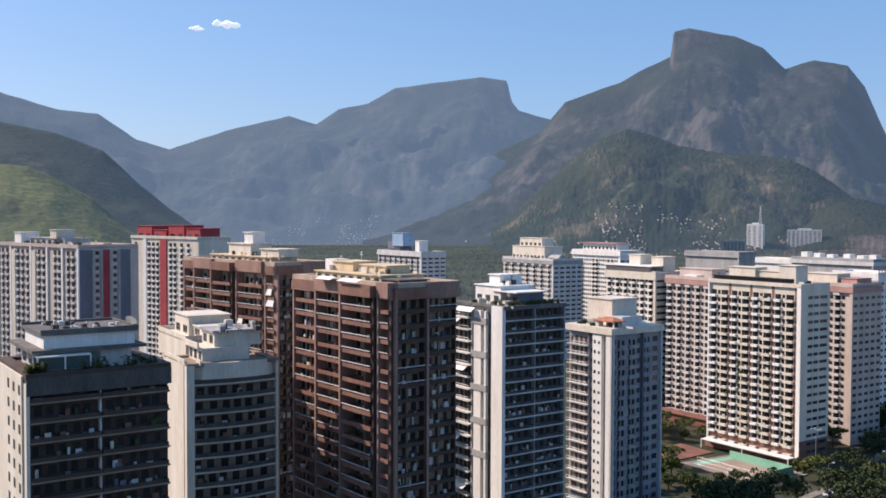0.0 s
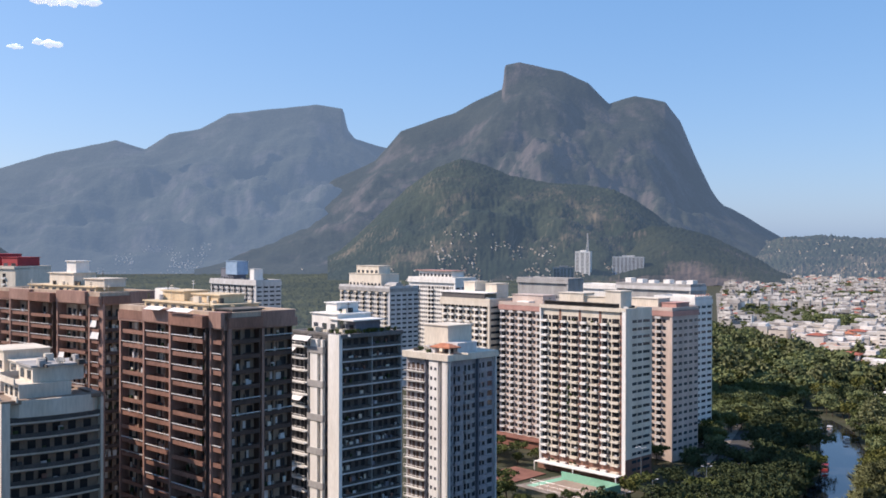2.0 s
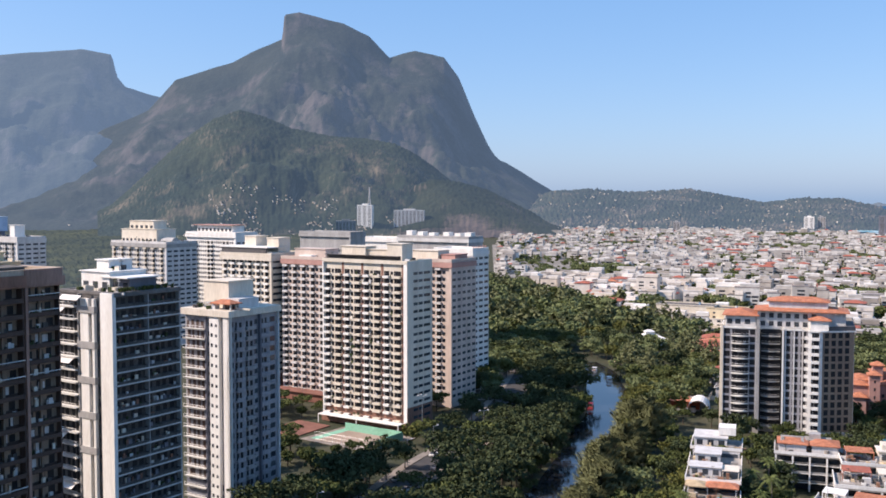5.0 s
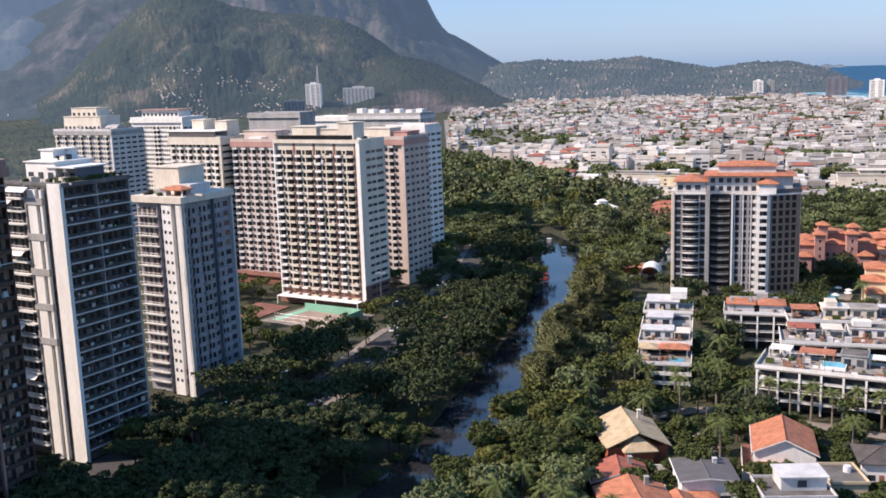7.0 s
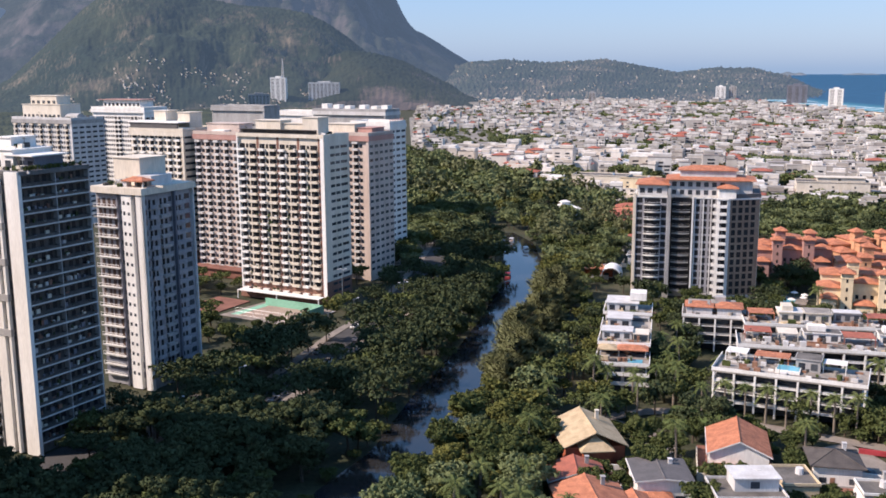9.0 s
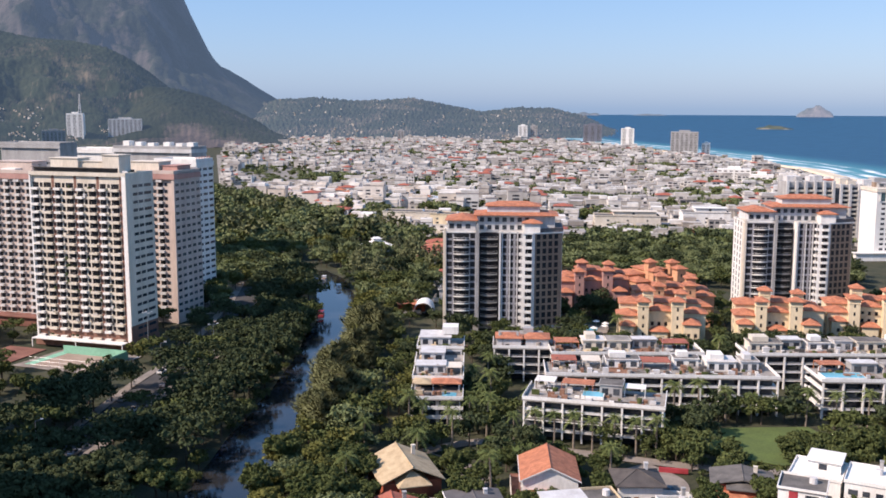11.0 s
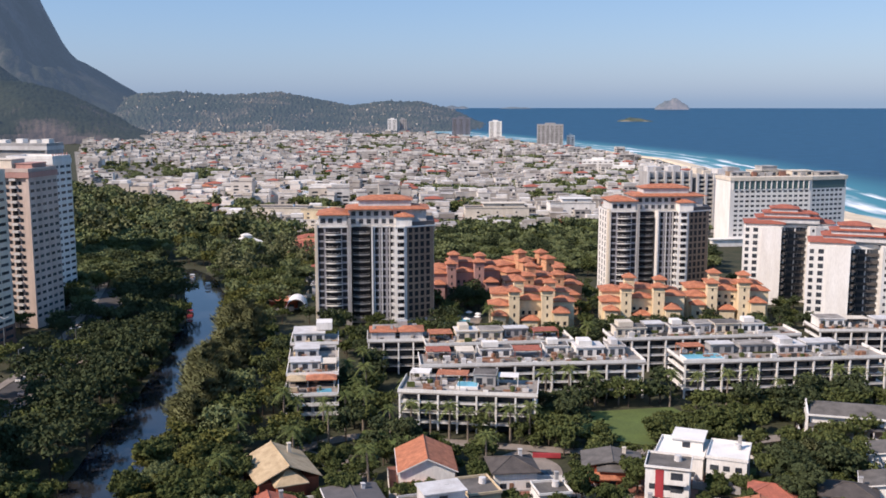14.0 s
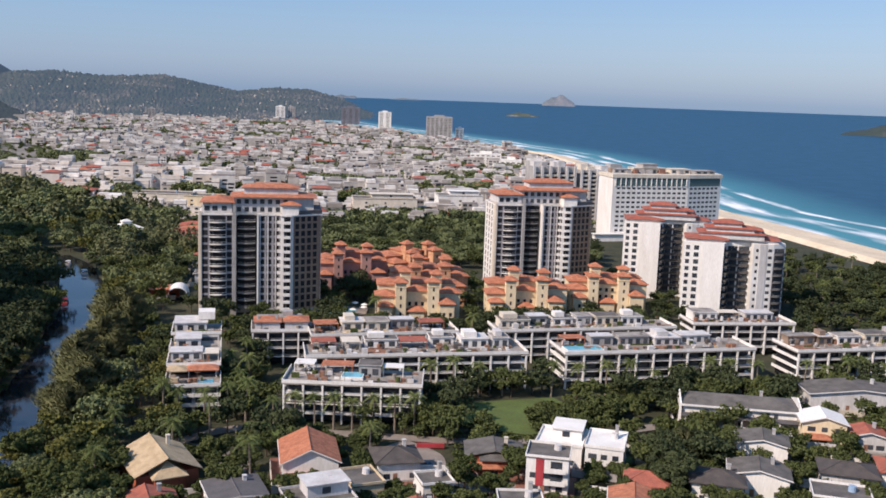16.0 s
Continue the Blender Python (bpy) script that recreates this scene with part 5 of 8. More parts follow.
def winged_tower(m, top, label):
    """A white slab with a blank lit flank, a dark recess of balconies and a grey wing, under red tiled roofs."""
    t = thing("apartment_tower", m, label, "apartment tower", "white towers by the beach")
    plan = [(0, 0), (16, 0), (17.5, 7), (27, 9), (28, 4), (36, 6.5), (41, 10), (39, 24), (2, 20)]
    part("wall", Shape().prism(plan, 0, top), WHITE, t)
    n, fh = int((top - 2) / 2.9), 2.9
    facade(t, (2, 20), (0, 0), 2.2, fh, n, [("win", 4, 5.2, dict(h=1.4)), ("win", 9, 10.2, dict(h=1.4)), ("win", 15, 16.2, dict(h=1.4))])
    facade(t, (0, 0), (16, 0), 2.2, fh, n, [("win", 1.0, 2.6, dict(h=1.7)), ("win", 4.2, 6.2, dict(h=1.8)), ("pier", 7.5, 16.0, dict(mat=WHITE, proud=0.25, z1=top))])
    # recess rails are near-black and the wing greyed: shade put into their colours
    facade(t, (16, 0), (17.5, 7), 2.2, fh, n, [("bal", 0.8, 6.6, dict(mat=DARK, depth=1.6, rail=0.9))])
    facade(t, (17.5, 7), (27, 9), 2.2, fh, n, [("bal", 0.4, 4.6, dict(mat=DARK, depth=1.4, rail=0.7)), ("bal", 4.9, 9.5, dict(mat=DARK, depth=0.8, rail=0.8))])
    facade(t, (28, 4), (36, 6.5), 2.2, fh, n, [("win", 1, 2.0, dict(h=1.2)), ("pier", 2.6, 5.6, dict(mat=WHITE2, proud=0.2, z1=top)), ("win", 6.2, 7.8, dict(h=1.2))])
    facade(t, (36, 6.5), (41, 10), 2.2, fh, n, [("bal", 0.3, 5.8, dict(mat=SMOKE, depth=1.0, bow=0.8, rail=0.7))])
    for x0, y0, x1, y1, z0, z1 in ((1, 1, 17, 17, top, top + 1.2), (17, 8, 38, 21, top, top + 1.2), (6, 6, 32, 18, top + 1.2, top + 3.4), (9, 7, 28, 17, top + 3.6, top + 5.4), (12, 8, 23, 16, top + 5.6, top + 7.4), (25, 9, 31, 15, top + 3.5, top + 5.0)):
        p = part("penthouse", Shape().box(x0, y0, z0, x1, y1, z1), WHITE2, t)
        part("roof", Shape().hip(x0, y0, x1, y1, z1, 1.3, 0.8), TILE2, p, "dark red tiled hip roof")
    return t


winged_tower(pose(269.6, 302, 0, 0, 0, -40), 32.5, "white apartment tower with a blank lit flank and red tiled roofs")
winged_tower(pose(274, 347, 0, 0, 0, -36), 34.5, "white apartment tower under stepped dark red roofs")


# beach hotel: a long white slab with a grid of windows and a colonnaded top
def hotel():
    t = thing("hotel", pose(379, 494, 0, 0, 0, -13), "long white beachfront hotel with a grid of windows", "hotel")
    top = 42.0
    plan = [(0, 0), (53, 0), (80, 6), (84, 22), (0, 22)]
    part("wall", Shape().prism(plan, 0, top), WHITE, t)
    cols = [("win", 3 + 3.55 * i, 5.2 + 3.55 * i, dict(h=1.3, pane=PANE)) for i in range(14)]
    facade(t, (0, 0), (53, 0), 5, 3.0, 10, cols, True)
    facade(t, (53, 0), (80, 6), 5, 3.0, 10, [("win", 1.5 + 3.5 * i, 3.7 + 3.5 * i, dict(h=1.3)) for i in range(7)], True)
    band = part("top_glazing", Shape().box(1.5, -0.12, 35.2, 52, 0, 40.2), GREENGLASS, t, "green glass top storey")
    part("top_glazing", Shape().box(1, -0.12, 35.2, 26.5, 0, 40.2), GREENGLASS, t, "green glass top storey", edge_pose((53, 0), (80, 6), 0))
    for i in range(15):
        part("fin", Shape().prism([(1.5 + 3.55 * i, -0.5), (2.2 + 3.55 * i, -0.5), (2.2 + 3.55 * i, 0), (1.5 + 3.55 * i, 0)], 35, 40.4), WHITE, t)
    part("cornice", Shape().prism([(-0.5, -0.7), (53.2, -0.7), (80.6, 5.4), (84.8, 22.5), (-0.5, 22.5)], 40.4, 42.6), CREAM, t)
    for x0, x1, z1, mm in ((4, 16, 45, GREY), (18, 40, 46, CREAM), (24, 34, 48.5, GREY), (44, 58, 45.5, CREAM), (62, 76, 44.6, GREY)):
        roof_box(t, x0, 8, x1, 18, 42.6, z1, mm, "plant_room", wins=3)
    part("lower_wing", Shape().box(-12, -4, 0, 34, 0, 4.5).box(-13, -5, 4.5, 35, 0, 5.0), WHITE, t)
    rr = random.Random(5)
    for i in range(16):
        x, y = 3 + i * 4.6, rr.uniform(5, 14)
        part("roof_house", Shape().box(x, y, top, x + rr.uniform(2, 4.4), y + rr.uniform(2, 5), top + rr.uniform(1.2, 3.6)), rr.choice((TAUPE, GREY, WHITE2, BROWN)), t)
    return t


hotel()


def fin_block(m, w, top, label, seed):
    t = thing("apartment_building", m, label, "apartment building")
    part("wall", Shape().box(0, 0, 0, w, 18, top), GREY, t)
    k = int(w / 6)
    for i in range(k + 1):
        part("fin", Shape().box(i * 6 - 0.8, -1.6, 0, i * 6 + 0.8, 0, top + 0.8), WHITE2, t)
    facade(t, (0, 0), (w, 0), 3, 3.0, int((top - 4) / 3), [("bal", i * 6 + 1.2, i * 6 + 4.8, dict(mat=CREAM, depth=1.0, rail=0.9)) for i in range(k)], True)
    r = random.Random(seed)
    for i in range(5):
        x = r.uniform(1, w - 8)
        roof_box(t, x, r.uniform(3, 7), x + r.uniform(4, 8), 14, top, top + r.uniform(2, 4), r.choice((CREAM, GREY, WHITE2)), "roof_hut", cap=False)
    return t


fin_block(pose(362, 560, 0, 0, 0, -13), 30, 42, "beige apartment building with tall vertical fins", 2)
fin_block(pose(396, 552, 0, 0, 0, -13), 28, 40, "grey apartment building with tall vertical fins", 4)
fin_block(pose(416, 590, 0, 0, 0, -13), 48, 38, "long pale apartment building behind the hotel", 6)


# ---- low terraced blocks of the garden estate ----
TERRACE = material("terrace_paving", (0.36, 0.33, 0.295), (0.2, 0.18, 0.16), 3, 0.9, 0.2)

def lowrise(p, rz, w, d, label, h=11.0, seed=0, pool=None, deck=None, bay=5.6, tiled=None):
    """Four storeys of slabs, columns and dark recessed glass, with roof terraces and penthouses. Origin: the front left corner."""
    r = random.Random(seed)
    t = thing("apartment_block", pose(p[0], p[1], 0, 0, 0, rz), label, "apartment block", "low terraced blocks")
    # near-black core wall: the deep recess shade is put into its colour
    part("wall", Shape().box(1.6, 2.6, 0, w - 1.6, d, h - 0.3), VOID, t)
    n, fh = 4, h / 4
    k = max(1, round(w / bay))
    step = (w - 0.6) / k
    for i in range(1, n + 1):
        z = i * fh
        part("floor_slab", Shape().box(0, 0, z - 0.24, w, d, z) if i < n else Shape().box(-0.3, -0.3, z - 0.4, w + 0.3, d, z), WHITE if i < n else TERRACE, t)
        if i < n:
            part("parapet", Shape().box(0, 0.02, z, w, 0.14, z + 0.45), r.choice((WHITE2, GREY, SMOKE)), t)
            part("parapet", Shape().box(0.02, 0.14, z, 0.14, d - 0.2, z + 0.75), WHITE, t)
    me = Shape().box(0, -0.3, 0, 0.5, 0.34, h - 0.4).mesh("column", WHITE)
    for i in range(k + 1):
        part("column", me, None, t, "", pose(i * step, 0, 0))
    gl = window_mesh(step * 0.8, fh - 0.6).mesh("window", PANE)
    for j in range(n):
        for i in range(k):
            if r.random() < 0.85:
                part("window", gl, None, t, "", pose((i + 0.5) * step, 2.6, j * fh + 0.1))
    for i in range(1, k, 2):
        part("partition", Shape().box(i * step, 0.4, 0.2, i * step + 0.2, 2.6, h - 0.4), GREY, t)
    part("roof_parapet", Shape().box(-0.3, -0.3, h, w + 0.3, -0.1, h + 0.9).box(-0.3, -0.1, h, -0.1, d, h + 0.9).box(w + 0.1, -0.1, h, w + 0.3, d, h + 0.9), WHITE, t)
    x = r.uniform(1, 3)
    while x < w - 5:
        ww = r.uniform(5, 11)
        if x + ww > w - 0.5:
            break
        dd, hh = r.uniform(4, 7), r.uniform(2.5, 3.2)
        y0 = d - dd - r.uniform(0, 2)
        kind = r.random()
        mt = r.choice((WHITE, WHITE2, WHITE2, CREAM, GREY, TAUPE))
        if kind < 0.72:
            roof_box(t, x, y0, x + ww, y0 + dd, h, h + hh, mt, "penthouse", wins=max(1, int(ww / 2.5)))
            part("penthouse_roof", Shape().box(x - 0.1, y0 - 0.1, h + hh + 0.25, x + ww + 0.1, y0 + dd + 0.1, h + hh + 0.34), r.choice((TERRACE, ROOF_GREY, WHITE2, TERRACE)), t)
            if r.random() < 0.75:
                part("deck", Shape().box(x, 1.2, h, x + ww * 0.9, y0 - 0.1, h + 0.08), r.choice((WOOD, WOOD, PAVING, SAND_PAINT)), t)
            if r.random() < 0.35:
                roof_box(t, x + 1, y0 + 1, x + ww * 0.6, y0 + dd - 0.5, h + hh + 0.35, h + hh + 1.9, mt, "water_tank", cap=False)
        else:
            s = Shape().box(x, y0, h + 2.5, x + ww - 0.7, y0 + dd, h + 2.65)
            for q, y in ((x, y0), (x + ww - 1, y0), (x, y0 + dd - 0.2), (x + ww - 1, y0 + dd - 0.2)):
                s.box(q, y, h, q + 0.2, y + 0.2, h + 2.5)
            part("terrace_roof", s, r.choice((WHITE, CREAM, TILE, TILE2)), t)
        for q in range(r.randint(2, 5)):
            ax, ay = x + r.uniform(0, ww), r.uniform(0.8, max(1, y0 - 0.5))
            part("terrace_furniture", Shape().box(ax, ay, h, ax + r.uniform(0.5, 1.6), ay + r.uniform(0.4, 0.8), h + r.uniform(0.3, 0.8)), r.choice((WHITE, WOOD, LEAF, CANVAS, SAND_PAINT, DARK)), t)
        x += ww + r.uniform(0.5, 2.0)
    roof_clutter(t, 1, 0.8, w - 3, d - 3, h, int(w * 1.1), seed + 400, (WHITE2, WOOD, LEAF, DARK, TERRACE))
    if pool:
        px, py, pw, pd = pool
        part("pool_wall", Shape().box(px, py, h, px + pw, py + pd, h + 0.9), WHITE, t)
        part("pool_water", Shape().box(px + 0.3, py + 0.3, h + 0.9, px + pw - 0.3, py + pd - 0.3, h + 0.95), POOL, t, "bright blue roof pool")
    if tiled:
        for a, b in tiled:
            p2 = part("penthouse", Shape().box(a, 3, h, b, d - 2, h + 2.4), WHITE2, t)
            part("roof", Shape().hip(a, 3, b, d - 2, h + 2.4, 1.0, 0.6), TILE, p2, "terracotta tiled roof")
    return t


lowrise((79, 240), -28, 37, 15, "white four-storey terraced block with a roof pool among palms", 11, 1, (15, 4, 6, 5))
lowrise((93, 261), -16.5, 67, 15, "long white four-storey terraced block with penthouses", 11, 2)
lowrise((168, 237), -15, 64, 15, "long white terraced block with a turquoise corner pool", 11, 3, (1, 1, 12, 6))
lowrise((241, 213), -15, 60, 15, "white terraced block among trees", 11, 4)
lowrise((87, 296), -17, 20, 13, "white block with terracotta roof pavilions", 11, 5, tiled=((1, 9), (10.5, 18)))
lowrise((103, 284), -14, 48, 13, "grey-white terraced block with roof terraces", 11, 6)
lowrise((163, 269), -14.5, 64, 13, "white terraced block in front of the villas", 11, 7)
lowrise((235, 255), -20, 38, 13, "white terraced block below the white towers", 11, 8)

# stepped block end-on to the river
t = thing("apartment_block", pose(51, 256, 0, 0, 0, -15), "white stepped block with a small roof pool beside the canal trees", "apartment block", "low terraced blocks")
for i, (y0, y1, z) in enumerate(((0, 12, 8.0), (12, 24, 10.5), (24, 36, 11.5), (36, 50, 13.5))):
    part("wall", Shape().box(0.8, y0 + (1.5 if i == 0 else 0), 0, 14.2, y1, z - 0.3), WHITE2, t)
    part("floor_slab", Shape().box(0, y0, z - 0.3, 15, y1, z), TERRACE, t)
    part("parapet", Shape().box(0, y0, z, 15, y0 + 0.2, z + 0.9).box(0, y0 + 0.2, z, 0.2, y1, z + 0.9).box(14.8, y0 + 0.2, z, 15, y1, z + 0.9), WHITE, t)
for z in (2.6, 5.3):
    part("balcony", Shape().box(0, 0, z - 0.25, 15, 1.5, z).box(0, 0, z, 15, 0.15, z + 0.8), WHITE, t)
for z in (0.1, 2.8, 5.4):
    for x in (2.5, 6, 9.5, 12.6):
        part("window", window_mesh(2.6, 1.9), PANE, t, "", pose(x, 1.5, z))
part("pool_deck", Shape().box(0.3, 0.4, 8, 14.7, 11.8, 8.1), PAVING, t)
part("pool_water", Shape().box(9, 3, 8.1, 13, 6.2, 8.2), POOL, t, "bright blue roof pool")
part("tiled_roof", Shape().hip(6, 8, 14, 12.5, 10.2, 0.9), TILE, t, "terracotta terrace roof")
part("straw_roof", Shape().hip(0.8, 7.5, 5.5, 12.5, 10.2, 0.8), TILE_Y, t, "straw-coloured terrace roof")
part("terrace_post", Shape().box(6.2, 8.2, 8, 6.4, 8.4, 10.2).box(13.6, 8.2, 8, 13.8, 8.4, 10.2).box(1, 7.7, 8, 1.2, 7.9, 10.2), WHITE, t)
roof_box(t, 1, 17.5, 9.5, 23, 10.5, 13.0, WHITE2, "penthouse", wins=3)
part("terrace_cover", Shape().box(9.8, 16.5, 12.6, 14.4, 23, 12.75).box(9.9, 16.6, 10.5, 10.1, 16.8, 12.6).box(14.1, 16.6, 10.5, 14.3, 16.8, 12.6), CREAM, t)
roof_box(t, 2, 27, 9, 35, 11.5, 14.4, WHITE2, "penthouse", wins=2)
roof_box(t, 1, 39.5, 10.5, 49, 13.5, 16.2, WHITE2, "penthouse", wins=3)
for k, z in enumerate((8.1, 10.5, 11.5, 13.5)):
    roof_clutter(t, 0.8, 0.8 + 12 * k, 13, 4.6 + 12 * k, z, 12, 450 + k, (WOOD, LEAF, DARK, TERRACE, SAND_PAINT))
    part("window_band", Shape().box(1.2, 12.0 * k - 0.03, z - 2.6, 13.8, 12.0 * k, z - 0.9), PANE, t) if k else None
roof_box(t, 8, 42, 13, 48, 16.7, 19.0, WHITE, "water_tank", cap=False)


# ---- pale villas with stair towers ----
ORANGE = material("orange_paint", (0.6, 0.33, 0.19), (0.48, 0.25, 0.14), 4, 0.8, 0.12, streak=4)


def villa(m, label, wall=YELLOW, seed=0, near=True):
    """Stepped wings under small hipped roofs round a court, with tall square stair towers capped by tiles."""
    r = random.Random(seed)
    t = thing("villa", m, label, "villa", "tile-roofed villas")
    pane = window_mesh(1.1, 1.5).mesh("window", VOID)
    rail = Shape().box(-1.4, -0.9, -0.15, 1.4, 0, 0.0).box(-1.4, -0.9, 0, 1.4, -0.8, 0.75).mesh("balcony", wall)
    for x0, y0, x1, y1, z, rows, bal in ((0, 2, 7.4, 11, 11.2, (0.3, 0.72), True), (11.4, 4, 19.8, 12, 12.4, (0.2, 0.5, 0.8), True), (24.3, 6, 33, 14, 12.0, (0.3, 0.7), True), (1, -2, 6, 1.98, 7.4, (0.5,), False), (24.4, -2, 30, 5.98, 8.6, (0.3, 0.75), True),
                                         (12.6, 0.8, 18.6, 3.98, 5.0, (0.25, 0.75), False), (1, 11.05, 10, 22, 13.0, (), False), (10.1, 12.05, 21, 23, 14.6, (), False), (21.1, 14.05, 32, 22, 13.2, (), False)):
        z += r.choice((-0.6, 0, 0.5))
        p = part("wing", Shape().box(x0, y0, 0, x1, y1, z).box(x0 - 0.12, y0 - 0.12, z - 0.35, x1 + 0.12, y1, z - 0.05), wall, t)
        part("roof", Shape().hip(x0, y0, x1, y1, z, 1.7, 0.7), TILE, p, "terracotta tiled hip roof")
        for j in range(int((z - 1.0) / 2.9)):
            for q in rows:
                part("window", pane, None, p, "", pose(x0 + q * (x1 - x0), y0, 0.9 + j * 2.9))
            if bal and near and j % 2 == r.randint(0, 1):
                part("balcony", rail, None, p, "", pose(x0 + rows[0] * (x1 - x0), y0, 0.7 + j * 2.9))
            if x0 < 2 and y1 > 10:
                part("window", pane, None, p, "", pose(x0, (y0 + y1) / 2, 0.9 + j * 2.9, 0, 0, -90))
    for x, y, z, w in ((7.4, 0, 16.4, 4.0), (19.9, 0.2, 16.8, 4.3), (9.6, 8, 19.2, 3.8), (22, 9.5, 18.2, 3.8)):
        p = part("stair_tower", Shape().box(x, y, 0, x + w, y + w, z).box(x - 0.18, y - 0.18, z - 1.9, x + w + 0.18, y + w + 0.18, z - 1.6).box(x - 0.15, y - 0.15, z - 0.4, x + w + 0.15, y + w + 0.15, z), wall, t)
        part("roof", Shape().hip(x, y, x + w, y + w, z, 1.6, 0.9), TILE, p, "terracotta tower cap")
        for j in (1, 2, 3, 4):
            part("window", Shape().box(x + w / 2 - 0.35, y - 0.03, j * 3.3, x + w / 2 + 0.35, y + 0.02, j * 3.3 + 1.4), VOID, p)
    return t


villa(pose(147, 334, 0, 0, 0, -22), "pale yellow villa block with terracotta roofs and square towers", YELLOW, 1)
villa(pose(191, 325, 0, 0, 0, -24), "pale yellow villa block with twin towers and terracotta roofs", YELLOW, 2)
villa(pose(229, 322, 0, 0, 0, -25), "cream villa block with twin towers and terracotta roofs", YELLOW, 3)
villa(pose(167, 362, 0, 0, 0, -17), "orange-walled villa block under stepped terracotta roofs", ORANGE, 4, False)
villa(pose(182, 392, 0, 0, 0, 6), "orange villa block with tall towers and terracotta roofs", ORANGE, 5, False)
villa(pose(148, 402, 0, 0, 0, -14), "brick-red villa block with small towers", PINK, 6, False)


# ---- streets, courts and lawns ----
STREET = [(-120, 90), (-88, 150), (-60, 212), (-37, 263), (-21, 314), (-6, 357), (10, 437), (17, 482)]
s, STREET_PTS = ribbon(STREET, 5.2, 0.0)
solid("road", s, ASPHALT, "grey asphalt avenue along the canal", "road", "structure")
for k in (-7.0, 7.0):
    line = [(x + k * 0.92, y - k * 0.36) for x, y in STREET]
    s, q = ribbon(line, 1.5, 0.16)
    solid("pavement", s, PAVING, "pale paved footway beside the avenue", "pavement", "structure")
s, LANE_PTS = ribbon([(100, 214), (103.5, 203), (101, 194), (106, 185), (112, 176), (112, 164), (126, 146)], 4.2, 0.02)
solid("road", s, PAVING, "pale residential lane ending at a red barrier", "road", "structure")
s, q = ribbon([(30, 226), (66, 240), (90, 226), (130, 203), (180, 198), (250, 190)], 2.2, 0.03)
solid("path", s, PAVING, "pale garden path before the terraced blocks", "path", "structure")
s, q = ribbon([(50, 168), (54, 190), (60, 216), (50, 232)], 3.4, 0.02)
solid("road", s, PAVING, "pale concrete lane between the houses", "road", "structure")


def plot(name, pts, z, mat, label, category):
    return solid(name, Shape().prism(pts, -0.1, z), mat, label, category, "structure")


plot("lawn", [(122, 219), (136, 206), (160, 206), (160, 231), (134, 236)], 0.12, LAWN, "mown green lawn", "lawn")
plot("lawn", [(62, 228), (80, 222), (86, 236), (70, 244)], 0.12, LAWN, "sunlit strip of grass", "lawn")
plot("sports_court", [(-64, 349), (-42, 336), (-32, 353), (-53, 366)], 0.1, COURT, "worn reddish sports court with pale run-off", "court")
plot("court_margin", [(-66, 351), (-63, 349.4), (-51, 367), (-54, 369)], 0.14, MINT, "mint green strip along the court", "court")
plot("court_surround", [(-70, 350), (-42, 332), (-27, 353), (-55, 371)], 0.06, PAVING, "pale paving round the court", "court")
plot("tennis_court", [(-86, 362), (-72, 353), (-62, 371), (-76, 380)], 0.1, CLAY, "red clay tennis court", "court")
plot("forecourt", [(-90, 178), (-68, 190), (-46, 250), (-62, 262), (-98, 196)], 0.05, ASPHALT, "shaded asphalt forecourt", "yard")
plot("plaza", [(-330, 200), (-140, 60), (-96, 150), (-120, 300), (-260, 420), (-330, 420)], 0.03, ASPHALT, "dark asphalt yard between the towers", "yard")
plot("parking", [(-12, 420), (4, 425), (14, 500), (-4, 505)], 0.05, PAVING, "pale parking area under trees", "yard")
t = thing("court_fence", pose(-64, 349, 0, 0, 0, -31), "green mesh fence round the court", "fence")
for i in range(7):
    part("post", Shape().tube((i * 4.2, 0, 0), (i * 4.2, 0, 3.2), 0.06), METAL, t)
for z in (0.4, 1.8, 3.1):
    part("rail", Shape().tube((0, 0, z), (25.2, 0, z), 0.05), METAL, t)
part("wind_screen", Shape().box(0, 17.5, 0.1, 27, 17.7, 3.0).box(27.0, 1, 0.1, 27.2, 17.7, 3.0), MINT, t, "mint green wind screen")

solid("pool", Shape().prism([(136, 356), (141, 353), (147, 355), (150, 360), (145, 364), (138, 362)], -0.1, 0.22), POOL, "turquoise garden pool among pale paving", "pool", m=None)
solid("pool_terrace", Shape().prism([(131, 354), (140, 349), (150, 351), (155, 360), (147, 368), (134, 365)], -0.1, 0.16), PAVING, "pale terrace round the pool", "terrace", "structure")
parasol_seed = random.Random(4)
for i in range(9):
    a = i * 0.7
    x, y = 143 + 9.5 * math.cos(a), 358.5 + 6.8 * math.sin(a)
    t = thing("parasol", pose(x, y, 0.16), "white parasol on the pool terrace", "parasol", "parasols round the pool")
    part("pole", Shape().tube((0, 0, 0), (0, 0, 2.4), 0.05), METAL, t)
    part("canopy", Shape().tube((0, 0, 2.1), (0, 0, 2.75), 1.5, 0.05, 8), CANVAS, t)


BRICK_RED = material("red_brick_paint", (0.38, 0.1, 0.05), (0.28, 0.07, 0.035), 3, 0.85, 0.2)
SLATE_ROOF = material("dark_slate_roof", (0.1, 0.085, 0.075), (0.065, 0.055, 0.05), 2, 0.8, 0.25, bump=0.04)


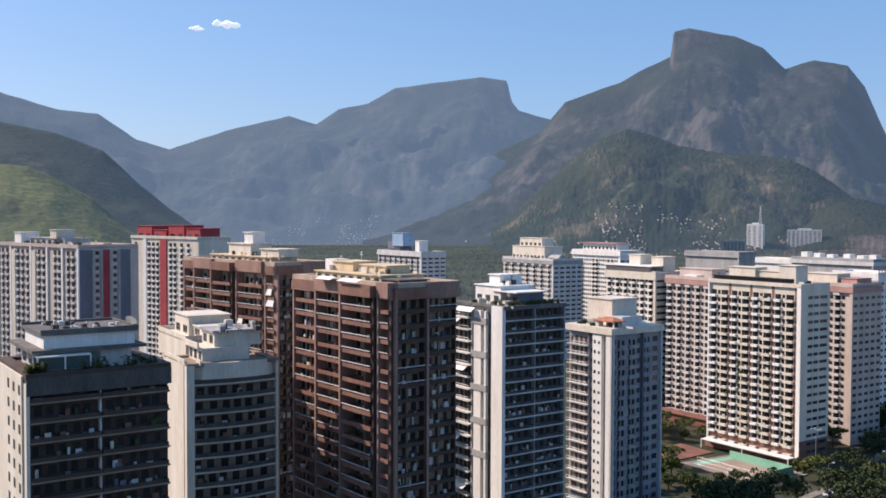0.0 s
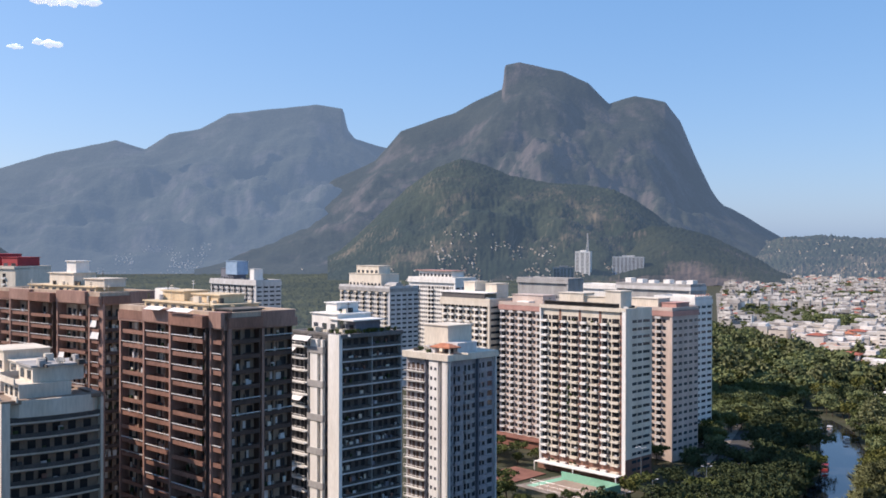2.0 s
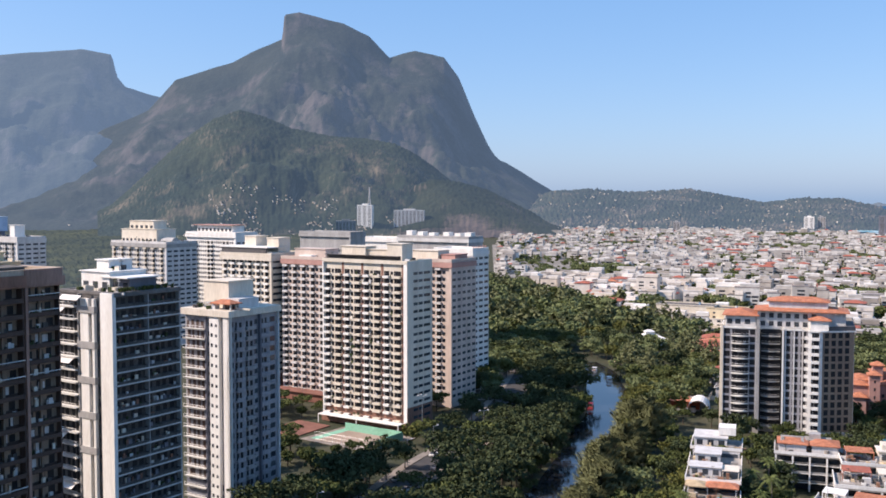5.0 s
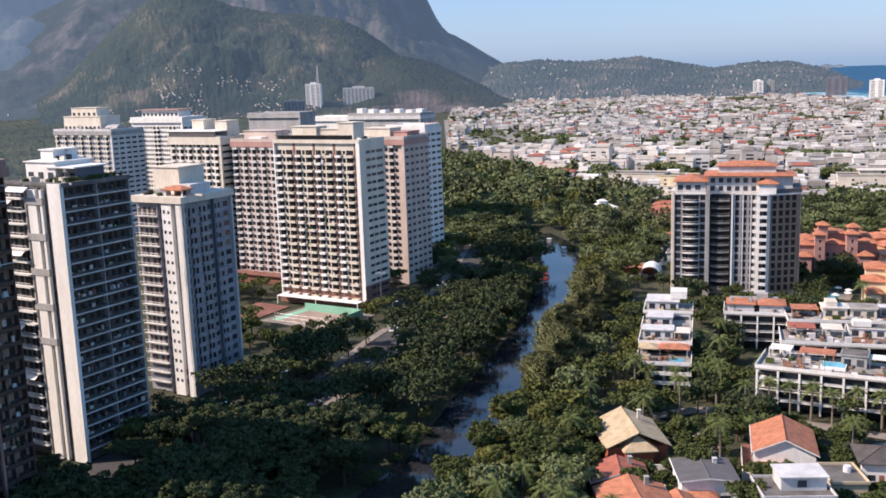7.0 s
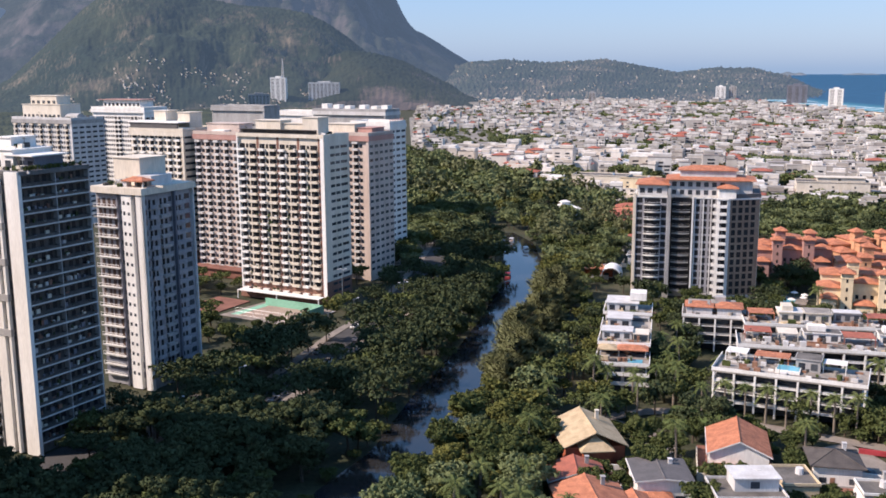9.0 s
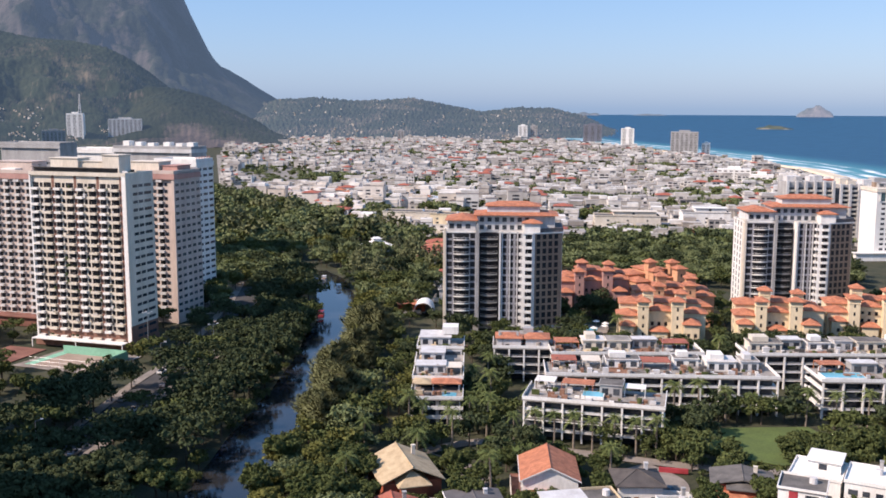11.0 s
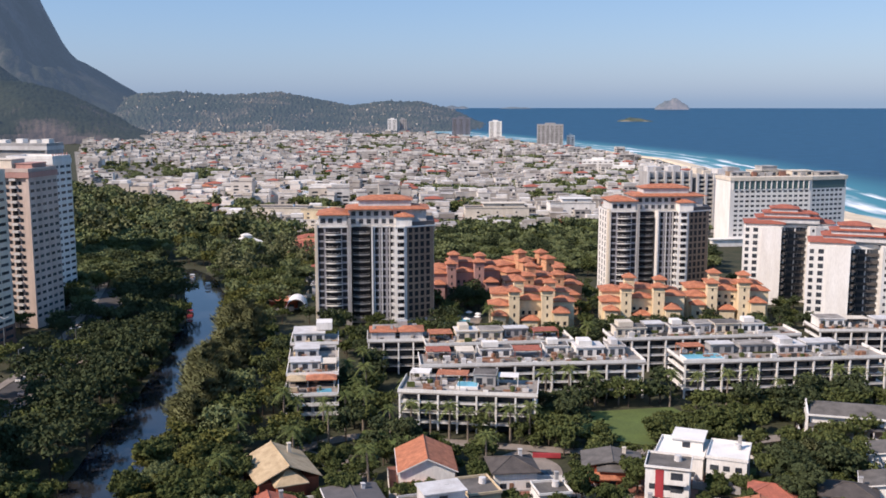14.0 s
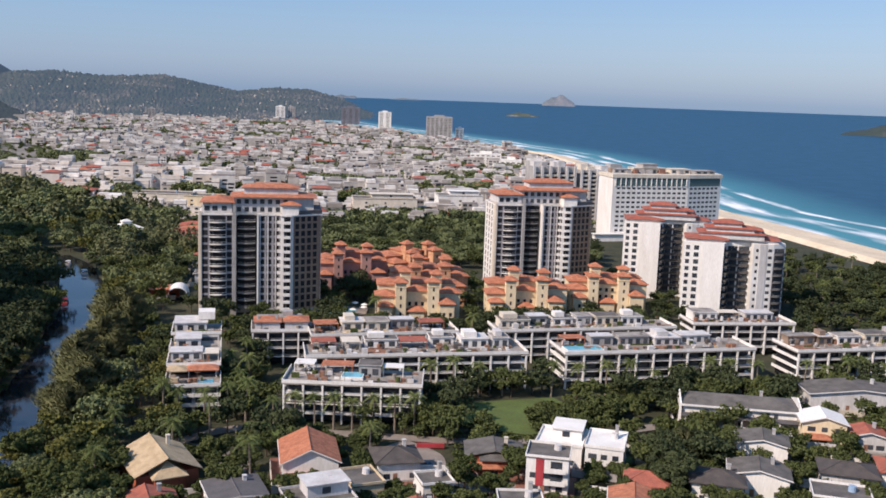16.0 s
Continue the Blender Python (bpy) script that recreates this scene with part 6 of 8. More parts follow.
# ---- houses of the near quarter ----
def house(x, y, rz, w, d, h, wall, roof, roof_mat, label, rise=2.2, seed=0, porch=None, terrace=False):
    """A house with its near left corner at the origin of its own axes, x along its front."""
    r = random.Random(seed + int(x * 7 + y))
    t = thing("house", pose(x, y, 0, 0, 0, rz), label, "house", "houses of the near quarter")
    part("wall", Shape().box(0, 0, 0, w, d, h), wall, t)
    part("plinth", Shape().box(-0.1, -0.1, 0, w + 0.1, d + 0.1, 0.5), GREY, t)
    if y < 230:
        lift = 0.05 + 0.004 * (int(x * 3 + y * 5) % 40)
        part("yard", Shape().box(-2.4, -3.3, -0.1, w + 1.6, d + 2.4, lift), r.choice((PAVING, PAVING, CLAY, LAWN)), t)
        if roof in ("hip", "gable", "cross") and w < 20:
            cap = Shape()
            if roof == "hip":
                k = (min(w, d) + 1.6) / 2
                e0, e1 = ((k - 0.8, d / 2), (w + 0.8 - k, d / 2)) if w >= d else ((w / 2, k - 0.8), (w / 2, d + 0.8 - k))
                cap.tube((*e0, h + rise + 0.27), (*e1, h + rise + 0.27), 0.14)
                for cx, cy, e in ((-0.8, -0.8, e0), (w + 0.8, -0.8, e1 if w >= d else e0), (w + 0.8, d + 0.8, e1), (-0.8, d + 0.8, e0 if w >= d else e1)):
                    cap.tube((cx, cy, h + 0.27), (*e, h + rise + 0.27), 0.12)
            else:
                cap.tube((w / 2, -0.7, h + rise + 0.22), (w / 2, d + 0.7, h + rise + 0.22), 0.16)
            part("ridge_cap", cap, roof_mat, t)
        if r.random() < 0.7:
            part("chimney", Shape().box(w * 0.7, d * 0.7, h, w * 0.7 + 0.8, d * 0.7 + 0.8, h + rise + 0.9).box(w * 0.7 - 0.1, d * 0.7 - 0.1, h + rise + 0.9, w * 0.7 + 0.9, d * 0.7 + 0.9, h + rise + 1.05), r.choice((WHITE2, CREAM, GREY)), t)
    if roof == "hip":
        part("roof", Shape().hip(0, 0, w, d, h, rise, 0.8), roof_mat, t)
    elif roof == "gable":
        part("roof", Shape().gable(0, 0, w, d, h, rise, 0.7), roof_mat, t)
        part("eave_board", Shape().box(-0.75, -0.76, h - 0.05, -0.6, d + 0.7, h + 0.24), WHITE, t, "white eave board")
        part("barge_board", Shape().add([(-0.7, -0.76, h), (w / 2, -0.76, h + rise), (w + 0.7, -0.76, h), (w + 0.7, -0.76, h + 0.3), (w / 2, -0.76, h + rise + 0.3), (-0.7, -0.76, h + 0.3)], [(0, 1, 4, 5), (1, 2, 3, 4)]), WHITE, t, "white barge board")
        part("gable_wall", Shape().add([(0.2, 0, h), (w - 0.2, 0, h), (w / 2, 0, h + rise), (0.2, 0.2, h), (w - 0.2, 0.2, h), (w / 2, 0.2, h + rise)], [(0, 1, 2), (5, 4, 3), (0, 3, 4, 1), (1, 4, 5, 2), (2, 5, 3, 0)]), wall, t)
    elif roof == "cross":
        part("roof", Shape().gable(0, 0, w, d, h, rise, 0.7, shift=0.5), roof_mat, t)
        part("cross_roof", Shape().hip(w * 0.25, -2.2, w * 0.75, d * 0.5, h - 0.3, rise * 0.75, 0.5), roof_mat, t)
        part("bay", Shape().box(w * 0.27, -2.0, 0, w * 0.73, 0.02, h - 0.3), wall, t)
    else:
        part("roof", Shape().box(-0.25, -0.25, h, w + 0.25, d + 0.25, h + 0.22), roof_mat, t)
        part("roof_parapet", Shape().box(-0.25, -0.25, h + 0.22, w + 0.25, -0.05, h + 0.75).box(-0.25, d + 0.05, h + 0.22, w + 0.25, d + 0.25, h + 0.75).box(-0.25, -0.05, h + 0.22, -0.05, d + 0.05, h + 0.75).box(w + 0.05, -0.05, h + 0.22, w + 0.25, d + 0.05, h + 0.75), wall, t)
        part("water_tank", Shape().tube((w * 0.7, d * 0.65, h + 0.2), (w * 0.7, d * 0.65, h + 1.5), 0.9, 0.8, 10), rng.choice((BLUE, WHITE2, WHITE2, WHITE2)), t)
        if terrace:
            p = part("upper_storey", Shape().box(w * 0.3, d * 0.35, h + 0.22, w * 0.95, d * 0.95, h + 2.9).box(w * 0.27, d * 0.3, h + 2.9, w * 0.98, d, h + 3.15), wall, t)
            part("window", window_mesh(1.8, 1.4), PANE, p, "", pose(w * 0.6, d * 0.35, h + 0.9))
    for j in range(max(1, int(h / 2.9))):
        z = 0.9 + j * 2.9
        for fx in (0.2, 0.5, 0.8):
            if r.random() < 0.85:
                part("window", window_mesh(r.choice((1.1, 1.5, 2.0)), 1.25), PANE, t, "", pose(w * fx, -0.02 if not (roof == "cross" and 0.25 < fx < 0.75) else -2.02, z))
        for fy in (0.25, 0.6, 0.85):
            if r.random() < 0.8:
                part("window", window_mesh(1.2, 1.2), PANE, t, "", pose(-0.02, d * fy, z, 0, 0, -90))
    if r.random() < 0.8:
        ax, aw, ah = r.uniform(0.5, w * 0.5), r.uniform(3, 5), r.uniform(2.4, 3.0)
        q = part("annexe", Shape().box(ax, d, 0, ax + aw, d + 3.5, ah), r.choice((WHITE2, CREAM, BRICK_RED, SAND_PAINT)), t)
        part("annexe_roof", Shape().hip(ax, d, ax + aw, d + 3.5, ah, 0.7, 0.3), r.choice((TILE, TILE2, SLATE_ROOF, ROOF_GREY)), q)
    if r.random() < 0.6:
        part("yard_wall", Shape().box(-2.6, -3.6, 0, w * 0.9, -3.4, 1.9).box(-2.6, -3.4, 0, -2.4, d * 0.8, 1.9), r.choice((WHITE2, CREAM, GREY)), t)
    part("door", Shape().box(w * 0.35, -0.08, 0.1, w * 0.35 + 1.0, 0.02, 2.2), WOOD, t)
    if porch:
        p = part("porch_roof", Shape().hip(w * 0.05, -3.0, w * 0.6, 0.2, 2.6, 0.9, 0.4), porch, t)
        part("porch_post", Shape().box(w * 0.07, -2.8, 0, w * 0.07 + 0.25, -2.55, 2.6), wall, t)
        part("porch_post", Shape().box(w * 0.55, -2.8, 0, w * 0.55 + 0.25, -2.55, 2.6), wall, t)
    return t


H = house
H(34.5, 203, 3, 13.5, 16, 5.2, BRICK_RED, "cross", TILE_Y, "red house under a broad straw-coloured tiled roof", 3.4)
H(29, 188, -4, 11, 9, 4.0, BRICK_RED, "gable", TILE2, "low house with a dark red tiled roof", 2.0)
H(29, 172, 2, 13, 11, 5.0, YELLOW, "cross", TILE, "pale yellow house with stepped orange roofs", 2.4)
H(42, 171, 2, 5, 9, 4.0, BRICK_RED, "gable", TILE, "small annexe with an orange roof", 1.4)
H(46.3, 184.5, -4, 11, 11, 5.2, WHITE, "gable", ROOF_DARK, "white house with a dark sheet roof", 0.7, porch=TILE)
H(65.5, 198.5, -16, 12.5, 15, 5.2, WHITE, "gable", TILE, "white house with a terracotta gable roof", 3.2, porch=TILE)
H(59, 172.3, -3, 13.3, 9.6, 6.5, WHITE2, "flat", ROOF_GREY, "white modern house with flat roof terraces", terrace=True)
H(54.5, 160, -3, 15, 8.5, 5.0, WHITE2, "flat", ROOF_GREY, "white house with a worn grey flat roof")
H(75.4, 181, -4, 7, 9.5, 5.0, SAND_PAINT, "flat", ROOF_GREY, "tan house with a grey flat roof")
H(86, 192, -14, 9.8, 9.5, 4.6, WHITE, "hip", SLATE_ROOF, "white house with a dark brown hip roof", 2.0)
H(76, 161, -20, 10, 9, 5.0, BRICK_RED, "gable", TILE2, "brick house with a dull red roof", 1.8)
H(90.5, 178, -10, 7, 7, 4.0, WHITE, "flat", ROOF_GREY, "pale house with a grey roof slab")
H(86, 151, -24, 11, 9, 5.0, WHITE, "hip", TILE, "white house with an orange hip roof", 1.8)
H(98, 158, -26, 9, 8, 6.0, WHITE, "flat", ROOF_GREY, "narrow white house of two storeys")
H(107.5, 189, -27, 13, 9, 4.6, BRICK_RED, "cross", ROOF_GREY, "brick house with weathered grey-brown roofs and an orange porch", 1.4, porch=TILE)
H(126, 188, -42, 11, 12, 5.5, WHITE, "flat", WHITE, "sprawling bright white house with a flat roof", terrace=True)
H(134, 179, -42, 9, 12, 6.5, WHITE, "flat", WHITE, "bright white house wing with a blank wall")
t = H(114.5, 174.5, -38, 9.5, 9, 8.5, WHITE, "flat", ROOF_GREY, "white three-storey house with a dark red wall strip")
part("wall_strip", Shape().box(2.2, -0.12, 2.0, 4.0, 0.0, 8.4), RED, t, "dark red wall strip")
for z in (2.7, 5.6):
    part("balcony", Shape().box(4.6, -1.2, z, 9.0, 0, z + 0.2).box(4.6, -1.2, z + 0.2, 9.0, -1.08, z + 1.1), WHITE, t)
    part("window", window_mesh(2.6, 2.1), PANE, t, "", pose(6.8, -0.02, z + 0.25))
H(133, 162, -40, 9, 8, 4.0, WHITE2, "hip", TILE2, "low house with a red-brown roof", 1.6)
H(121, 152, -38, 10, 9, 5.0, WHITE, "gable", TILE, "white house with an orange roof", 1.7)
H(152, 178, -40, 10, 8, 4.0, WHITE2, "hip", TILE2, "low house under a red-brown tiled roof", 1.5)
H(146, 155, -40, 11, 9, 5.0, WHITE, "hip", SLATE_ROOF, "white house with a dark roof", 1.6)
t = H(180, 197, -36, 31, 12, 6.0, WHITE, "hip", ROOF_GREY, "long white hall with a broad grey roof", 1.8)
for x in (-0.9, 31.2):
    part("end_wall", Shape().add([(x, -1, 0), (x, 13, 0), (x, 13, 6.6), (x, 6, 8.6), (x, -1, 6.6), (x + 0.4, -1, 0), (x + 0.4, 13, 0), (x + 0.4, 13, 6.6), (x + 0.4, 6, 8.6), (x + 0.4, -1, 6.6)], [(4, 3, 2, 1, 0), (5, 6, 7, 8, 9), (0, 5, 9, 4), (4, 9, 8, 3), (3, 8, 7, 2), (2, 7, 6, 1)]), WHITE, t, "white gable end wall")
part("eave_board", Shape().box(-0.5, -1.0, 5.9, 31.2, -0.8, 6.4), WHITE, t)
part("lower_roof", Shape().box(-0.5, -3.2, 3.6, 31.5, 0.0, 3.85), ROOF_DARK, t)
for i in range(7):
    part("porch_post", Shape().box(0.3 + i * 5, -3.0, 0, 0.6 + i * 5, -2.7, 3.6), WHITE, t)
H(224, 192, -28, 30, 12, 5.4, WHITE2, "gable", ROOF_GREY, "long house with pale grey roofs", 1.6)
H(200, 173, -38, 11, 9, 6.0, YELLOW, "gable", CANVAS, "yellow house with a white gable roof", 1.8, porch=TILE)
H(208, 164, -38, 9, 8, 4.0, WHITE2, "gable", TILE2, "low house with a red and grey roof", 1.4)
H(174, 170, -43, 12, 9, 5.0, WHITE, "gable", ROOF_GREY, "white house with grey sheet roofs", 1.5)
H(157, 155, -43, 13, 9, 5.2, WHITE, "gable", ROOF_GREY, "white house with a large grey roof and many windows", 1.6)
H(179, 148, -43, 12, 9, 4.6, WHITE2, "hip", SLATE_ROOF, "house with a very dark roof", 1.6)
H(192, 142, -43, 11, 9, 5.0, WHITE, "hip", TILE2, "white and brick house with a tiled roof", 1.6)
H(165, 138, -43, 12, 9, 5.0, WHITE, "flat", ROOF_GREY, "white house with a flat grey roof")
H(214, 148, -40, 12, 9, 5.0, WHITE, "hip", TILE2, "white house with a red-brown hip roof", 1.8)
H(230, 165, -35, 12, 9, 5.0, CREAM, "gable", TILE2, "cream house with a red roof", 1.8)

# low buildings along the far end of the canal
H(112, 548, -20, 24, 14, 6, WHITE2, "hip", TILE2, "long house with a dull red roof behind trees", 2.4)
H(104, 470, -20, 18, 12, 5, WHITE2, "gable", TILE2, "low house with a red-brown roof", 2.0)
H(100, 430, -20, 16, 10, 5, WHITE2, "gable", ROOF_GREY, "low house with a grey roof", 1.6)
H(76, 408, -17, 12, 8, 3.5, BRICK_RED, "hip", TILE, "small pavilion with an orange roof", 1.2)
H(118, 690, -25, 40, 18, 14, CREAM, "flat", ROOF_GREY, "large cream block with blank walls")
H(150, 675, -25, 26, 16, 13, YELLOW, "flat", ROOF_GREY, "pale yellow warehouse block beside trees")
H(262, 640, -18, 46, 18, 13, CREAM, "flat", ROOF_GREY, "cream block of four storeys", terrace=True)
H(330, 640, -18, 34, 18, 14, WHITE, "flat", ROOF_GREY, "white stepped block of four storeys", terrace=True)
H(90, 850, -20, 30, 16, 6, WHITE, "hip", TILE, "wide house with bright orange roofs", 3)
H(81, 863, -20, 20, 12, 5, WHITE2, "hip", TILE2, "pale house with a dull red hip roof among trees", 2.2)
H(94, 829, -13, 17, 14, 6, WHITE2, "hip", TILE, "pale house with a bright orange hip roof among trees", 2.2)
H(100, 786, -6, 14, 12, 5, WHITE2, "hip", TILE2, "pale house with a dull red hip roof among trees", 2.2)
H(119, 558, -20, 20, 14, 6, WHITE2, "hip", TILE, "pale house with a bright orange hip roof among trees", 2.2)
H(107, 529, -13, 17, 12, 5, WHITE2, "hip", TILE2, "pale house with a dull red hip roof among trees", 2.2)
H(117, 513, -6, 14, 14, 6, WHITE2, "hip", TILE, "pale house with a bright orange hip roof among trees", 2.2)
H(127, 586, -20, 20, 12, 5, WHITE2, "hip", TILE2, "pale house with a dull red hip roof among trees", 2.2)
H(57, 1034, -13, 17, 14, 6, WHITE2, "hip", TILE, "pale house with a bright orange hip roof among trees", 2.2)
H(77, 948, -6, 14, 12, 5, WHITE2, "hip", TILE2, "pale house with a dull red hip roof among trees", 2.2)
H(190, 845, -20, 24, 14, 9, WHITE, "flat", BLUE, "white building with a bright blue roof")
t = thing("pavilion", pose(97, 590, 0, 0, 0, 10), "white pavilion with a stepped tent roof among trees", "pavilion")
part("wall", Shape().box(-8, -6, 0, 8, 6, 4), WHITE, t)
part("roof", Shape().hip(-8, -6, 8, 6, 4, 3.2, 1.5), CANVAS, t)
part("roof_lantern", Shape().box(-2.5, -1.6, 6.4, 2.5, 1.6, 8).hip(-2.5, -1.6, 2.5, 1.6, 8, 1.2, 0.6), CANVAS, t)
t = thing("vault", pose(85, 396, 0, 0, 0, -16), "white barrel-vaulted shelter beside the canal trees", "shelter")
s = Shape()
v, f = [], []
for j in range(2):
    for i in range(13):
        a = math.pi * i / 12
        for rr in (4.2, 4.05):
            v.append((rr * math.cos(a), 12 * j, 2.0 + rr * math.sin(a)))
for i in range(12):
    f += [(2 * i, 2 * i + 2, 28 + 2 * i, 26 + 2 * i), (2 * i + 1, 27 + 2 * i, 29 + 2 * i, 2 * i + 3), (2 * i, 2 * i + 1, 2 * i + 3, 2 * i + 2)]
part("vault_roof", s.add(v, f), CANVAS, t)
part("side_wall", Shape().box(-4.2, 0, 0, -4.0, 12, 2.1), WHITE2, t)
part("side_wall", Shape().box(4.0, 0, 0, 4.2, 12, 2.1), WHITE2, t)
part("end_wall", Shape().box(-4, 11.6, 0, 4, 11.8, 5.5), GREY, t)


# ---- the far side city ----
def city_ok(x, y):
    az, D = math.degrees(math.atan2(x, y)), math.hypot(x, y)
    near = lerp([(0, 1150), (2, 1000), (6, 820), (9, 700), (14, 640), (22, 620), (27, 640), (31, 720), (35, 700), (40, 650)], az)
    return D > near and 0.6 < az < 60 and x < shore_x(y) - 75 * lerp([(0, 1), (1000, 0.8), (2600, 0.6)], y) - 6


crng = random.Random(21)
walls, roofs, tiles, panes, uphill, far_up = Shape(), Shape(), Shape(), Shape(), Shape(), Shape()
near_houses = []


def rot_box(shape, x, y, a, x0, y0, z0, x1, y1, z1):
    c, sn = math.cos(a), math.sin(a)
    q = [(x + px * c - py * sn, y + px * sn + py * c) for px, py in ((x0, y0), (x1, y0), (x1, y1), (x0, y1))]
    shape.prism(q, z0, z1)


u = -1500.0
while u < 2600:
    v = -1800.0
    while v < 3000:
        a = radians(-20)
        x = u * math.cos(a) - v * math.sin(a) + crng.uniform(-5, 5)
        y = u * math.sin(a) + v * math.cos(a) + crng.uniform(-3, 3)
        D = math.hypot(x, y)
        v += crng.uniform(14, 19) if D < 1400 else crng.uniform(19, 30)
        if y < 200 or D > 3000 or not city_ok(x, y):
            continue
        if noise.noise((x / 170, y / 170, 3)) > 0.3 or crng.random() < 0.1:
            continue
        big = noise.noise((x / 320, y / 320, 9)) > 0.25
        w, d = crng.uniform(9, 17), crng.uniform(8, 14)
        h = crng.choice((3.2, 6, 6, 6.5, 9, 9.5)) * (1.25 if big else 1.0)
        if crng.random() < 0.02:
            h, w = h + 6, w * 1.5
        ang = a + crng.choice((0, 0, 0, math.pi / 2)) + crng.uniform(-0.12, 0.12)
        rec = (x, y, ang, w, d, h, crng.random(), crng.random())
        if D < 1000 and len(near_houses) < 130:
            near_houses.append(rec)
            continue
        rot_box(walls, x, y, ang, -w / 2, -d / 2, 0, w / 2, d / 2, h)
        if rec[6] < 0.09:
            hh = Shape().hip(-w / 2, -d / 2, w / 2, d / 2, h, 1.8, 0.6)
            c, sn = math.cos(ang), math.sin(ang)
            tiles.add([(x + p[0] * c - p[1] * sn, y + p[0] * sn + p[1] * c, p[2]) for p in hh.v], hh.f)
        else:
            rot_box(roofs, x, y, ang, -w / 2 - 0.2, -d / 2 - 0.2, h, w / 2 + 0.2, d / 2 + 0.2, h + 0.3)
            if rec[6] > 0.4:
                k = rec[7]
                rot_box(walls, x, y, ang, -w / 2 * k, -d / 2 * 0.5, h + 0.3, w / 2, d / 2 * 0.8, h + 2.8)
            if rec[6] > 0.75:
                rot_box(walls, x, y, ang, -w * 0.4, -d * 0.3, h + 0.3, -w * 0.2, d * 0.1, h + 2.2)
        if D < 2200:
            for j in range(max(1, int(h / 3))):
                for k in (-0.3, 0.05, 0.32):
                    if crng.random() < 0.7:
                        ww = crng.uniform(0.08, 0.15) * w
                        rot_box(panes, x, y, ang, k * w - ww, -d / 2 - 0.06, 0.8 + j * 3, k * w + ww, -d / 2, 2.5 + j * 3)
                if crng.random() < 0.5:
                    rot_box(panes, x, y, ang, -w / 2 - 0.06, -d * 0.25, 0.9 + j * 3, -w / 2, d * 0.2, 2.4 + j * 3)
        if rec[7] > 0.55 and D < 2400:
            rot_box(walls, x, y, ang, -w / 2 - 0.5, -d / 2 - 3.2, 0, w / 2 + 0.8, -d / 2 - 3.0, 2.4)
    u += crng.uniform(13.5, 18.5)

v, f, seen = [], [], {}
for i in range(75):
    for j in range(80):
        cx, cy = 20 + 30 * i, 520 + 31 * j
        if not city_ok(cx, cy) or math.hypot(cx, cy) > 3000:
            continue
        q = []
        for dx, dy in ((-15, -15.5), (15, -15.5), (15, 15.5), (-15, 15.5)):
            key = (cx + dx, cy + dy)
            if key not in seen:
                seen[key] = len(v)
                v.append((*key, 0.02))
            q.append(seen[key])
        f.append(tuple(q))
solid("town_ground", Shape().add(v, f), material("town_paving", (0.3, 0.27, 0.235), (0.16, 0.15, 0.125), 22, 0.9, 0.25), "worn pale paving and streets between the town houses", "pavement", "structure")

for x, y, ang, w, d, h, k1, k2 in near_houses:
    t = thing("house", pose(x, y, 0, 0, 0, math.degrees(ang)), "plain pale town house with a tiled roof" if k1 < 0.25 else "plain pale flat-roofed town house", "house", "town houses")
    part("wall", Shape().box(-w / 2, -d / 2, 0, w / 2, d / 2, h), HOUSE_WALL, t)
    if k1 < 0.25:
        part("roof", Shape().hip(-w / 2, -d / 2, w / 2, d / 2, h, 1.8, 0.6), TILE if k2 < 0.5 else TILE2, t)
    else:
        part("roof", Shape().box(-w / 2 - 0.2, -d / 2 - 0.2, h, w / 2 + 0.2, d / 2 + 0.2, h + 0.3), ROOF_GREY if k2 < 0.5 else WHITE2, t)
        part("upper_storey", Shape().box(-w / 2 * k2, -d * 0.3, h + 0.3, w / 2, d * 0.45, h + 2.8), HOUSE_WALL, t)
    for j in range(max(1, int(h / 3))):
        part("window", window_mesh(w * 0.24, 1.5), PANE, t, "", pose(-w * 0.25, -d / 2, 0.9 + 3 * j))
        part("window", window_mesh(w * 0.2, 1.5), PANE, t, "", pose(w * 0.25, -d / 2, 0.9 + 3 * j))

# houses on the hillsides
for name, a0, a1, u0, u1, n, size in (("headland", -3.0, -21, 0.0, 0.95, 420, 6.0), ("front_hill", 20, 3.5, 0.0, 0.13, 620, 5.6), ("front_hill", 17, 9, 0.1, 0.26, 160, 5.5), ("granite_mountain", 24, 15, 0.0, 0.1, 160, 7), ("mountain_range", 34.3, 28.5, 0.06, 0.2, 300, 5), ("mountain_range", 40, 22, 0.0, 0.06, 160, 5)):
    for i in range(n):
        a, q = crng.uniform(a0, a1), u0 + (u1 - u0) * crng.random() ** 1.5
        if noise.noise((a * 1.1, q * 5, 2)) < -0.05:
            continue
        x, y, z = HEIGHT[name](a, q)
        w, d, h = crng.uniform(0.7, 1.4) * size * 0.85, crng.uniform(0.4, 0.7) * size, crng.uniform(2.0, 4.4)
        rot_box(far_up if name == "mountain_range" else uphill, x, y, radians(a) - 0.8 + crng.uniform(-0.25, 0.25), -w / 2, -d / 2, z - 4, w / 2, d / 2, z + h * 0.7)
solid("hillside_houses", uphill, HILL_WALL, "small pale houses scattered over wooded slopes", "houses", "stuff")
# these far walls emit the painted haze as well
solid("range_houses", far_up, hill_material("hazed_plaster", (0.36, 0.35, 0.33), (0.2, 0.19, 0.18), (0.3, 0.29, 0.28), 0.9, HAZE_TINT, 0.17), "tiny pale houses on the hazy mountain foot", "houses", "stuff")
solid("town_walls", walls, CITY_WALL, "dense pale low-rise town spreading to the sea", "town", "stuff")
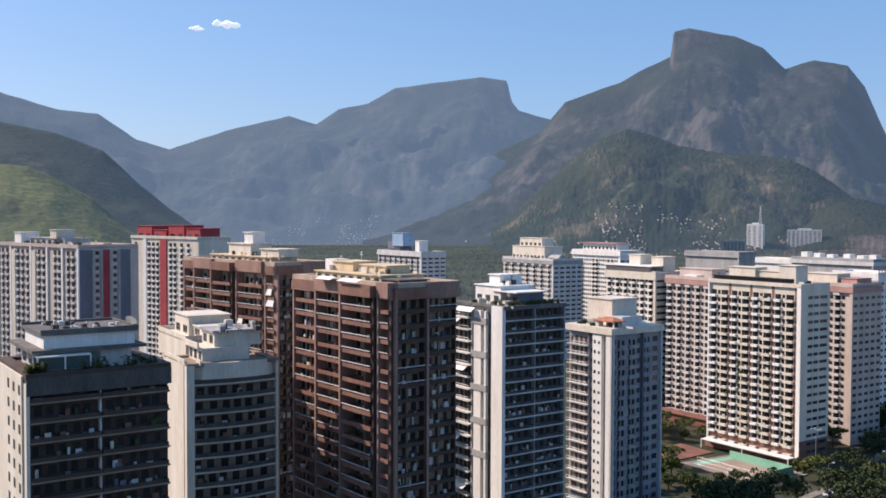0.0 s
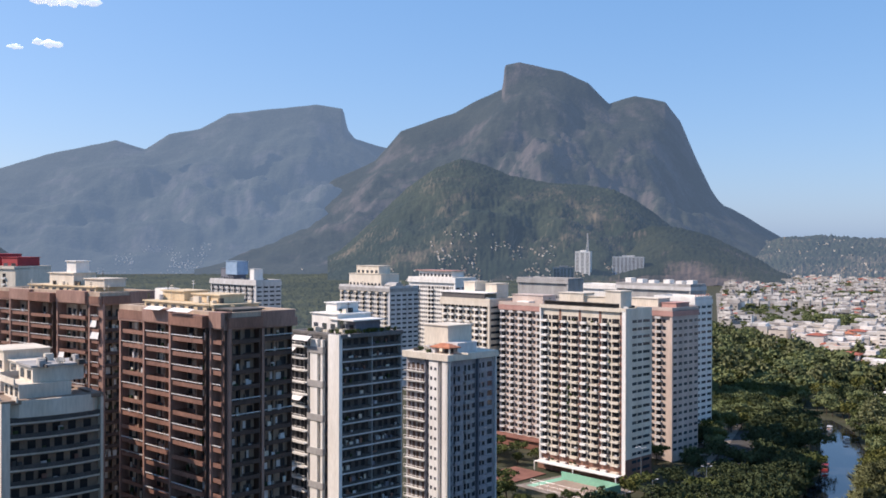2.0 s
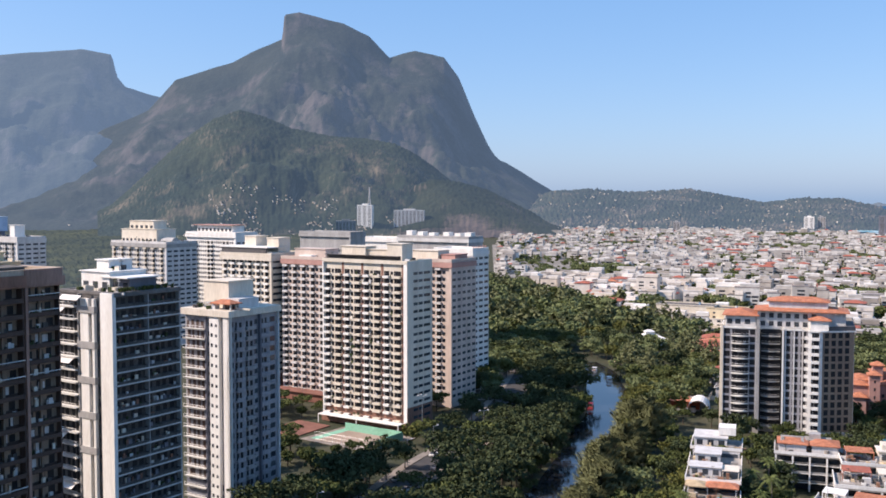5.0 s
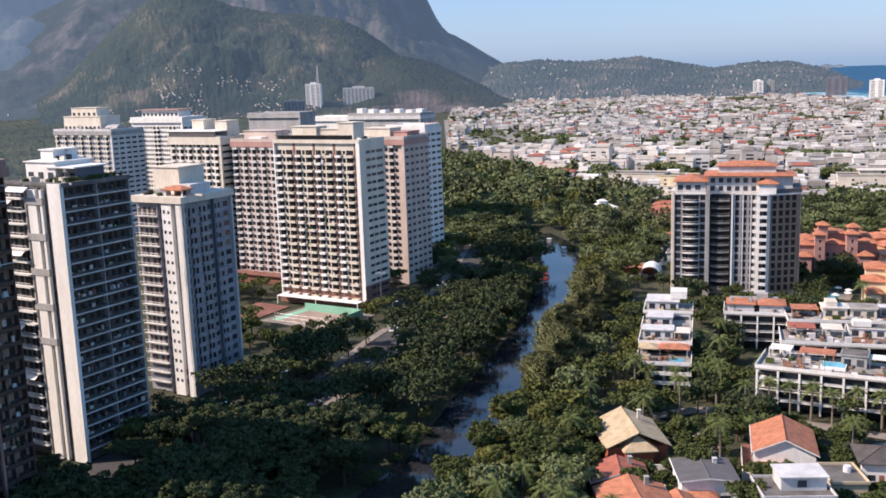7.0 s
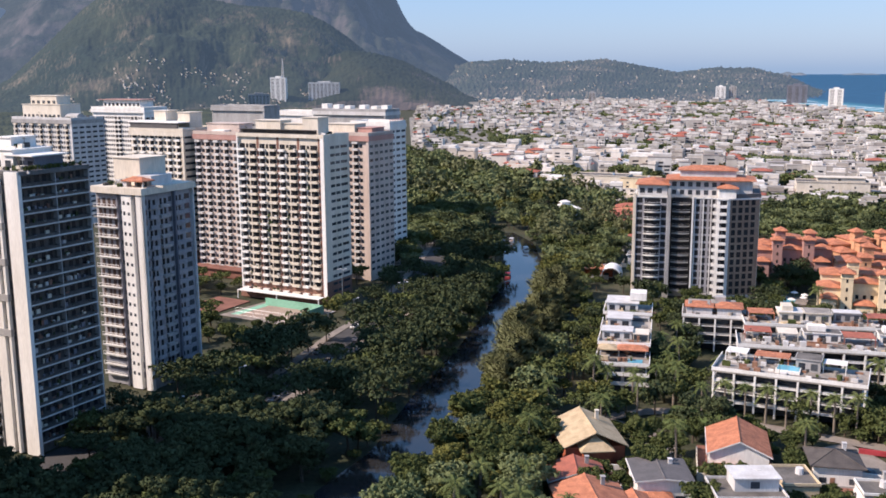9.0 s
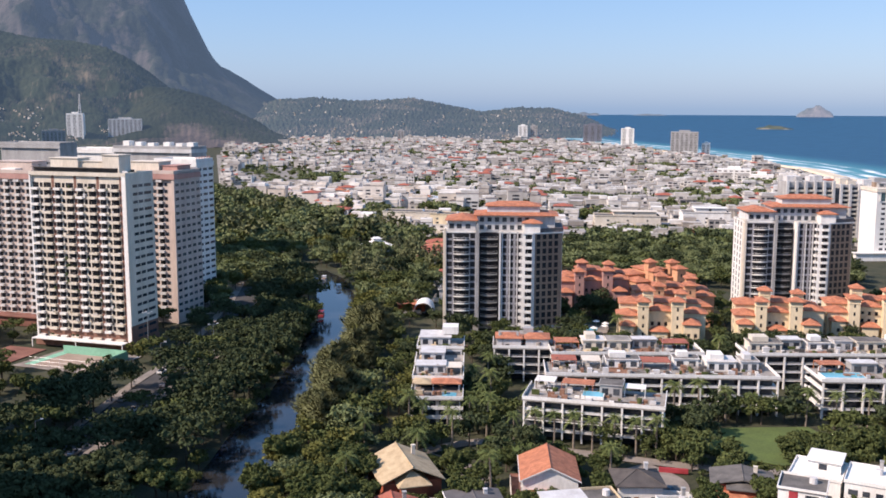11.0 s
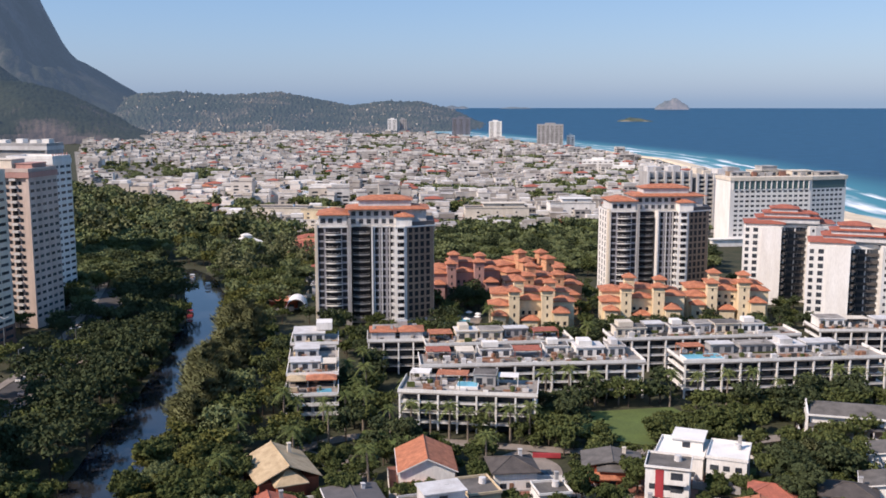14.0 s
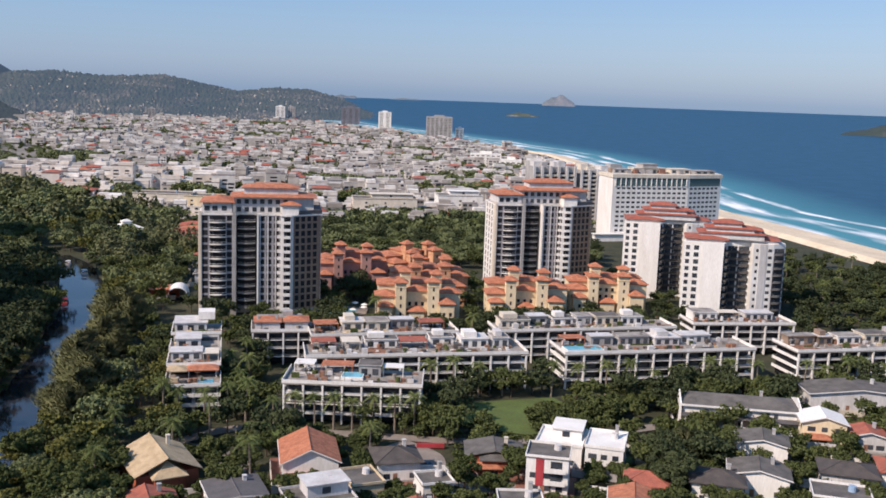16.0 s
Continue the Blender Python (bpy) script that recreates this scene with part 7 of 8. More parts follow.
solid("town_roofs", roofs, CITY_ROOF, "grey flat roofs of the dense low town", "town", "stuff")
solid("town_tile_roofs", tiles, TILE2, "scattered red tiled roofs of the town", "town", "stuff")
solid("town_windows", panes, PANE, "dark window openings of the dense low town", "town", "stuff")


def far_block(az, D, w, d, top, mat, label, strips=4, z0=0.0, rz=None):
    a = radians(az)
    t = thing("apartment_building", pose(-math.sin(a) * D, math.cos(a) * D, z0, 0, 0, (az + 0) if rz is None else rz), label, "apartment building", "distant apartment buildings")
    part("wall", Shape().box(-w / 2, 0, -9 if z0 else -0.4, w / 2, d, top), mat, t)
    n = max(2, int(top / 3.2))
    facade(t, (-w / 2, 0), (w / 2, 0), 2, 3.2, n - 1, [("win", w * (i + 0.2) / strips, w * (i + 0.75) / strips, dict(h=1.3, pane=DARK)) for i in range(strips)], True)
    roof_box(t, -w * 0.2, d * 0.3, w * 0.2, d * 0.8, top, top + 3, mat, "lift_house", cap=False)
    return t


far_block(-17.95, 2750, 26, 18, 43, WHITE, "white apartment tower at the far end of town", 2)
far_block(-18.6, 2760, 20, 18, 42, GREY, "grey apartment tower at the far end of town", 3)
far_block(-22.0, 2550, 48, 20, 50, SLATE, "dark paired apartment tower near the sea", 3)
far_block(-24.0, 2300, 30, 20, 45, WHITE, "slim white apartment tower near the sea", 2)
far_block(-27.2, 1940, 52, 24, 46, GREY, "broad grey-brown apartment tower near the beach", 6)
far_block(-28.4, 1960, 16, 16, 24, WHITE, "white building beside the brown tower", 2)
far_block(-10.8, 2650, 18, 14, 30, GREY, "small grey tower below the headland", 2)
far_block(-30.0, 1250, 40, 16, 16, WHITE, "white terraced building near the beach", 6)
far_block(-31.5, 1180, 26, 14, 14, WHITE, "white apartment building near the beach", 4)
far_block(-33.0, 1000, 30, 14, 15, WHITE2, "pale apartment building near the beach", 5)
far_block(7.4, 2285, 36, 16, 56, WHITE, "white apartment building on the lower slope of the hill", 3, z0=20, rz=-8)
far_block(4.78, 2285, 72, 16, 43, WHITE2, "wide white apartment building on the lower slope of the hill", 8, z0=21, rz=-2)
far_block(8.5, 2200, 46, 16, 41, GREY, "low grey building at the foot of the hill", 6)


# ---- trees ----
SOFT = {}


def id_of(v):
    """A key for a set of leaves, by its first corners."""
    w = np.asarray(v).reshape(-1, 3)
    return (len(w), float(w[0, 0]), float(w[5, 1]))


def leaves(lobes, n, size, seed, flat=0.55, droop=0.0):
    """Small bent leaf clumps over a set of lobes (x, y, z, rx, rz): verts and quads."""
    g = np.random.default_rng(seed)
    lob = np.array(lobes)
    area = lob[:, 3] ** 2
    pick = g.choice(len(lob), n, p=area / area.sum())
    d = g.normal(size=(n, 3))
    d[:, 2] = np.abs(d[:, 2]) * np.where(g.random(n) < 0.78, 1, -1)
    d /= np.linalg.norm(d, axis=1)[:, None]
    rad = 0.72 + 0.36 * g.random(n)
    c = lob[pick, :3] + d * np.stack([lob[pick, 3], lob[pick, 3], lob[pick, 4]], 1) * rad[:, None]
    nrm = d + flat * g.normal(size=(n, 3))
    nrm /= np.linalg.norm(nrm, axis=1)[:, None]
    up = g.normal(size=(n, 3))
    a = np.cross(nrm, up)
    a /= np.linalg.norm(a, axis=1)[:, None]
    b = np.cross(nrm, a)
    s = size * (0.6 + 0.8 * g.random(n))[:, None]
    bend = nrm * s * 0.25
    v = np.stack([c - a * s - bend, c + a * s * 0.7 - b * s * 0.8 - bend, c + b * s * 1.1], 1)
    v[..., 2] -= droop * g.random((n, 1))
    soft = d * 0.9 + nrm * 0.55
    soft /= np.linalg.norm(soft, axis=1)[:, None]
    SOFT[id_of(v)] = np.repeat(soft, 3, axis=0)
    return v.reshape(-1, 3), np.arange(3 * n).reshape(-1, 3)


def tufts(lobes, seed):
    """Breaks each lobe of a crown into smaller tufts over its upper side."""
    g = random.Random(seed + 3)
    out = []
    for x, y, z, rx, rz in lobes:
        out.append((x, y, z, rx * 0.72, rz * 0.72))
        for i in range(7):
            a, e = i * 2.4 + g.random(), g.uniform(-0.15, 1.2)
            k = g.uniform(0.62, 0.95)
            out.append((x + k * rx * math.cos(a) * math.cos(e), y + k * rx * math.sin(a) * math.cos(e), z + k * rz * math.sin(e), rx * g.uniform(0.24, 0.42), rz * g.uniform(0.24, 0.4)))
    return out


def plumes(h, r, n, seed):
    """Feathery upswept needle sprays round a tall stem."""
    g = np.random.default_rng(seed)
    u = g.random(n) ** 0.8
    ang = g.random(n) * 6.283
    rad = r * (0.3 + 0.95 * np.sin(math.pi * (0.12 + 0.83 * u)) * (1.1 - 0.5 * u)) * np.sqrt(g.random(n)) * (0.75 + 0.4 * np.sin(ang * 3 + u * 17 + seed))
    c = np.stack([rad * np.cos(ang), rad * np.sin(ang), h * (0.12 + 0.82 * u) + 0.25 * rad - 0.5 * r * u * (np.sin(ang * 2 + seed) > 0.4)], 1)
    out = np.stack([np.cos(ang) * 0.8, np.sin(ang) * 0.8, 0.75 * np.ones(n)], 1) + 0.4 * g.normal(size=(n, 3))
    out /= np.linalg.norm(out, axis=1)[:, None]
    side = np.cross(out, g.normal(size=(n, 3)))
    side /= np.linalg.norm(side, axis=1)[:, None]
    ln, wd = (0.7 + 0.7 * g.random(n))[:, None], (0.07 + 0.06 * g.random(n))[:, None]
    v = np.stack([c - out * ln * 0.5 - side * wd * 1.3, c - out * ln * 0.4 + side * wd * 1.3, c + out * ln], 1)
    soft = np.stack([np.cos(ang), np.sin(ang), 0.5 + 0 * ang], 1)
    soft /= np.linalg.norm(soft, axis=1)[:, None]
    SOFT[id_of(v)] = np.repeat(soft, 3, axis=0)
    return v.reshape(-1, 3), np.arange(3 * n).reshape(-1, 3)


def lobes_for(kind, h, r, seed):
    g = random.Random(seed)
    out = []
    if kind == "spread":
        for i in range(11):
            a, q = i * 2.4, r * math.sqrt(i / 11) * 0.85
            out.append((q * math.cos(a), q * math.sin(a), h * g.uniform(0.66, 0.86) - 0.12 * q, r * g.uniform(0.3, 0.44), r * g.uniform(0.2, 0.3)))
    elif kind == "round":
        for i in range(13):
            a, q = i * 2.4, r * math.sqrt(i / 13) * 0.72
            out.append((q * math.cos(a), q * math.sin(a), h * g.uniform(0.45, 0.86) - 0.18 * q, r * g.uniform(0.32, 0.48), r * g.uniform(0.3, 0.42)))
    elif kind == "tall":
        for i in range(16):
            a, z = i * 2.4, h * (0.25 + 0.68 * i / 16)
            q = r * (1.05 - i / 16) * 0.7
            out.append((q * math.cos(a), q * math.sin(a), z, r * (1.1 - i / 17) * 0.55, r * 0.55))
    else:
        for i in range(7):
            a, q = i * 2.4, r * math.sqrt(i / 7) * 0.7
            out.append((q * math.cos(a), q * math.sin(a), h * 0.5 - 0.15 * q, r * g.uniform(0.38, 0.5), h * g.uniform(0.3, 0.42)))
    return out


def trunk_shape(kind, h, r, seed):
    g = random.Random(seed)
    s = Shape()
    top = h * {"spread": 0.5, "round": 0.42, "tall": 0.9, "shrub": 0.3}[kind]
    base = 0.022 * h + 0.06
    s.tube((0, 0, -0.4), (0.1, 0, top * 0.5), base * 1.25, base)
    s.tube((0.1, 0, top * 0.5), (0, 0.15, top), base, base * 0.6)
    for i in range(5 if kind != "shrub" else 3):
        a = i * 1.3 + g.random()
        k = g.uniform(0.5, 0.75)
        s.tube((0, 0.1, top * g.uniform(0.6, 0.98)), (r * k * math.cos(a), r * k * math.sin(a), min(h * 0.8, top + h * 0.25 * g.random())), base * 0.5, base * 0.18, 5)
    return s


def raw_mesh(name, v, f, mat):
    me = bpy.data.meshes.new(name)
    me.from_pydata(v.tolist() if hasattr(v, "tolist") else v, [], f.tolist() if hasattr(f, "tolist") else f)
    me.materials.append(mat)
    if len(v) > 8 and id_of(v) in SOFT:
        me.polygons.foreach_set("use_smooth", [True] * len(me.polygons))
        me.normals_split_custom_set_from_vertices(SOFT[id_of(v)].tolist())
    return me


def palm_parts(h, seed):
    g = random.Random(seed)
    tr = Shape()
    lean = g.uniform(-0.5, 0.5)
    for i in range(4):
        z0, z1 = h * i / 4, h * (i + 1) / 4
        tr.tube((lean * (i / 4) ** 2, 0, z0 - (0.3 if i == 0 else 0)), (lean * ((i + 1) / 4) ** 2, 0, z1), 0.24 - 0.025 * i, 0.22 - 0.025 * i, 7)
    cr = Shape()
    for i in range(17):
        a = i * 2.4 + g.random() * 0.3
        up = 1.1 - 1.7 * i / 17
        length = g.uniform(2.4, 3.3)
        pts = []
        for k in range(6):
            q = k / 5
            rr = length * q * math.cos(up) * (1 - 0.1 * q)
            zz = h + length * (math.sin(up) * q - 0.62 * q * q)
            pts.append((lean + rr * math.cos(a), rr * math.sin(a), zz))
        for k in range(5):
            (xa, ya, za), (xb, yb, zb) = pts[k], pts[k + 1]
            for sgn in (1, -1):
                for e in (0.0, 0.5):
                    x0, y0, z0 = xa + (xb - xa) * e, ya + (yb - ya) * e, za + (zb - za) * e
                    wl_ = 0.75 * (1 - 0.13 * k)
                    ox, oy = -math.sin(a) * sgn * wl_, math.cos(a) * sgn * wl_
                    cr.add([(x0, y0, z0), (x0 + (xb - xa) * 0.42, y0 + (yb - ya) * 0.42, z0 + (zb - za) * 0.42), (x0 + ox + (xb - xa) * 0.7, y0 + oy + (yb - ya) * 0.7, z0 - 0.42)], [(0, 1, 2)])
    return tr, cr


KINDS = {}
for name, kind, h, r, n, size, mat, label in (
        ("broad", "spread", 10.5, 6.4, 7600, 0.26, LEAF_D, "wide-spreading dark green tree"),
        ("almond", "spread", 8.0, 5.2, 6400, 0.25, LEAF, "wide-spreading green tree with flat tiers"),
        ("mango", "round", 9.5, 5.0, 6400, 0.26, LEAF_D, "dense dark green rounded tree"),
        ("fig", "round", 8.0, 4.4, 5600, 0.24, LEAF, "dense green rounded tree"),
        ("olive", "round", 7.5, 4.2, 5600, 0.24, LEAF_Y, "sunlit yellow-green tree"),
        ("casuarina", "tall", 13, 5.6, 7500, 0.3, LEAF_C, "tall feathery grey-green tree"),
        ("grove", "round", 9.0, 5.2, 5200, 0.27, LEAF_F, "rounded mid-green woodland tree"),
        ("bush", "shrub", 3.2, 2.4, 1500, 0.2, LEAF, "low green shrub"),
        ("garden", "round", 5.5, 3.0, 3200, 0.21, LEAF, "small green garden tree")):
    KINDS[name] = []
    for q in range(2):
        seed = sum(map(ord, name)) + q * 31
        lob = lobes_for(kind, h, r, seed)
        v, f = plumes(h, r, n, seed) if name == "casuarina" else leaves(tufts(lob, seed), n, size, seed)
        crown = raw_mesh("crown", v, f, mat)
        trunk = trunk_shape(kind, h, r, seed).mesh("trunk", BARK)
        v2, f2 = leaves(tufts(lob, seed), 900 if kind != "shrub" else 200, size * 1.6, seed + 5)
        KINDS[name].append((crown, trunk, v2, f2, mat, label, h, r))
palm_meshes = []
for q in range(3):
    a, b = palm_parts(8.5 + q, 60 + q)
    palm_meshes.append((a.mesh("trunk", PALM_BARK), b.mesh("fronds", PALM)))

trng = random.Random(77)
plants = []


def inside(poly, x, y):
    c = False
    for (x0, y0), (x1, y1) in zip(poly, poly[1:] + poly[:1]):
        if (y0 > y) != (y1 > y) and x < (x1 - x0) * (y - y0) / (y1 - y0) + x0:
            c = not c
    return c


river_np = np.array([tuple(p) for p in RIVER_PTS])
street_np = np.array([tuple(p) for p in STREET_PTS])
lane_np = np.array([tuple(p) for p in LANE_PTS])
FOOT = []
for ob in list(scene.collection.objects):
    if ob.type == "MESH" and ob.parent and ob.name.split(".")[0] in ("wall", "wing", "podium", "lower_wing", "bay", "side_wall"):
        top = ob.parent
        m = top.matrix_basis @ ob.matrix_basis if not top.parent else top.parent.matrix_basis @ top.matrix_basis @ ob.matrix_basis
        xs = [c[0] for c in ob.bound_box]
        ys = [c[1] for c in ob.bound_box]
        FOOT.append((m.inverted(), min(xs), max(xs), min(ys), max(ys)))
FOOT_C = np.array([m.inverted() @ Vector(((a + b) / 2, (c + d) / 2, 0)) for m, a, b, c, d in FOOT])[:, :2]
FOOT_R = np.array([math.hypot(b - a, d - c) / 2 for m, a, b, c, d in FOOT])


def free(x, y, gap, river_gap=10.5, road_gap=6.0):
    if np.hypot(river_np[:, 0] - x, river_np[:, 1] - y).min() < river_gap:
        return False
    if np.hypot(street_np[:, 0] - x, street_np[:, 1] - y).min() < road_gap or np.hypot(lane_np[:, 0] - x, lane_np[:, 1] - y).min() < 4.5:
        return False
    near = np.nonzero(np.hypot(FOOT_C[:, 0] - x, FOOT_C[:, 1] - y) < FOOT_R + gap)[0]
    for i in near:
        m, a, b, c, d = FOOT[i]
        p = m @ Vector((x, y, 0))
        if a - gap < p.x < b + gap and c - gap < p.y < d + gap:
            return False
    return True


def scatter(poly, spacing, kinds, gap=2.0, river_gap=10.5, road_gap=6.5, density=1.0, scale=(0.8, 1.2), skip=()):
    xs, ys = [p[0] for p in poly], [p[1] for p in poly]
    y = min(ys)
    while y < max(ys):
        x = min(xs)
        while x < max(xs):
            px, py = x + trng.uniform(-0.42, 0.42) * spacing, y + trng.uniform(-0.42, 0.42) * spacing
            x += spacing
            if trng.random() > density or not inside(poly, px, py) or not free(px, py, gap, river_gap, road_gap):
                continue
            if any(inside(q, px, py) for q in skip):
                continue
            kind = trng.choice(kinds)
            if any(inside(q, px, py) for q in FRONTS):
                if trng.random() < 0.6:
                    continue
                kind = "bush"
            plants.append((px, py, kind, trng.uniform(*scale), trng.uniform(0, 360)))
        y += spacing


OPEN = [(-62, 326), (-38, 308), (-16, 326), (-40, 345), (-66, 345)]
PINES = [(20, 256), (31, 254), (54, 318), (66, 366), (54, 374), (38, 330)]
FRONTS = [[(68, 240), (112, 216), (110, 209), (64, 232)], [(160, 237), (236, 217), (234, 207), (158, 228)], [(44, 252), (68, 247), (66, 241), (42, 246)], [(236, 212), (300, 195), (298, 187), (234, 203)]]
COURTS = [(-92, 360), (-70, 346), (-42, 328), (-22, 352), (-54, 374), (-76, 384)]
LAWNS = [(122, 219), (136, 206), (160, 206), (160, 231), (134, 236)]
YARD = [(-80, 204), (-72, 204), (-60, 232), (-66, 240)]
# canal's near bank, with the avenue's trees
scatter([(-62, 120), (-30, 150), (-14, 190), (4, 245), (20, 300), (36, 362), (46, 430), (46, 490), (30, 500), (12, 440), (-14, 372), (-24, 325), (-46, 285), (-58, 250), (-70, 190)], 8.0, ["broad", "mango", "broad", "mango", "broad", "almond"], 2.5, 10.2, 5.5, 0.9, (0.75, 1.4), skip=[COURTS, YARD, OPEN])
scatter([(-100, 130), (-60, 125), (-40, 180), (-22, 235), (-40, 252), (-62, 250), (-74, 205), (-92, 190)], 9.0, ["broad", "mango", "broad"], 2.0, 10, 5.5, 0.75, (0.9, 1.4), skip=[OPEN])
scatter([(-62, 120), (-30, 150), (-14, 190), (4, 245), (20, 300), (36, 362), (46, 430), (42, 430), (28, 362), (12, 300), (-5, 245), (-22, 190), (-40, 150)], 4.0, ["bush", "bush", "garden"], 1.5, 9.4, 6.0)
scatter([(-105, 130), (-70, 120), (-60, 190), (-46, 262), (-40, 300), (-70, 330), (-60, 285), (-80, 230)], 8.5, ["mango", "fig", "broad", "garden"], 2.5, 10, 6.5, 0.7, skip=[YARD, OPEN])
scatter([(-110, 330), (-80, 300), (-30, 320), (-20, 350), (-60, 400), (-110, 420)], 8.0, ["fig", "almond", "olive", "garden"], 2.5, 10, 6.5, 0.7, skip=[COURTS, OPEN])
scatter([(-44, 268), (-26, 262), (-14, 318), (-22, 326), (-34, 300)], 6.5, ["garden", "almond"], 2, 10, 6.5, 0.5, (0.5, 0.8))
scatter([(-74, 322), (-50, 306), (-34, 318), (-44, 326), (-70, 338)], 7.0, ["almond", "garden"], 2, 10, 6.5, 0.6, (0.6, 0.9))
scatter([(-30, 400), (0, 395), (40, 500), (46, 560), (30, 640), (-30, 660), (-30, 520)], 7.4, ["grove", "grove", "almond", "olive", "mango"], 2.5, 10, 6.5, 0.9)
scatter([(-300, 250), (-140, 80), (-100, 150), (-125, 240), (-240, 330)], 11.0, ["fig", "mango", "garden"], 3.0, 12, 6, 0.5)
scatter([(-125, 120), (-80, 120), (-64, 185), (-50, 245), (-64, 262), (-84, 206), (-118, 200)], 9.5, ["mango", "broad", "fig"], 2.0, 10, 6.5, 0.4, (0.7, 1.1), skip=[YARD])
# far bank woods
scatter([(-20, 130), (10, 150), (36, 160), (28, 190), (33, 224), (46, 236), (46, 300), (60, 330), (72, 372), (82, 392), (96, 425), (98, 470), (66, 480), (60, 430), (50, 368), (34, 306), (16, 247), (0, 195)], 7.2, ["fig", "olive", "grove", "almond", "olive", "grove", "fig"], 2.0, 10.0, 6, 0.95, (0.65, 1.3), skip=[PINES])
scatter([(6, 190), (22, 245), (40, 305), (56, 366), (66, 430), (62, 432), (50, 368), (33, 306), (15, 248), (-3, 194)], 3.6, ["bush", "bush", "olive"], 1.5, 9.4, 6, 0.8, (0.7, 1.1))
scatter(PINES, 6.4, ["casuarina", "casuarina", "casuarina", "fig"], 2.0, 10.0, 6, 0.85, (0.6, 1.15))
scatter([(46, 236), (60, 250), (66, 300), (72, 345), (60, 330), (48, 300)], 6.5, ["fig", "mango", "garden", "olive"], 1.5, 10.5, 5, 0.9)
plants.append((159, 172, "casuarina", 0.85, 40.0))
plants.append((152, 168, "casuarina", 0.6, 140.0))
scatter([(66, 480), (100, 440), (120, 470), (118, 540), (150, 600), (128, 700), (100, 800), (60, 900), (0, 1040), (-70, 1000), (-40, 760), (-20, 690), (52, 560)], 8.6, ["grove", "grove", "olive", "mango", "fig", "grove", "casuarina"], 3.0, 10, 6.5, 0.88, (0.5, 1.5))
# gardens of the estate
scatter([(46, 226), (80, 240), (78, 262), (90, 292), (86, 296), (66, 300), (66, 250), (50, 248)], 5.6, ["mango", "fig", "garden", "bush"], 2.0, 11, 5)
scatter([(60, 222), (84, 214), (128, 204), (124, 222), (112, 218), (80, 236), (66, 234)], 5.2, ["garden", "bush", "fig", "mango"], 2.0, 11, 5, 0.85)
scatter([(110, 224), (124, 222), (136, 238), (170, 232), (170, 240), (150, 246), (112, 240)], 5.6, ["fig", "garden", "mango", "bush"], 1.8, 11, 5, 0.85)
scatter([(136, 207), (165, 204), (170, 212), (142, 214)], 2.6, ["bush", "garden"], 1.0, 11, 5, 0.95, (0.8, 1.15))
scatter([(158, 210), (240, 190), (300, 186), (300, 200), (240, 208), (170, 228)], 6.2, ["garden", "fig", "mango", "bush"], 2.0, 11, 5, 0.85)
scatter([(86, 300), (150, 286), (232, 266), (232, 300), (215, 300), (140, 318), (110, 350), (84, 360)], 6.8, ["fig", "garden", "mango"], 2.2, 11, 5, 0.7)
scatter([(84, 360), (86, 395), (130, 420), (140, 470), (180, 480), (170, 420), (180, 370), (132, 350)], 7.0, ["fig", "garden", "mango"], 2.5, 11, 5, 0.6)
scatter([(250, 420), (215, 450), (180, 500), (160, 560), (180, 640), (250, 630), (330, 600), (350, 520), (330, 440), (300, 400)], 7.4, ["grove", "grove", "fig", "mango"], 2.5, 11, 5, 0.95)
scatter([(330, 250), (290, 280), (330, 330), (400, 420), (440, 420), (440, 330), (400, 200), (330, 180)], 9.5, ["garden", "bush", "mango", "fig"], 2.5, 11, 5, 0.5)
scatter([(250, 200), (330, 180), (420, 180), (440, 240), (440, 340), (320, 330), (300, 280), (260, 250)], 9.0, ["garden", "mango", "bush", "mango"], 2.5, 11, 5, 0.5)
scatter([(130, 300), (260, 280), (300, 330), (290, 405), (180, 420), (130, 380)], 6.5, ["garden", "fig", "mango"], 1.8, 11, 5, 0.6, (0.6, 1.0), skip=[[(128, 346), (158, 346), (158, 372), (128, 372)]])
scatter([(100, 216), (124, 208), (134, 206), (124, 220), (108, 224)], 4.2, ["bush", "garden", "fig"], 1.2, 11, 5, 0.9, (0.7, 1.1))
scatter([(160, 206), (236, 186), (300, 176), (300, 196), (236, 206), (172, 226), (160, 230)], 5.0, ["garden", "mango", "fig", "bush"], 1.6, 11, 5, 0.75)
scatter([(300, 210), (340, 200), (430, 200), (446, 330), (430, 420), (380, 430), (330, 340)], 8.0, ["garden", "mango", "bush", "fig"], 2.0, 11, 5, 0.6, (0.6, 1.1))
# among the near houses
scatter([(24, 150), (110, 130), (250, 110), (260, 190), (180, 196), (120, 204), (66, 224), (26, 226)], 4.9, ["garden", "bush", "fig", "garden"], 1.2, 12, 5, 0.85, (0.6, 1.1))
scatter([(140, 160), (165, 150), (176, 168), (150, 180)], 4.6, ["mango", "fig", "garden"], 1.4, 12, 5, 0.9)
scatter([(137, 206), (162, 203), (168, 211), (143, 214)], 3.0, ["garden", "bush", "garden"], 0.8, 11, 5, 0.95, (0.9, 1.3))
scatter([(148, 176), (160, 164), (174, 176), (162, 190)], 5.0, ["fig", "mango"], 1.0, 12, 5, 0.9, (0.9, 1.3))
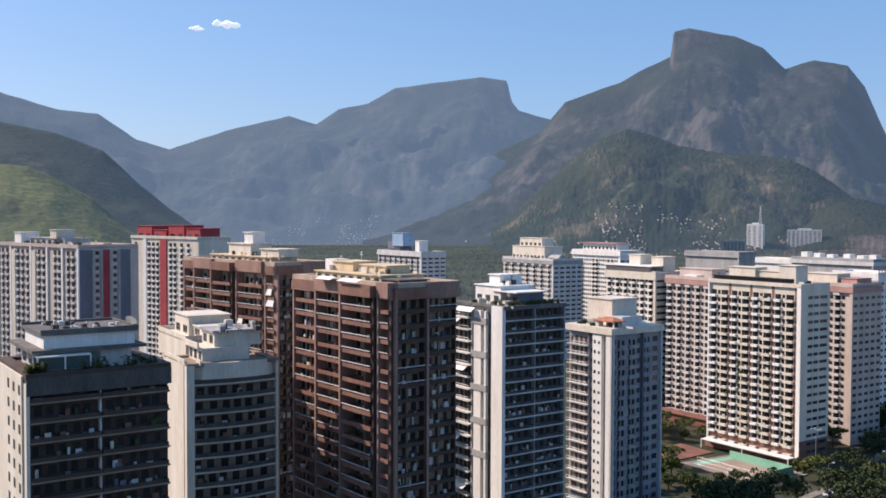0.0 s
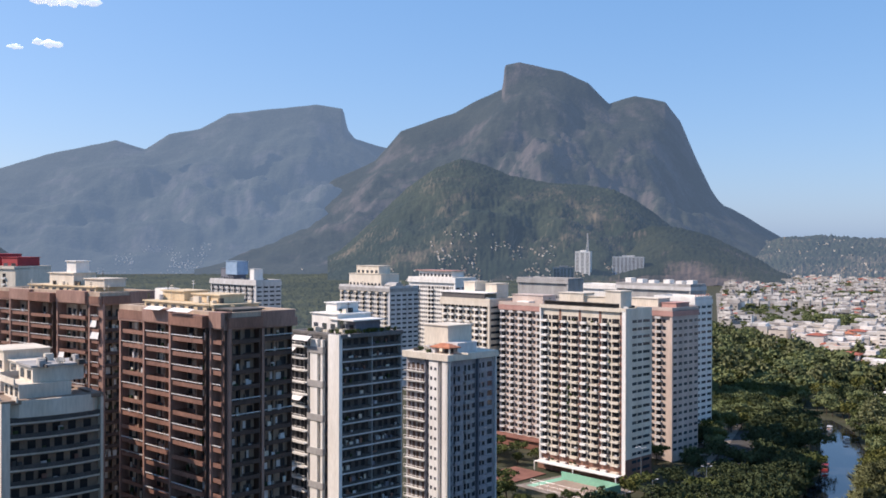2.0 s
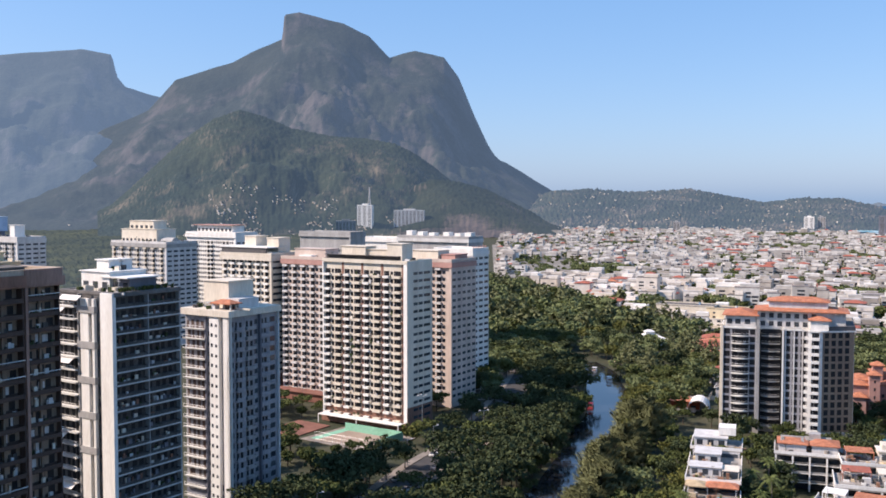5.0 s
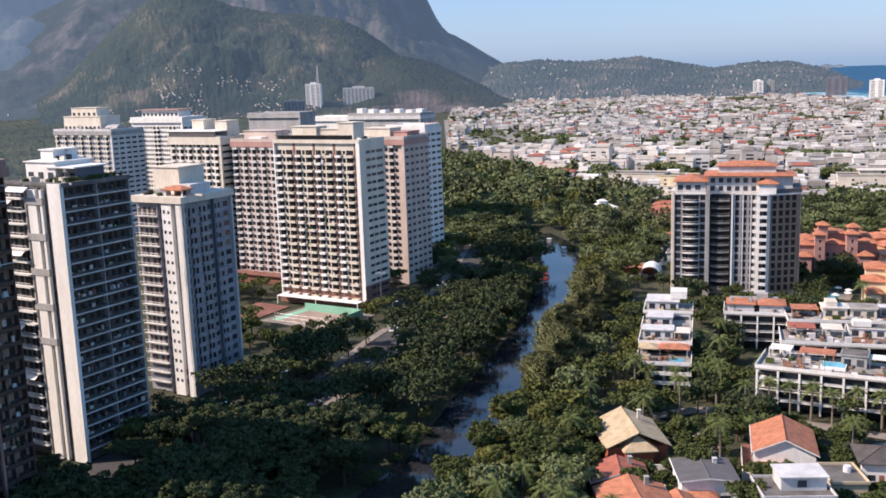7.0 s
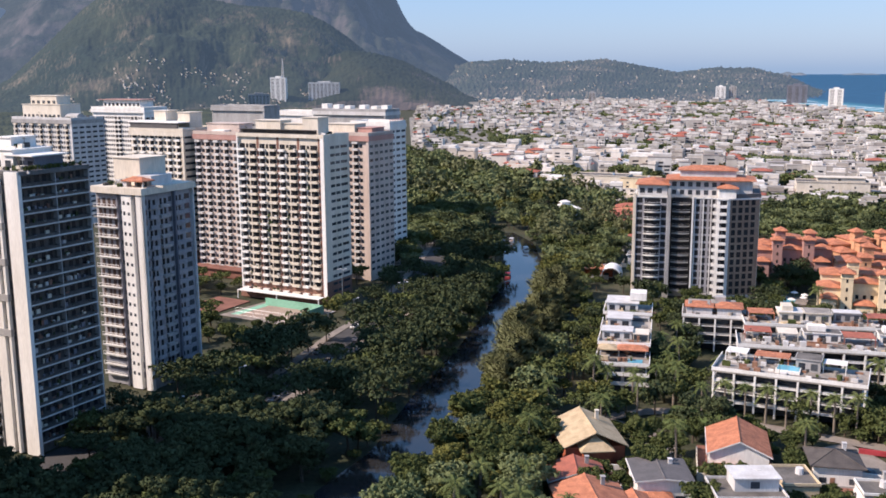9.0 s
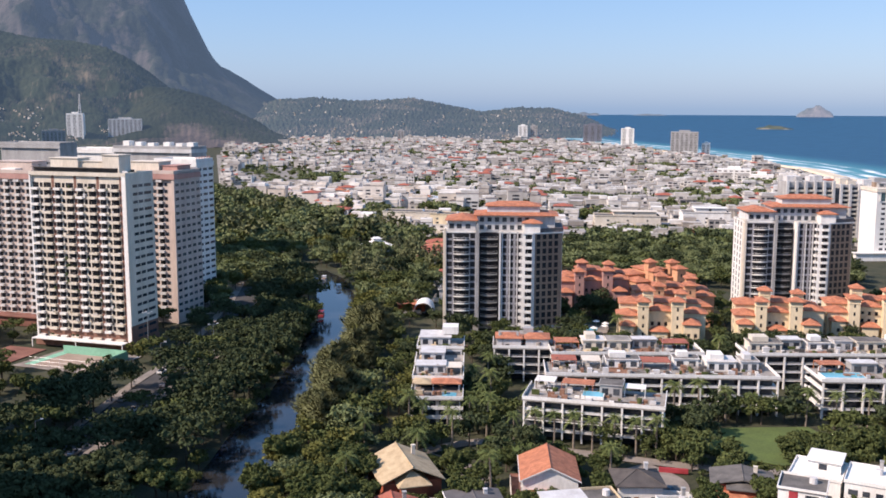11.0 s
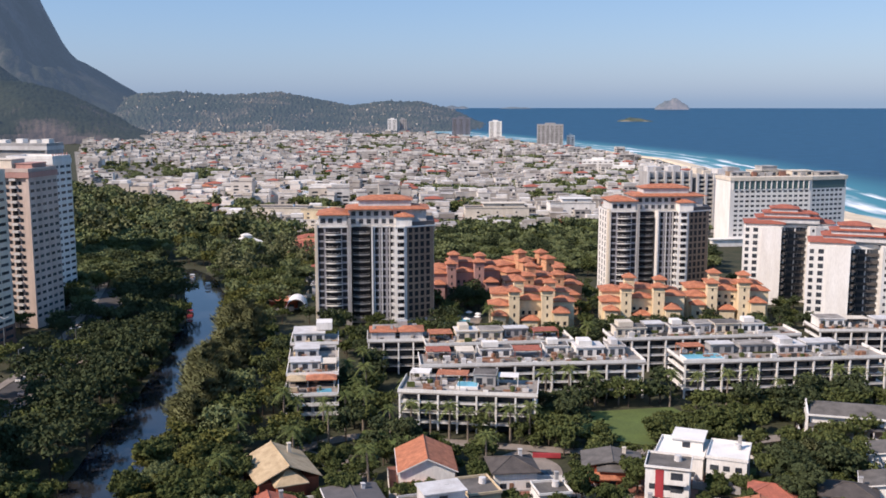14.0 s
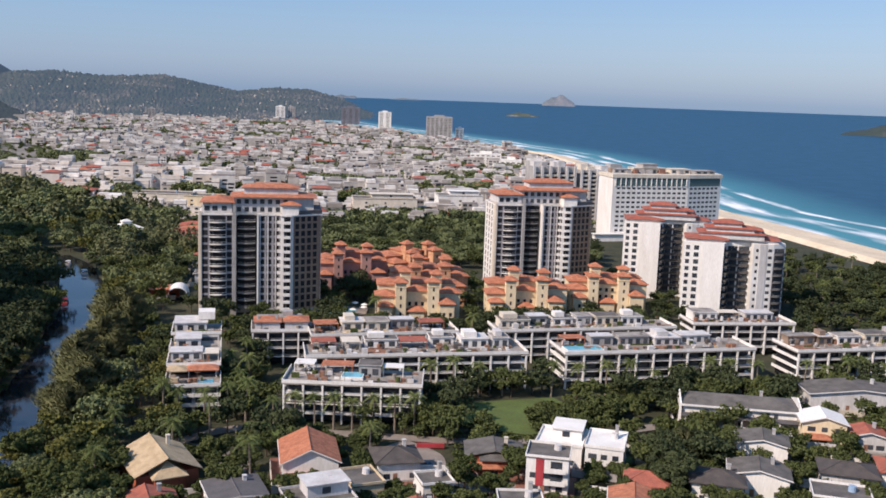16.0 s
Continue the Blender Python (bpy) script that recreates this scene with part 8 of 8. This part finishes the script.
# groves in the far town, and the plain before the hills
for gx, gy, gr in ((200, 800, 34), (330, 860, 38), (480, 860, 55), (420, 760, 40), (260, 1000, 30), (540, 1120, 45), (140, 1180, 40), (360, 1380, 40), (640, 1300, 40), (110, 780, 40), (290, 720, 26), (430, 660, 40), (620, 980, 40), (520, 1700, 60), (700, 2300, 80), (250, 1800, 50)):
    scatter([(gx + gr * math.cos(k), gy + 0.8 * gr * math.sin(k)) for k in (0, 0.8, 1.6, 2.4, 3.2, 4.0, 4.8, 5.6)], 8.5, ["grove", "grove", "fig"], -2.0, 11, 6, 0.85, (0.9, 1.4))

for i in range(4200):
    a, D = radians(trng.uniform(-37, -0.5)), 660 + 2000 * trng.random() ** 0.8
    x, y = -math.sin(a) * D, math.cos(a) * D
    if x < shore_x(y) - 70 and free(x, y, -1.0):
        plants.append((x, y, trng.choice(("grove", "fig", "grove", "garden")), trng.uniform(0.6, 1.15), trng.uniform(0, 360)))
plants.sort(key=lambda p: p[0] ** 2 + p[1] ** 2)
far_leaves = {}
far_trunks = Shape()
made = {}
used = 0
for x, y, name, k, turn in plants:
    q = int(turn) % 2
    crown, trunk, v2, f2, mat, label, h, r = KINDS[name][q]
    m = pose(x, y, 0, 0, 0, turn) @ Matrix.Diagonal((k, k, k * (0.9 + 0.2 * ((turn * 7) % 1)), 1))
    limit = 330
    if name == "casuarina" and y < 420 or used < limit + 90 and (used < limit or name != "bush"):
        used += name != "casuarina"
        if (name, q) in made:
            t = copy_thing(made[name, q], pose(x, y, 0, 0, 0, turn))
            t.scale = m.to_scale()
        else:
            t = thing("shrub" if name == "bush" else "tree", pose(x, y, 0, 0, 0, turn), label + (" on the canal bank" if name in ("broad", "casuarina") else " among gardens"), "shrub" if name == "bush" else "tree", label + "s")
            part("trunk", trunk, None, t)
            part("crown", crown, None, t)
            t.scale = m.to_scale()
            made[name, q] = t
    else:
        if x * x + y * y > 360000:
            v2 = v2[: len(v2) // 12 * 3]
            mid = np.repeat(v2.reshape(-1, 3, 3).mean(axis=1), 3, axis=0)
            v2, sv = mid + (v2 - mid) * 2.1, SOFT[id_of(KINDS[name][q][2])][: len(v2)]
        else:
            sv = SOFT[id_of(v2)]
        a = radians(turn)
        c, sn = math.cos(a) * k, math.sin(a) * k
        w = np.stack([v2[:, 0] * c - v2[:, 1] * sn + x, v2[:, 0] * sn + v2[:, 1] * c + y, v2[:, 2] * k], 1)
        far_leaves.setdefault(mat.name, (mat, [], []))[1].append(w)
        far_leaves[mat.name][2].append(np.stack([(sv[:, 0] * c - sv[:, 1] * sn) / k, (sv[:, 0] * sn + sv[:, 1] * c) / k, sv[:, 2]], 1))
        if x * x + y * y < 500000:
            far_trunks.tube((x, y, -0.3), (x, y, h * 0.5 * k), 0.25, 0.15, 5)

for key, (mat, arrs, normals) in far_leaves.items():
    v = np.concatenate(arrs)
    me = raw_mesh("woodland", v, np.arange(len(v)).reshape(-1, 3), mat)
    me.polygons.foreach_set("use_smooth", [True] * len(me.polygons))
    me.normals_split_custom_set_from_vertices(np.concatenate(normals).tolist())
    tagged(new("woodland", me), "distant tree crowns in shades of green", "woodland", "", "stuff")
tagged(new("woodland_trunks", far_trunks.mesh("woodland_trunks", BARK)), "bare brown trunks under the distant crowns", "woodland", "", "stuff")

# palms before the terraced blocks
palm_made = {}
PALMS = [(75.5 + 4.6 * i, 236.5 - 2.5 * i) for i in range(8)] + [(160 + 8.1 * i, 232 - 2.2 * i) for i in range(9)] + [(112 + 7 * i, 249 - 2.0 * i) for i in range(6)] + [(238 + 7 * i, 207 - 1.8 * i) for i in range(6)]
PALMS += [(50, 251), (54, 249), (60, 248), (66, 246), (72, 252), (73, 262), (78, 268), (76, 280), (84, 290), (70, 244), (86, 254), (95, 244), (146, 330), (170, 300), (235, 285), (300, 300), (340, 290), (380, 350), (410, 380), (30, 172), (24, 184), (60, 205), (46, 224), (90, 205), (8, 172), (12, 166), (17, 176), (21, 168), (14, 184), (27, 212), (58, 236), (36, 240), (100, 300), (350, 330), (360, 260), (330, 240), (420, 300), (390, 260), (345, 350), (352, 300), (372, 310), (366, 335), (398, 330), (404, 350), (385, 290), (410, 275), (340, 270), (322, 300), (430, 350), (376, 380)]
for i, (x, y) in enumerate(PALMS):
    q = i % 3
    x, y = x + trng.uniform(-0.6, 0.6), y + trng.uniform(-0.6, 0.6)
    k = trng.uniform(0.9, 1.25)
    if q in palm_made:
        t = copy_thing(palm_made[q], pose(x, y, 0, 0, 0, i * 47))
    else:
        t = thing("palm", pose(x, y, 0, 0, 0, i * 47), "coconut palm with a slim grey trunk beside the white blocks", "palm tree", "garden palms")
        part("trunk", palm_meshes[q][0], None, t)
        part("fronds", palm_meshes[q][1], None, t)
        palm_made[q] = t
    t.scale = (k * 1.2, k * 1.2, k * 0.92)


# ---- vehicles, boats, lamps ----
def car(x, y, rz, i):
    t = thing("car", pose(x, y, 0.02, 0, 0, rz), ("parked silver car", "parked dark car", "parked white car")[i % 3] + " beside the avenue", "car", "parked cars")
    b = Shape().prism([(-0.86, -2.1), (0.86, -2.1), (0.9, -1.2), (0.9, 1.4), (0.82, 2.1), (-0.82, 2.1), (-0.9, 1.4), (-0.9, -1.2)], 0.28, 0.86)
    part("body", b, (METAL, SLATE, WHITE)[i % 3], t)
    c = [(-0.78, -1.5, 0.86), (0.78, -1.5, 0.86), (0.78, 1.1, 0.86), (-0.78, 1.1, 0.86), (-0.62, -0.95, 1.42), (0.62, -0.95, 1.42), (0.62, 0.45, 1.42), (-0.62, 0.45, 1.42)]
    part("cabin", Shape().add(c, [(0, 1, 5, 4), (1, 2, 6, 5), (2, 3, 7, 6), (3, 0, 4, 7), (4, 5, 6, 7), (3, 2, 1, 0)]), PANE, t, "dark glass cabin")
    for wx, wy in ((-0.8, -1.35), (0.8, -1.35), (-0.8, 1.35), (0.8, 1.35)):
        part("wheel", Shape().tube((wx - 0.1, wy, 0.31), (wx + 0.1, wy, 0.31), 0.31, n=10), DARK, t)


for i, f0 in enumerate((0.30, 0.335, 0.37, 0.42, 0.47, 0.5, 0.53, 0.58, 0.62, 0.66)):
    k = int(f0 * (len(STREET_PTS) - 1))
    p, d = STREET_PTS[k], (STREET_PTS[k + 1] - STREET_PTS[k]).normalized()
    side = 3.6 if i % 2 else -3.4
    car(p.x + d.y * side, p.y - d.x * side, math.degrees(math.atan2(-d.x, d.y)), i)
car(100.5, 197, 25, 1)
car(107, 186.5, 40, 0)
car(56, 205, 10, 2)
for i in range(8):
    car(-6 + (i % 2) * 6, 428 + i * 8, 100, i)


def boat(x, y, rz, hull, label):
    t = thing("boat", pose(x, y, 0.05, 0, 0, rz), label, "boat")
    part("hull", Shape().prism([(-1.1, -3), (1.1, -3), (1.2, 1), (0.0, 3.6), (-1.2, 1)], 0.0, 0.8), hull, t)
    part("canopy", Shape().box(-1.1, -2.4, 2.1, 1.1, 1.0, 2.25), hull, t)
    for px, py in ((-1, -2.2), (1, -2.2), (-1, 0.8), (1, 0.8)):
        part("post", Shape().tube((px, py, 0.7), (px, py, 2.1), 0.05), METAL, t)
    part("deck", Shape().box(-0.9, -2.6, 0.8, 0.9, 0.9, 0.86), WOOD, t)


boat(43, 409, -12, RED, "small red ferry boat with a canopy on the canal")
boat(49, 488, 20, SLATE, "grey boat moored on the canal")
boat(54, 496, -15, WHITE2, "white boat moored on the canal")
boat(58, 470, 5, WHITE, "white boat at the canal bank")


def lamp_post(x, y, h, arms, label):
    t = thing("street_lamp", pose(x, y, 0), label, "street lamp", "street lamps")
    part("pole", Shape().tube((0, 0, 0), (0, 0, h), 0.16, 0.09, 8), METAL, t)
    for i in range(arms):
        a = 2 * math.pi * i / arms + 0.4
        part("arm", Shape().tube((0, 0, h - 0.2), (1.6 * math.cos(a), 1.6 * math.sin(a), h + 0.1), 0.06), METAL, t)
        part("lamp_head", Shape().box(1.6 * math.cos(a) - 0.35, 1.6 * math.sin(a) - 0.35, h + 0.05, 1.6 * math.cos(a) + 0.35, 1.6 * math.sin(a) + 0.35, h + 0.25), WHITE2, t)


lamp_post(-25, 357, 15, 4, "tall grey mast with four lamp heads beside the court")
lamp_post(-2, 351, 11, 2, "tall grey double street lamp on the avenue")
for f0 in (0.34, 0.42, 0.58, 0.66):
    p = STREET_PTS[int(f0 * (len(STREET_PTS) - 1))]
    lamp_post(p.x - 6, p.y + 1, 9, 1, "slim grey street lamp on the avenue")

# tall mast on the hillside
hx, hy, hz = HEIGHT["front_hill"](7.1, 0.22)
t = thing("radio_mast", pose(hx, hy, hz), "pale lattice mast on the hillside", "mast")
for px, py in ((-3, -3), (3, -3), (0, 3)):
    part("leg", Shape().tube((px, py, -5), (px * 0.2, py * 0.2, 46), 0.9, 0.5), WHITE2, t)
for z in range(5, 46, 8):
    k = 1 - 0.8 * z / 46
    part("brace", Shape().box(-3 * k, -3 * k, z, 3 * k, 3 * k, z + 1.2), WHITE2, t)

# garden walls among the near houses
for x, y, rz, w in ((30, 203, -8, 18), (62, 188, -60, 12), (84, 200, -25, 22), (104, 186, -60, 14), (140, 196, -38, 30), (168, 160, -43, 24), (44, 166, 80, 14), (92, 186, -62, 14), (196, 160, -40, 30), (126, 170, -45, 12)):
    solid("garden_wall", Shape().box(0, 0, 0, w, 0.25, 2.0), WHITE, "low white garden wall between houses", "wall", m=pose(x, y, 0, 0, 0, rz), group="garden walls")
solid("barrier", Shape().box(0, 0, 0, 7, 0.8, 1.1), RED, "red plastic barrier across the lane", "barrier", m=pose(104, 209, 0, 0, 0, -25))

# ---- islands and clouds ----
def island(name, az, D, w, h, mat, label, seed, lean=0.0):
    v, f = [], []
    n, k = 40, 12
    a = radians(az)
    cx, cy, z0 = -math.sin(a) * D, math.cos(a) * D, sea_z(D) - 2
    for i in range(n + 1):
        for j in range(k + 1):
            x, y = (i / n - 0.5) * 2, (j / k - 0.5) * 2
            e = max(0.0, 1 - x * x) * max(0.0, 1 - y * y)
            top = e ** 0.7 * (1 + lean * x) * (0.75 + 0.35 * noise.noise((x * 2.2, y, seed))) + 0.08 * noise.noise((x * 8, y * 3, seed)) * e
            px, py = x * w / 2, y * w / 5
            v.append((cx + px * math.cos(a) - py * math.sin(a), cy + px * math.sin(a) + py * math.cos(a), z0 + h * top))
            if i and j:
                q = i * (k + 1) + j
                f.append((q - k - 2, q - 1, q, q - k - 1))
    solid(name, Shape().add(v, f), mat, label, "island", "structure", smooth=True)


# island rock also emits the painted haze
ISLE = hill_material("rocky_isle", (0.05, 0.06, 0.03), (0.09, 0.09, 0.05), (0.3, 0.25, 0.19), 0.24, HAZE_TINT, 0.08, 40)
HAZE = hill_material("hazed_rock", (0.05, 0.05, 0.04), (0.08, 0.08, 0.06), (0.14, 0.12, 0.11), 0.24, HAZE_TINT, 0.24, 40)
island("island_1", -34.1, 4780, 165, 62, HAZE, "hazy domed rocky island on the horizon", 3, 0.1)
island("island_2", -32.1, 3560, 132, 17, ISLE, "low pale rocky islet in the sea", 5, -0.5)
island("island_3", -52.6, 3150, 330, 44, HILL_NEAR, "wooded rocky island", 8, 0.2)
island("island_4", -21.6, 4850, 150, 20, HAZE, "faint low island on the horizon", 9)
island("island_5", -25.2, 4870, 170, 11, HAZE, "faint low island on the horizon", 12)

CLOUD = bpy.data.materials.new("cloud")
CLOUD.use_nodes = True
CLOUD.node_tree.nodes["Principled BSDF"].inputs["Base Color"].default_value = (0.95, 0.95, 0.95, 1)
CLOUD.node_tree.nodes["Principled BSDF"].inputs["Roughness"].default_value = 1.0
# pale emission stands in for sunlight scattered inside the clouds
CLOUD.node_tree.nodes["Principled BSDF"].inputs["Emission Color"].default_value = (0.8, 0.9, 1.0, 1)
CLOUD.node_tree.nodes["Principled BSDF"].inputs["Emission Strength"].default_value = 0.5
def cloud(az, el, w, seed):
    g = random.Random(seed)
    bm = bmesh.new()
    for i in range(14):
        r = w * g.uniform(0.1, 0.2)
        m = Matrix.Translation((g.uniform(-0.42, 0.42) * w, g.uniform(-0.1, 0.1) * w, g.uniform(-0.06, 0.08) * w)) @ Matrix.Diagonal((1.4, 1, 0.55, 1))
        res = bmesh.ops.create_icosphere(bm, subdivisions=2, radius=r, matrix=m)
        for q in res["verts"]:
            q.co += Vector((noise.noise(q.co * 0.06), 0, noise.noise(q.co * 0.06 + Vector((9, 2, 1))))) * r * 0.6
    me = bpy.data.meshes.new("cloud")
    bm.to_mesh(me)
    bm.free()
    me.materials.append(CLOUD)
    me.polygons.foreach_set("use_smooth", [True] * len(me.polygons))
    ob = new("cloud", me)
    a, D = radians(az), 4300
    ob.matrix_basis = pose(-math.sin(a) * D, math.cos(a) * D, EYE + D * math.tan(radians(el)), 0, 0, az)
    tagged(ob, "small bright white cloud in a blue sky", "cloud", "small clouds")


cloud(37.8, 10.9, 95, 1)
cloud(39.5, 10.6, 55, 2)
cloud(37.6, 13.2, 150, 3)
cloud(35.9, 13.3, 110, 4)
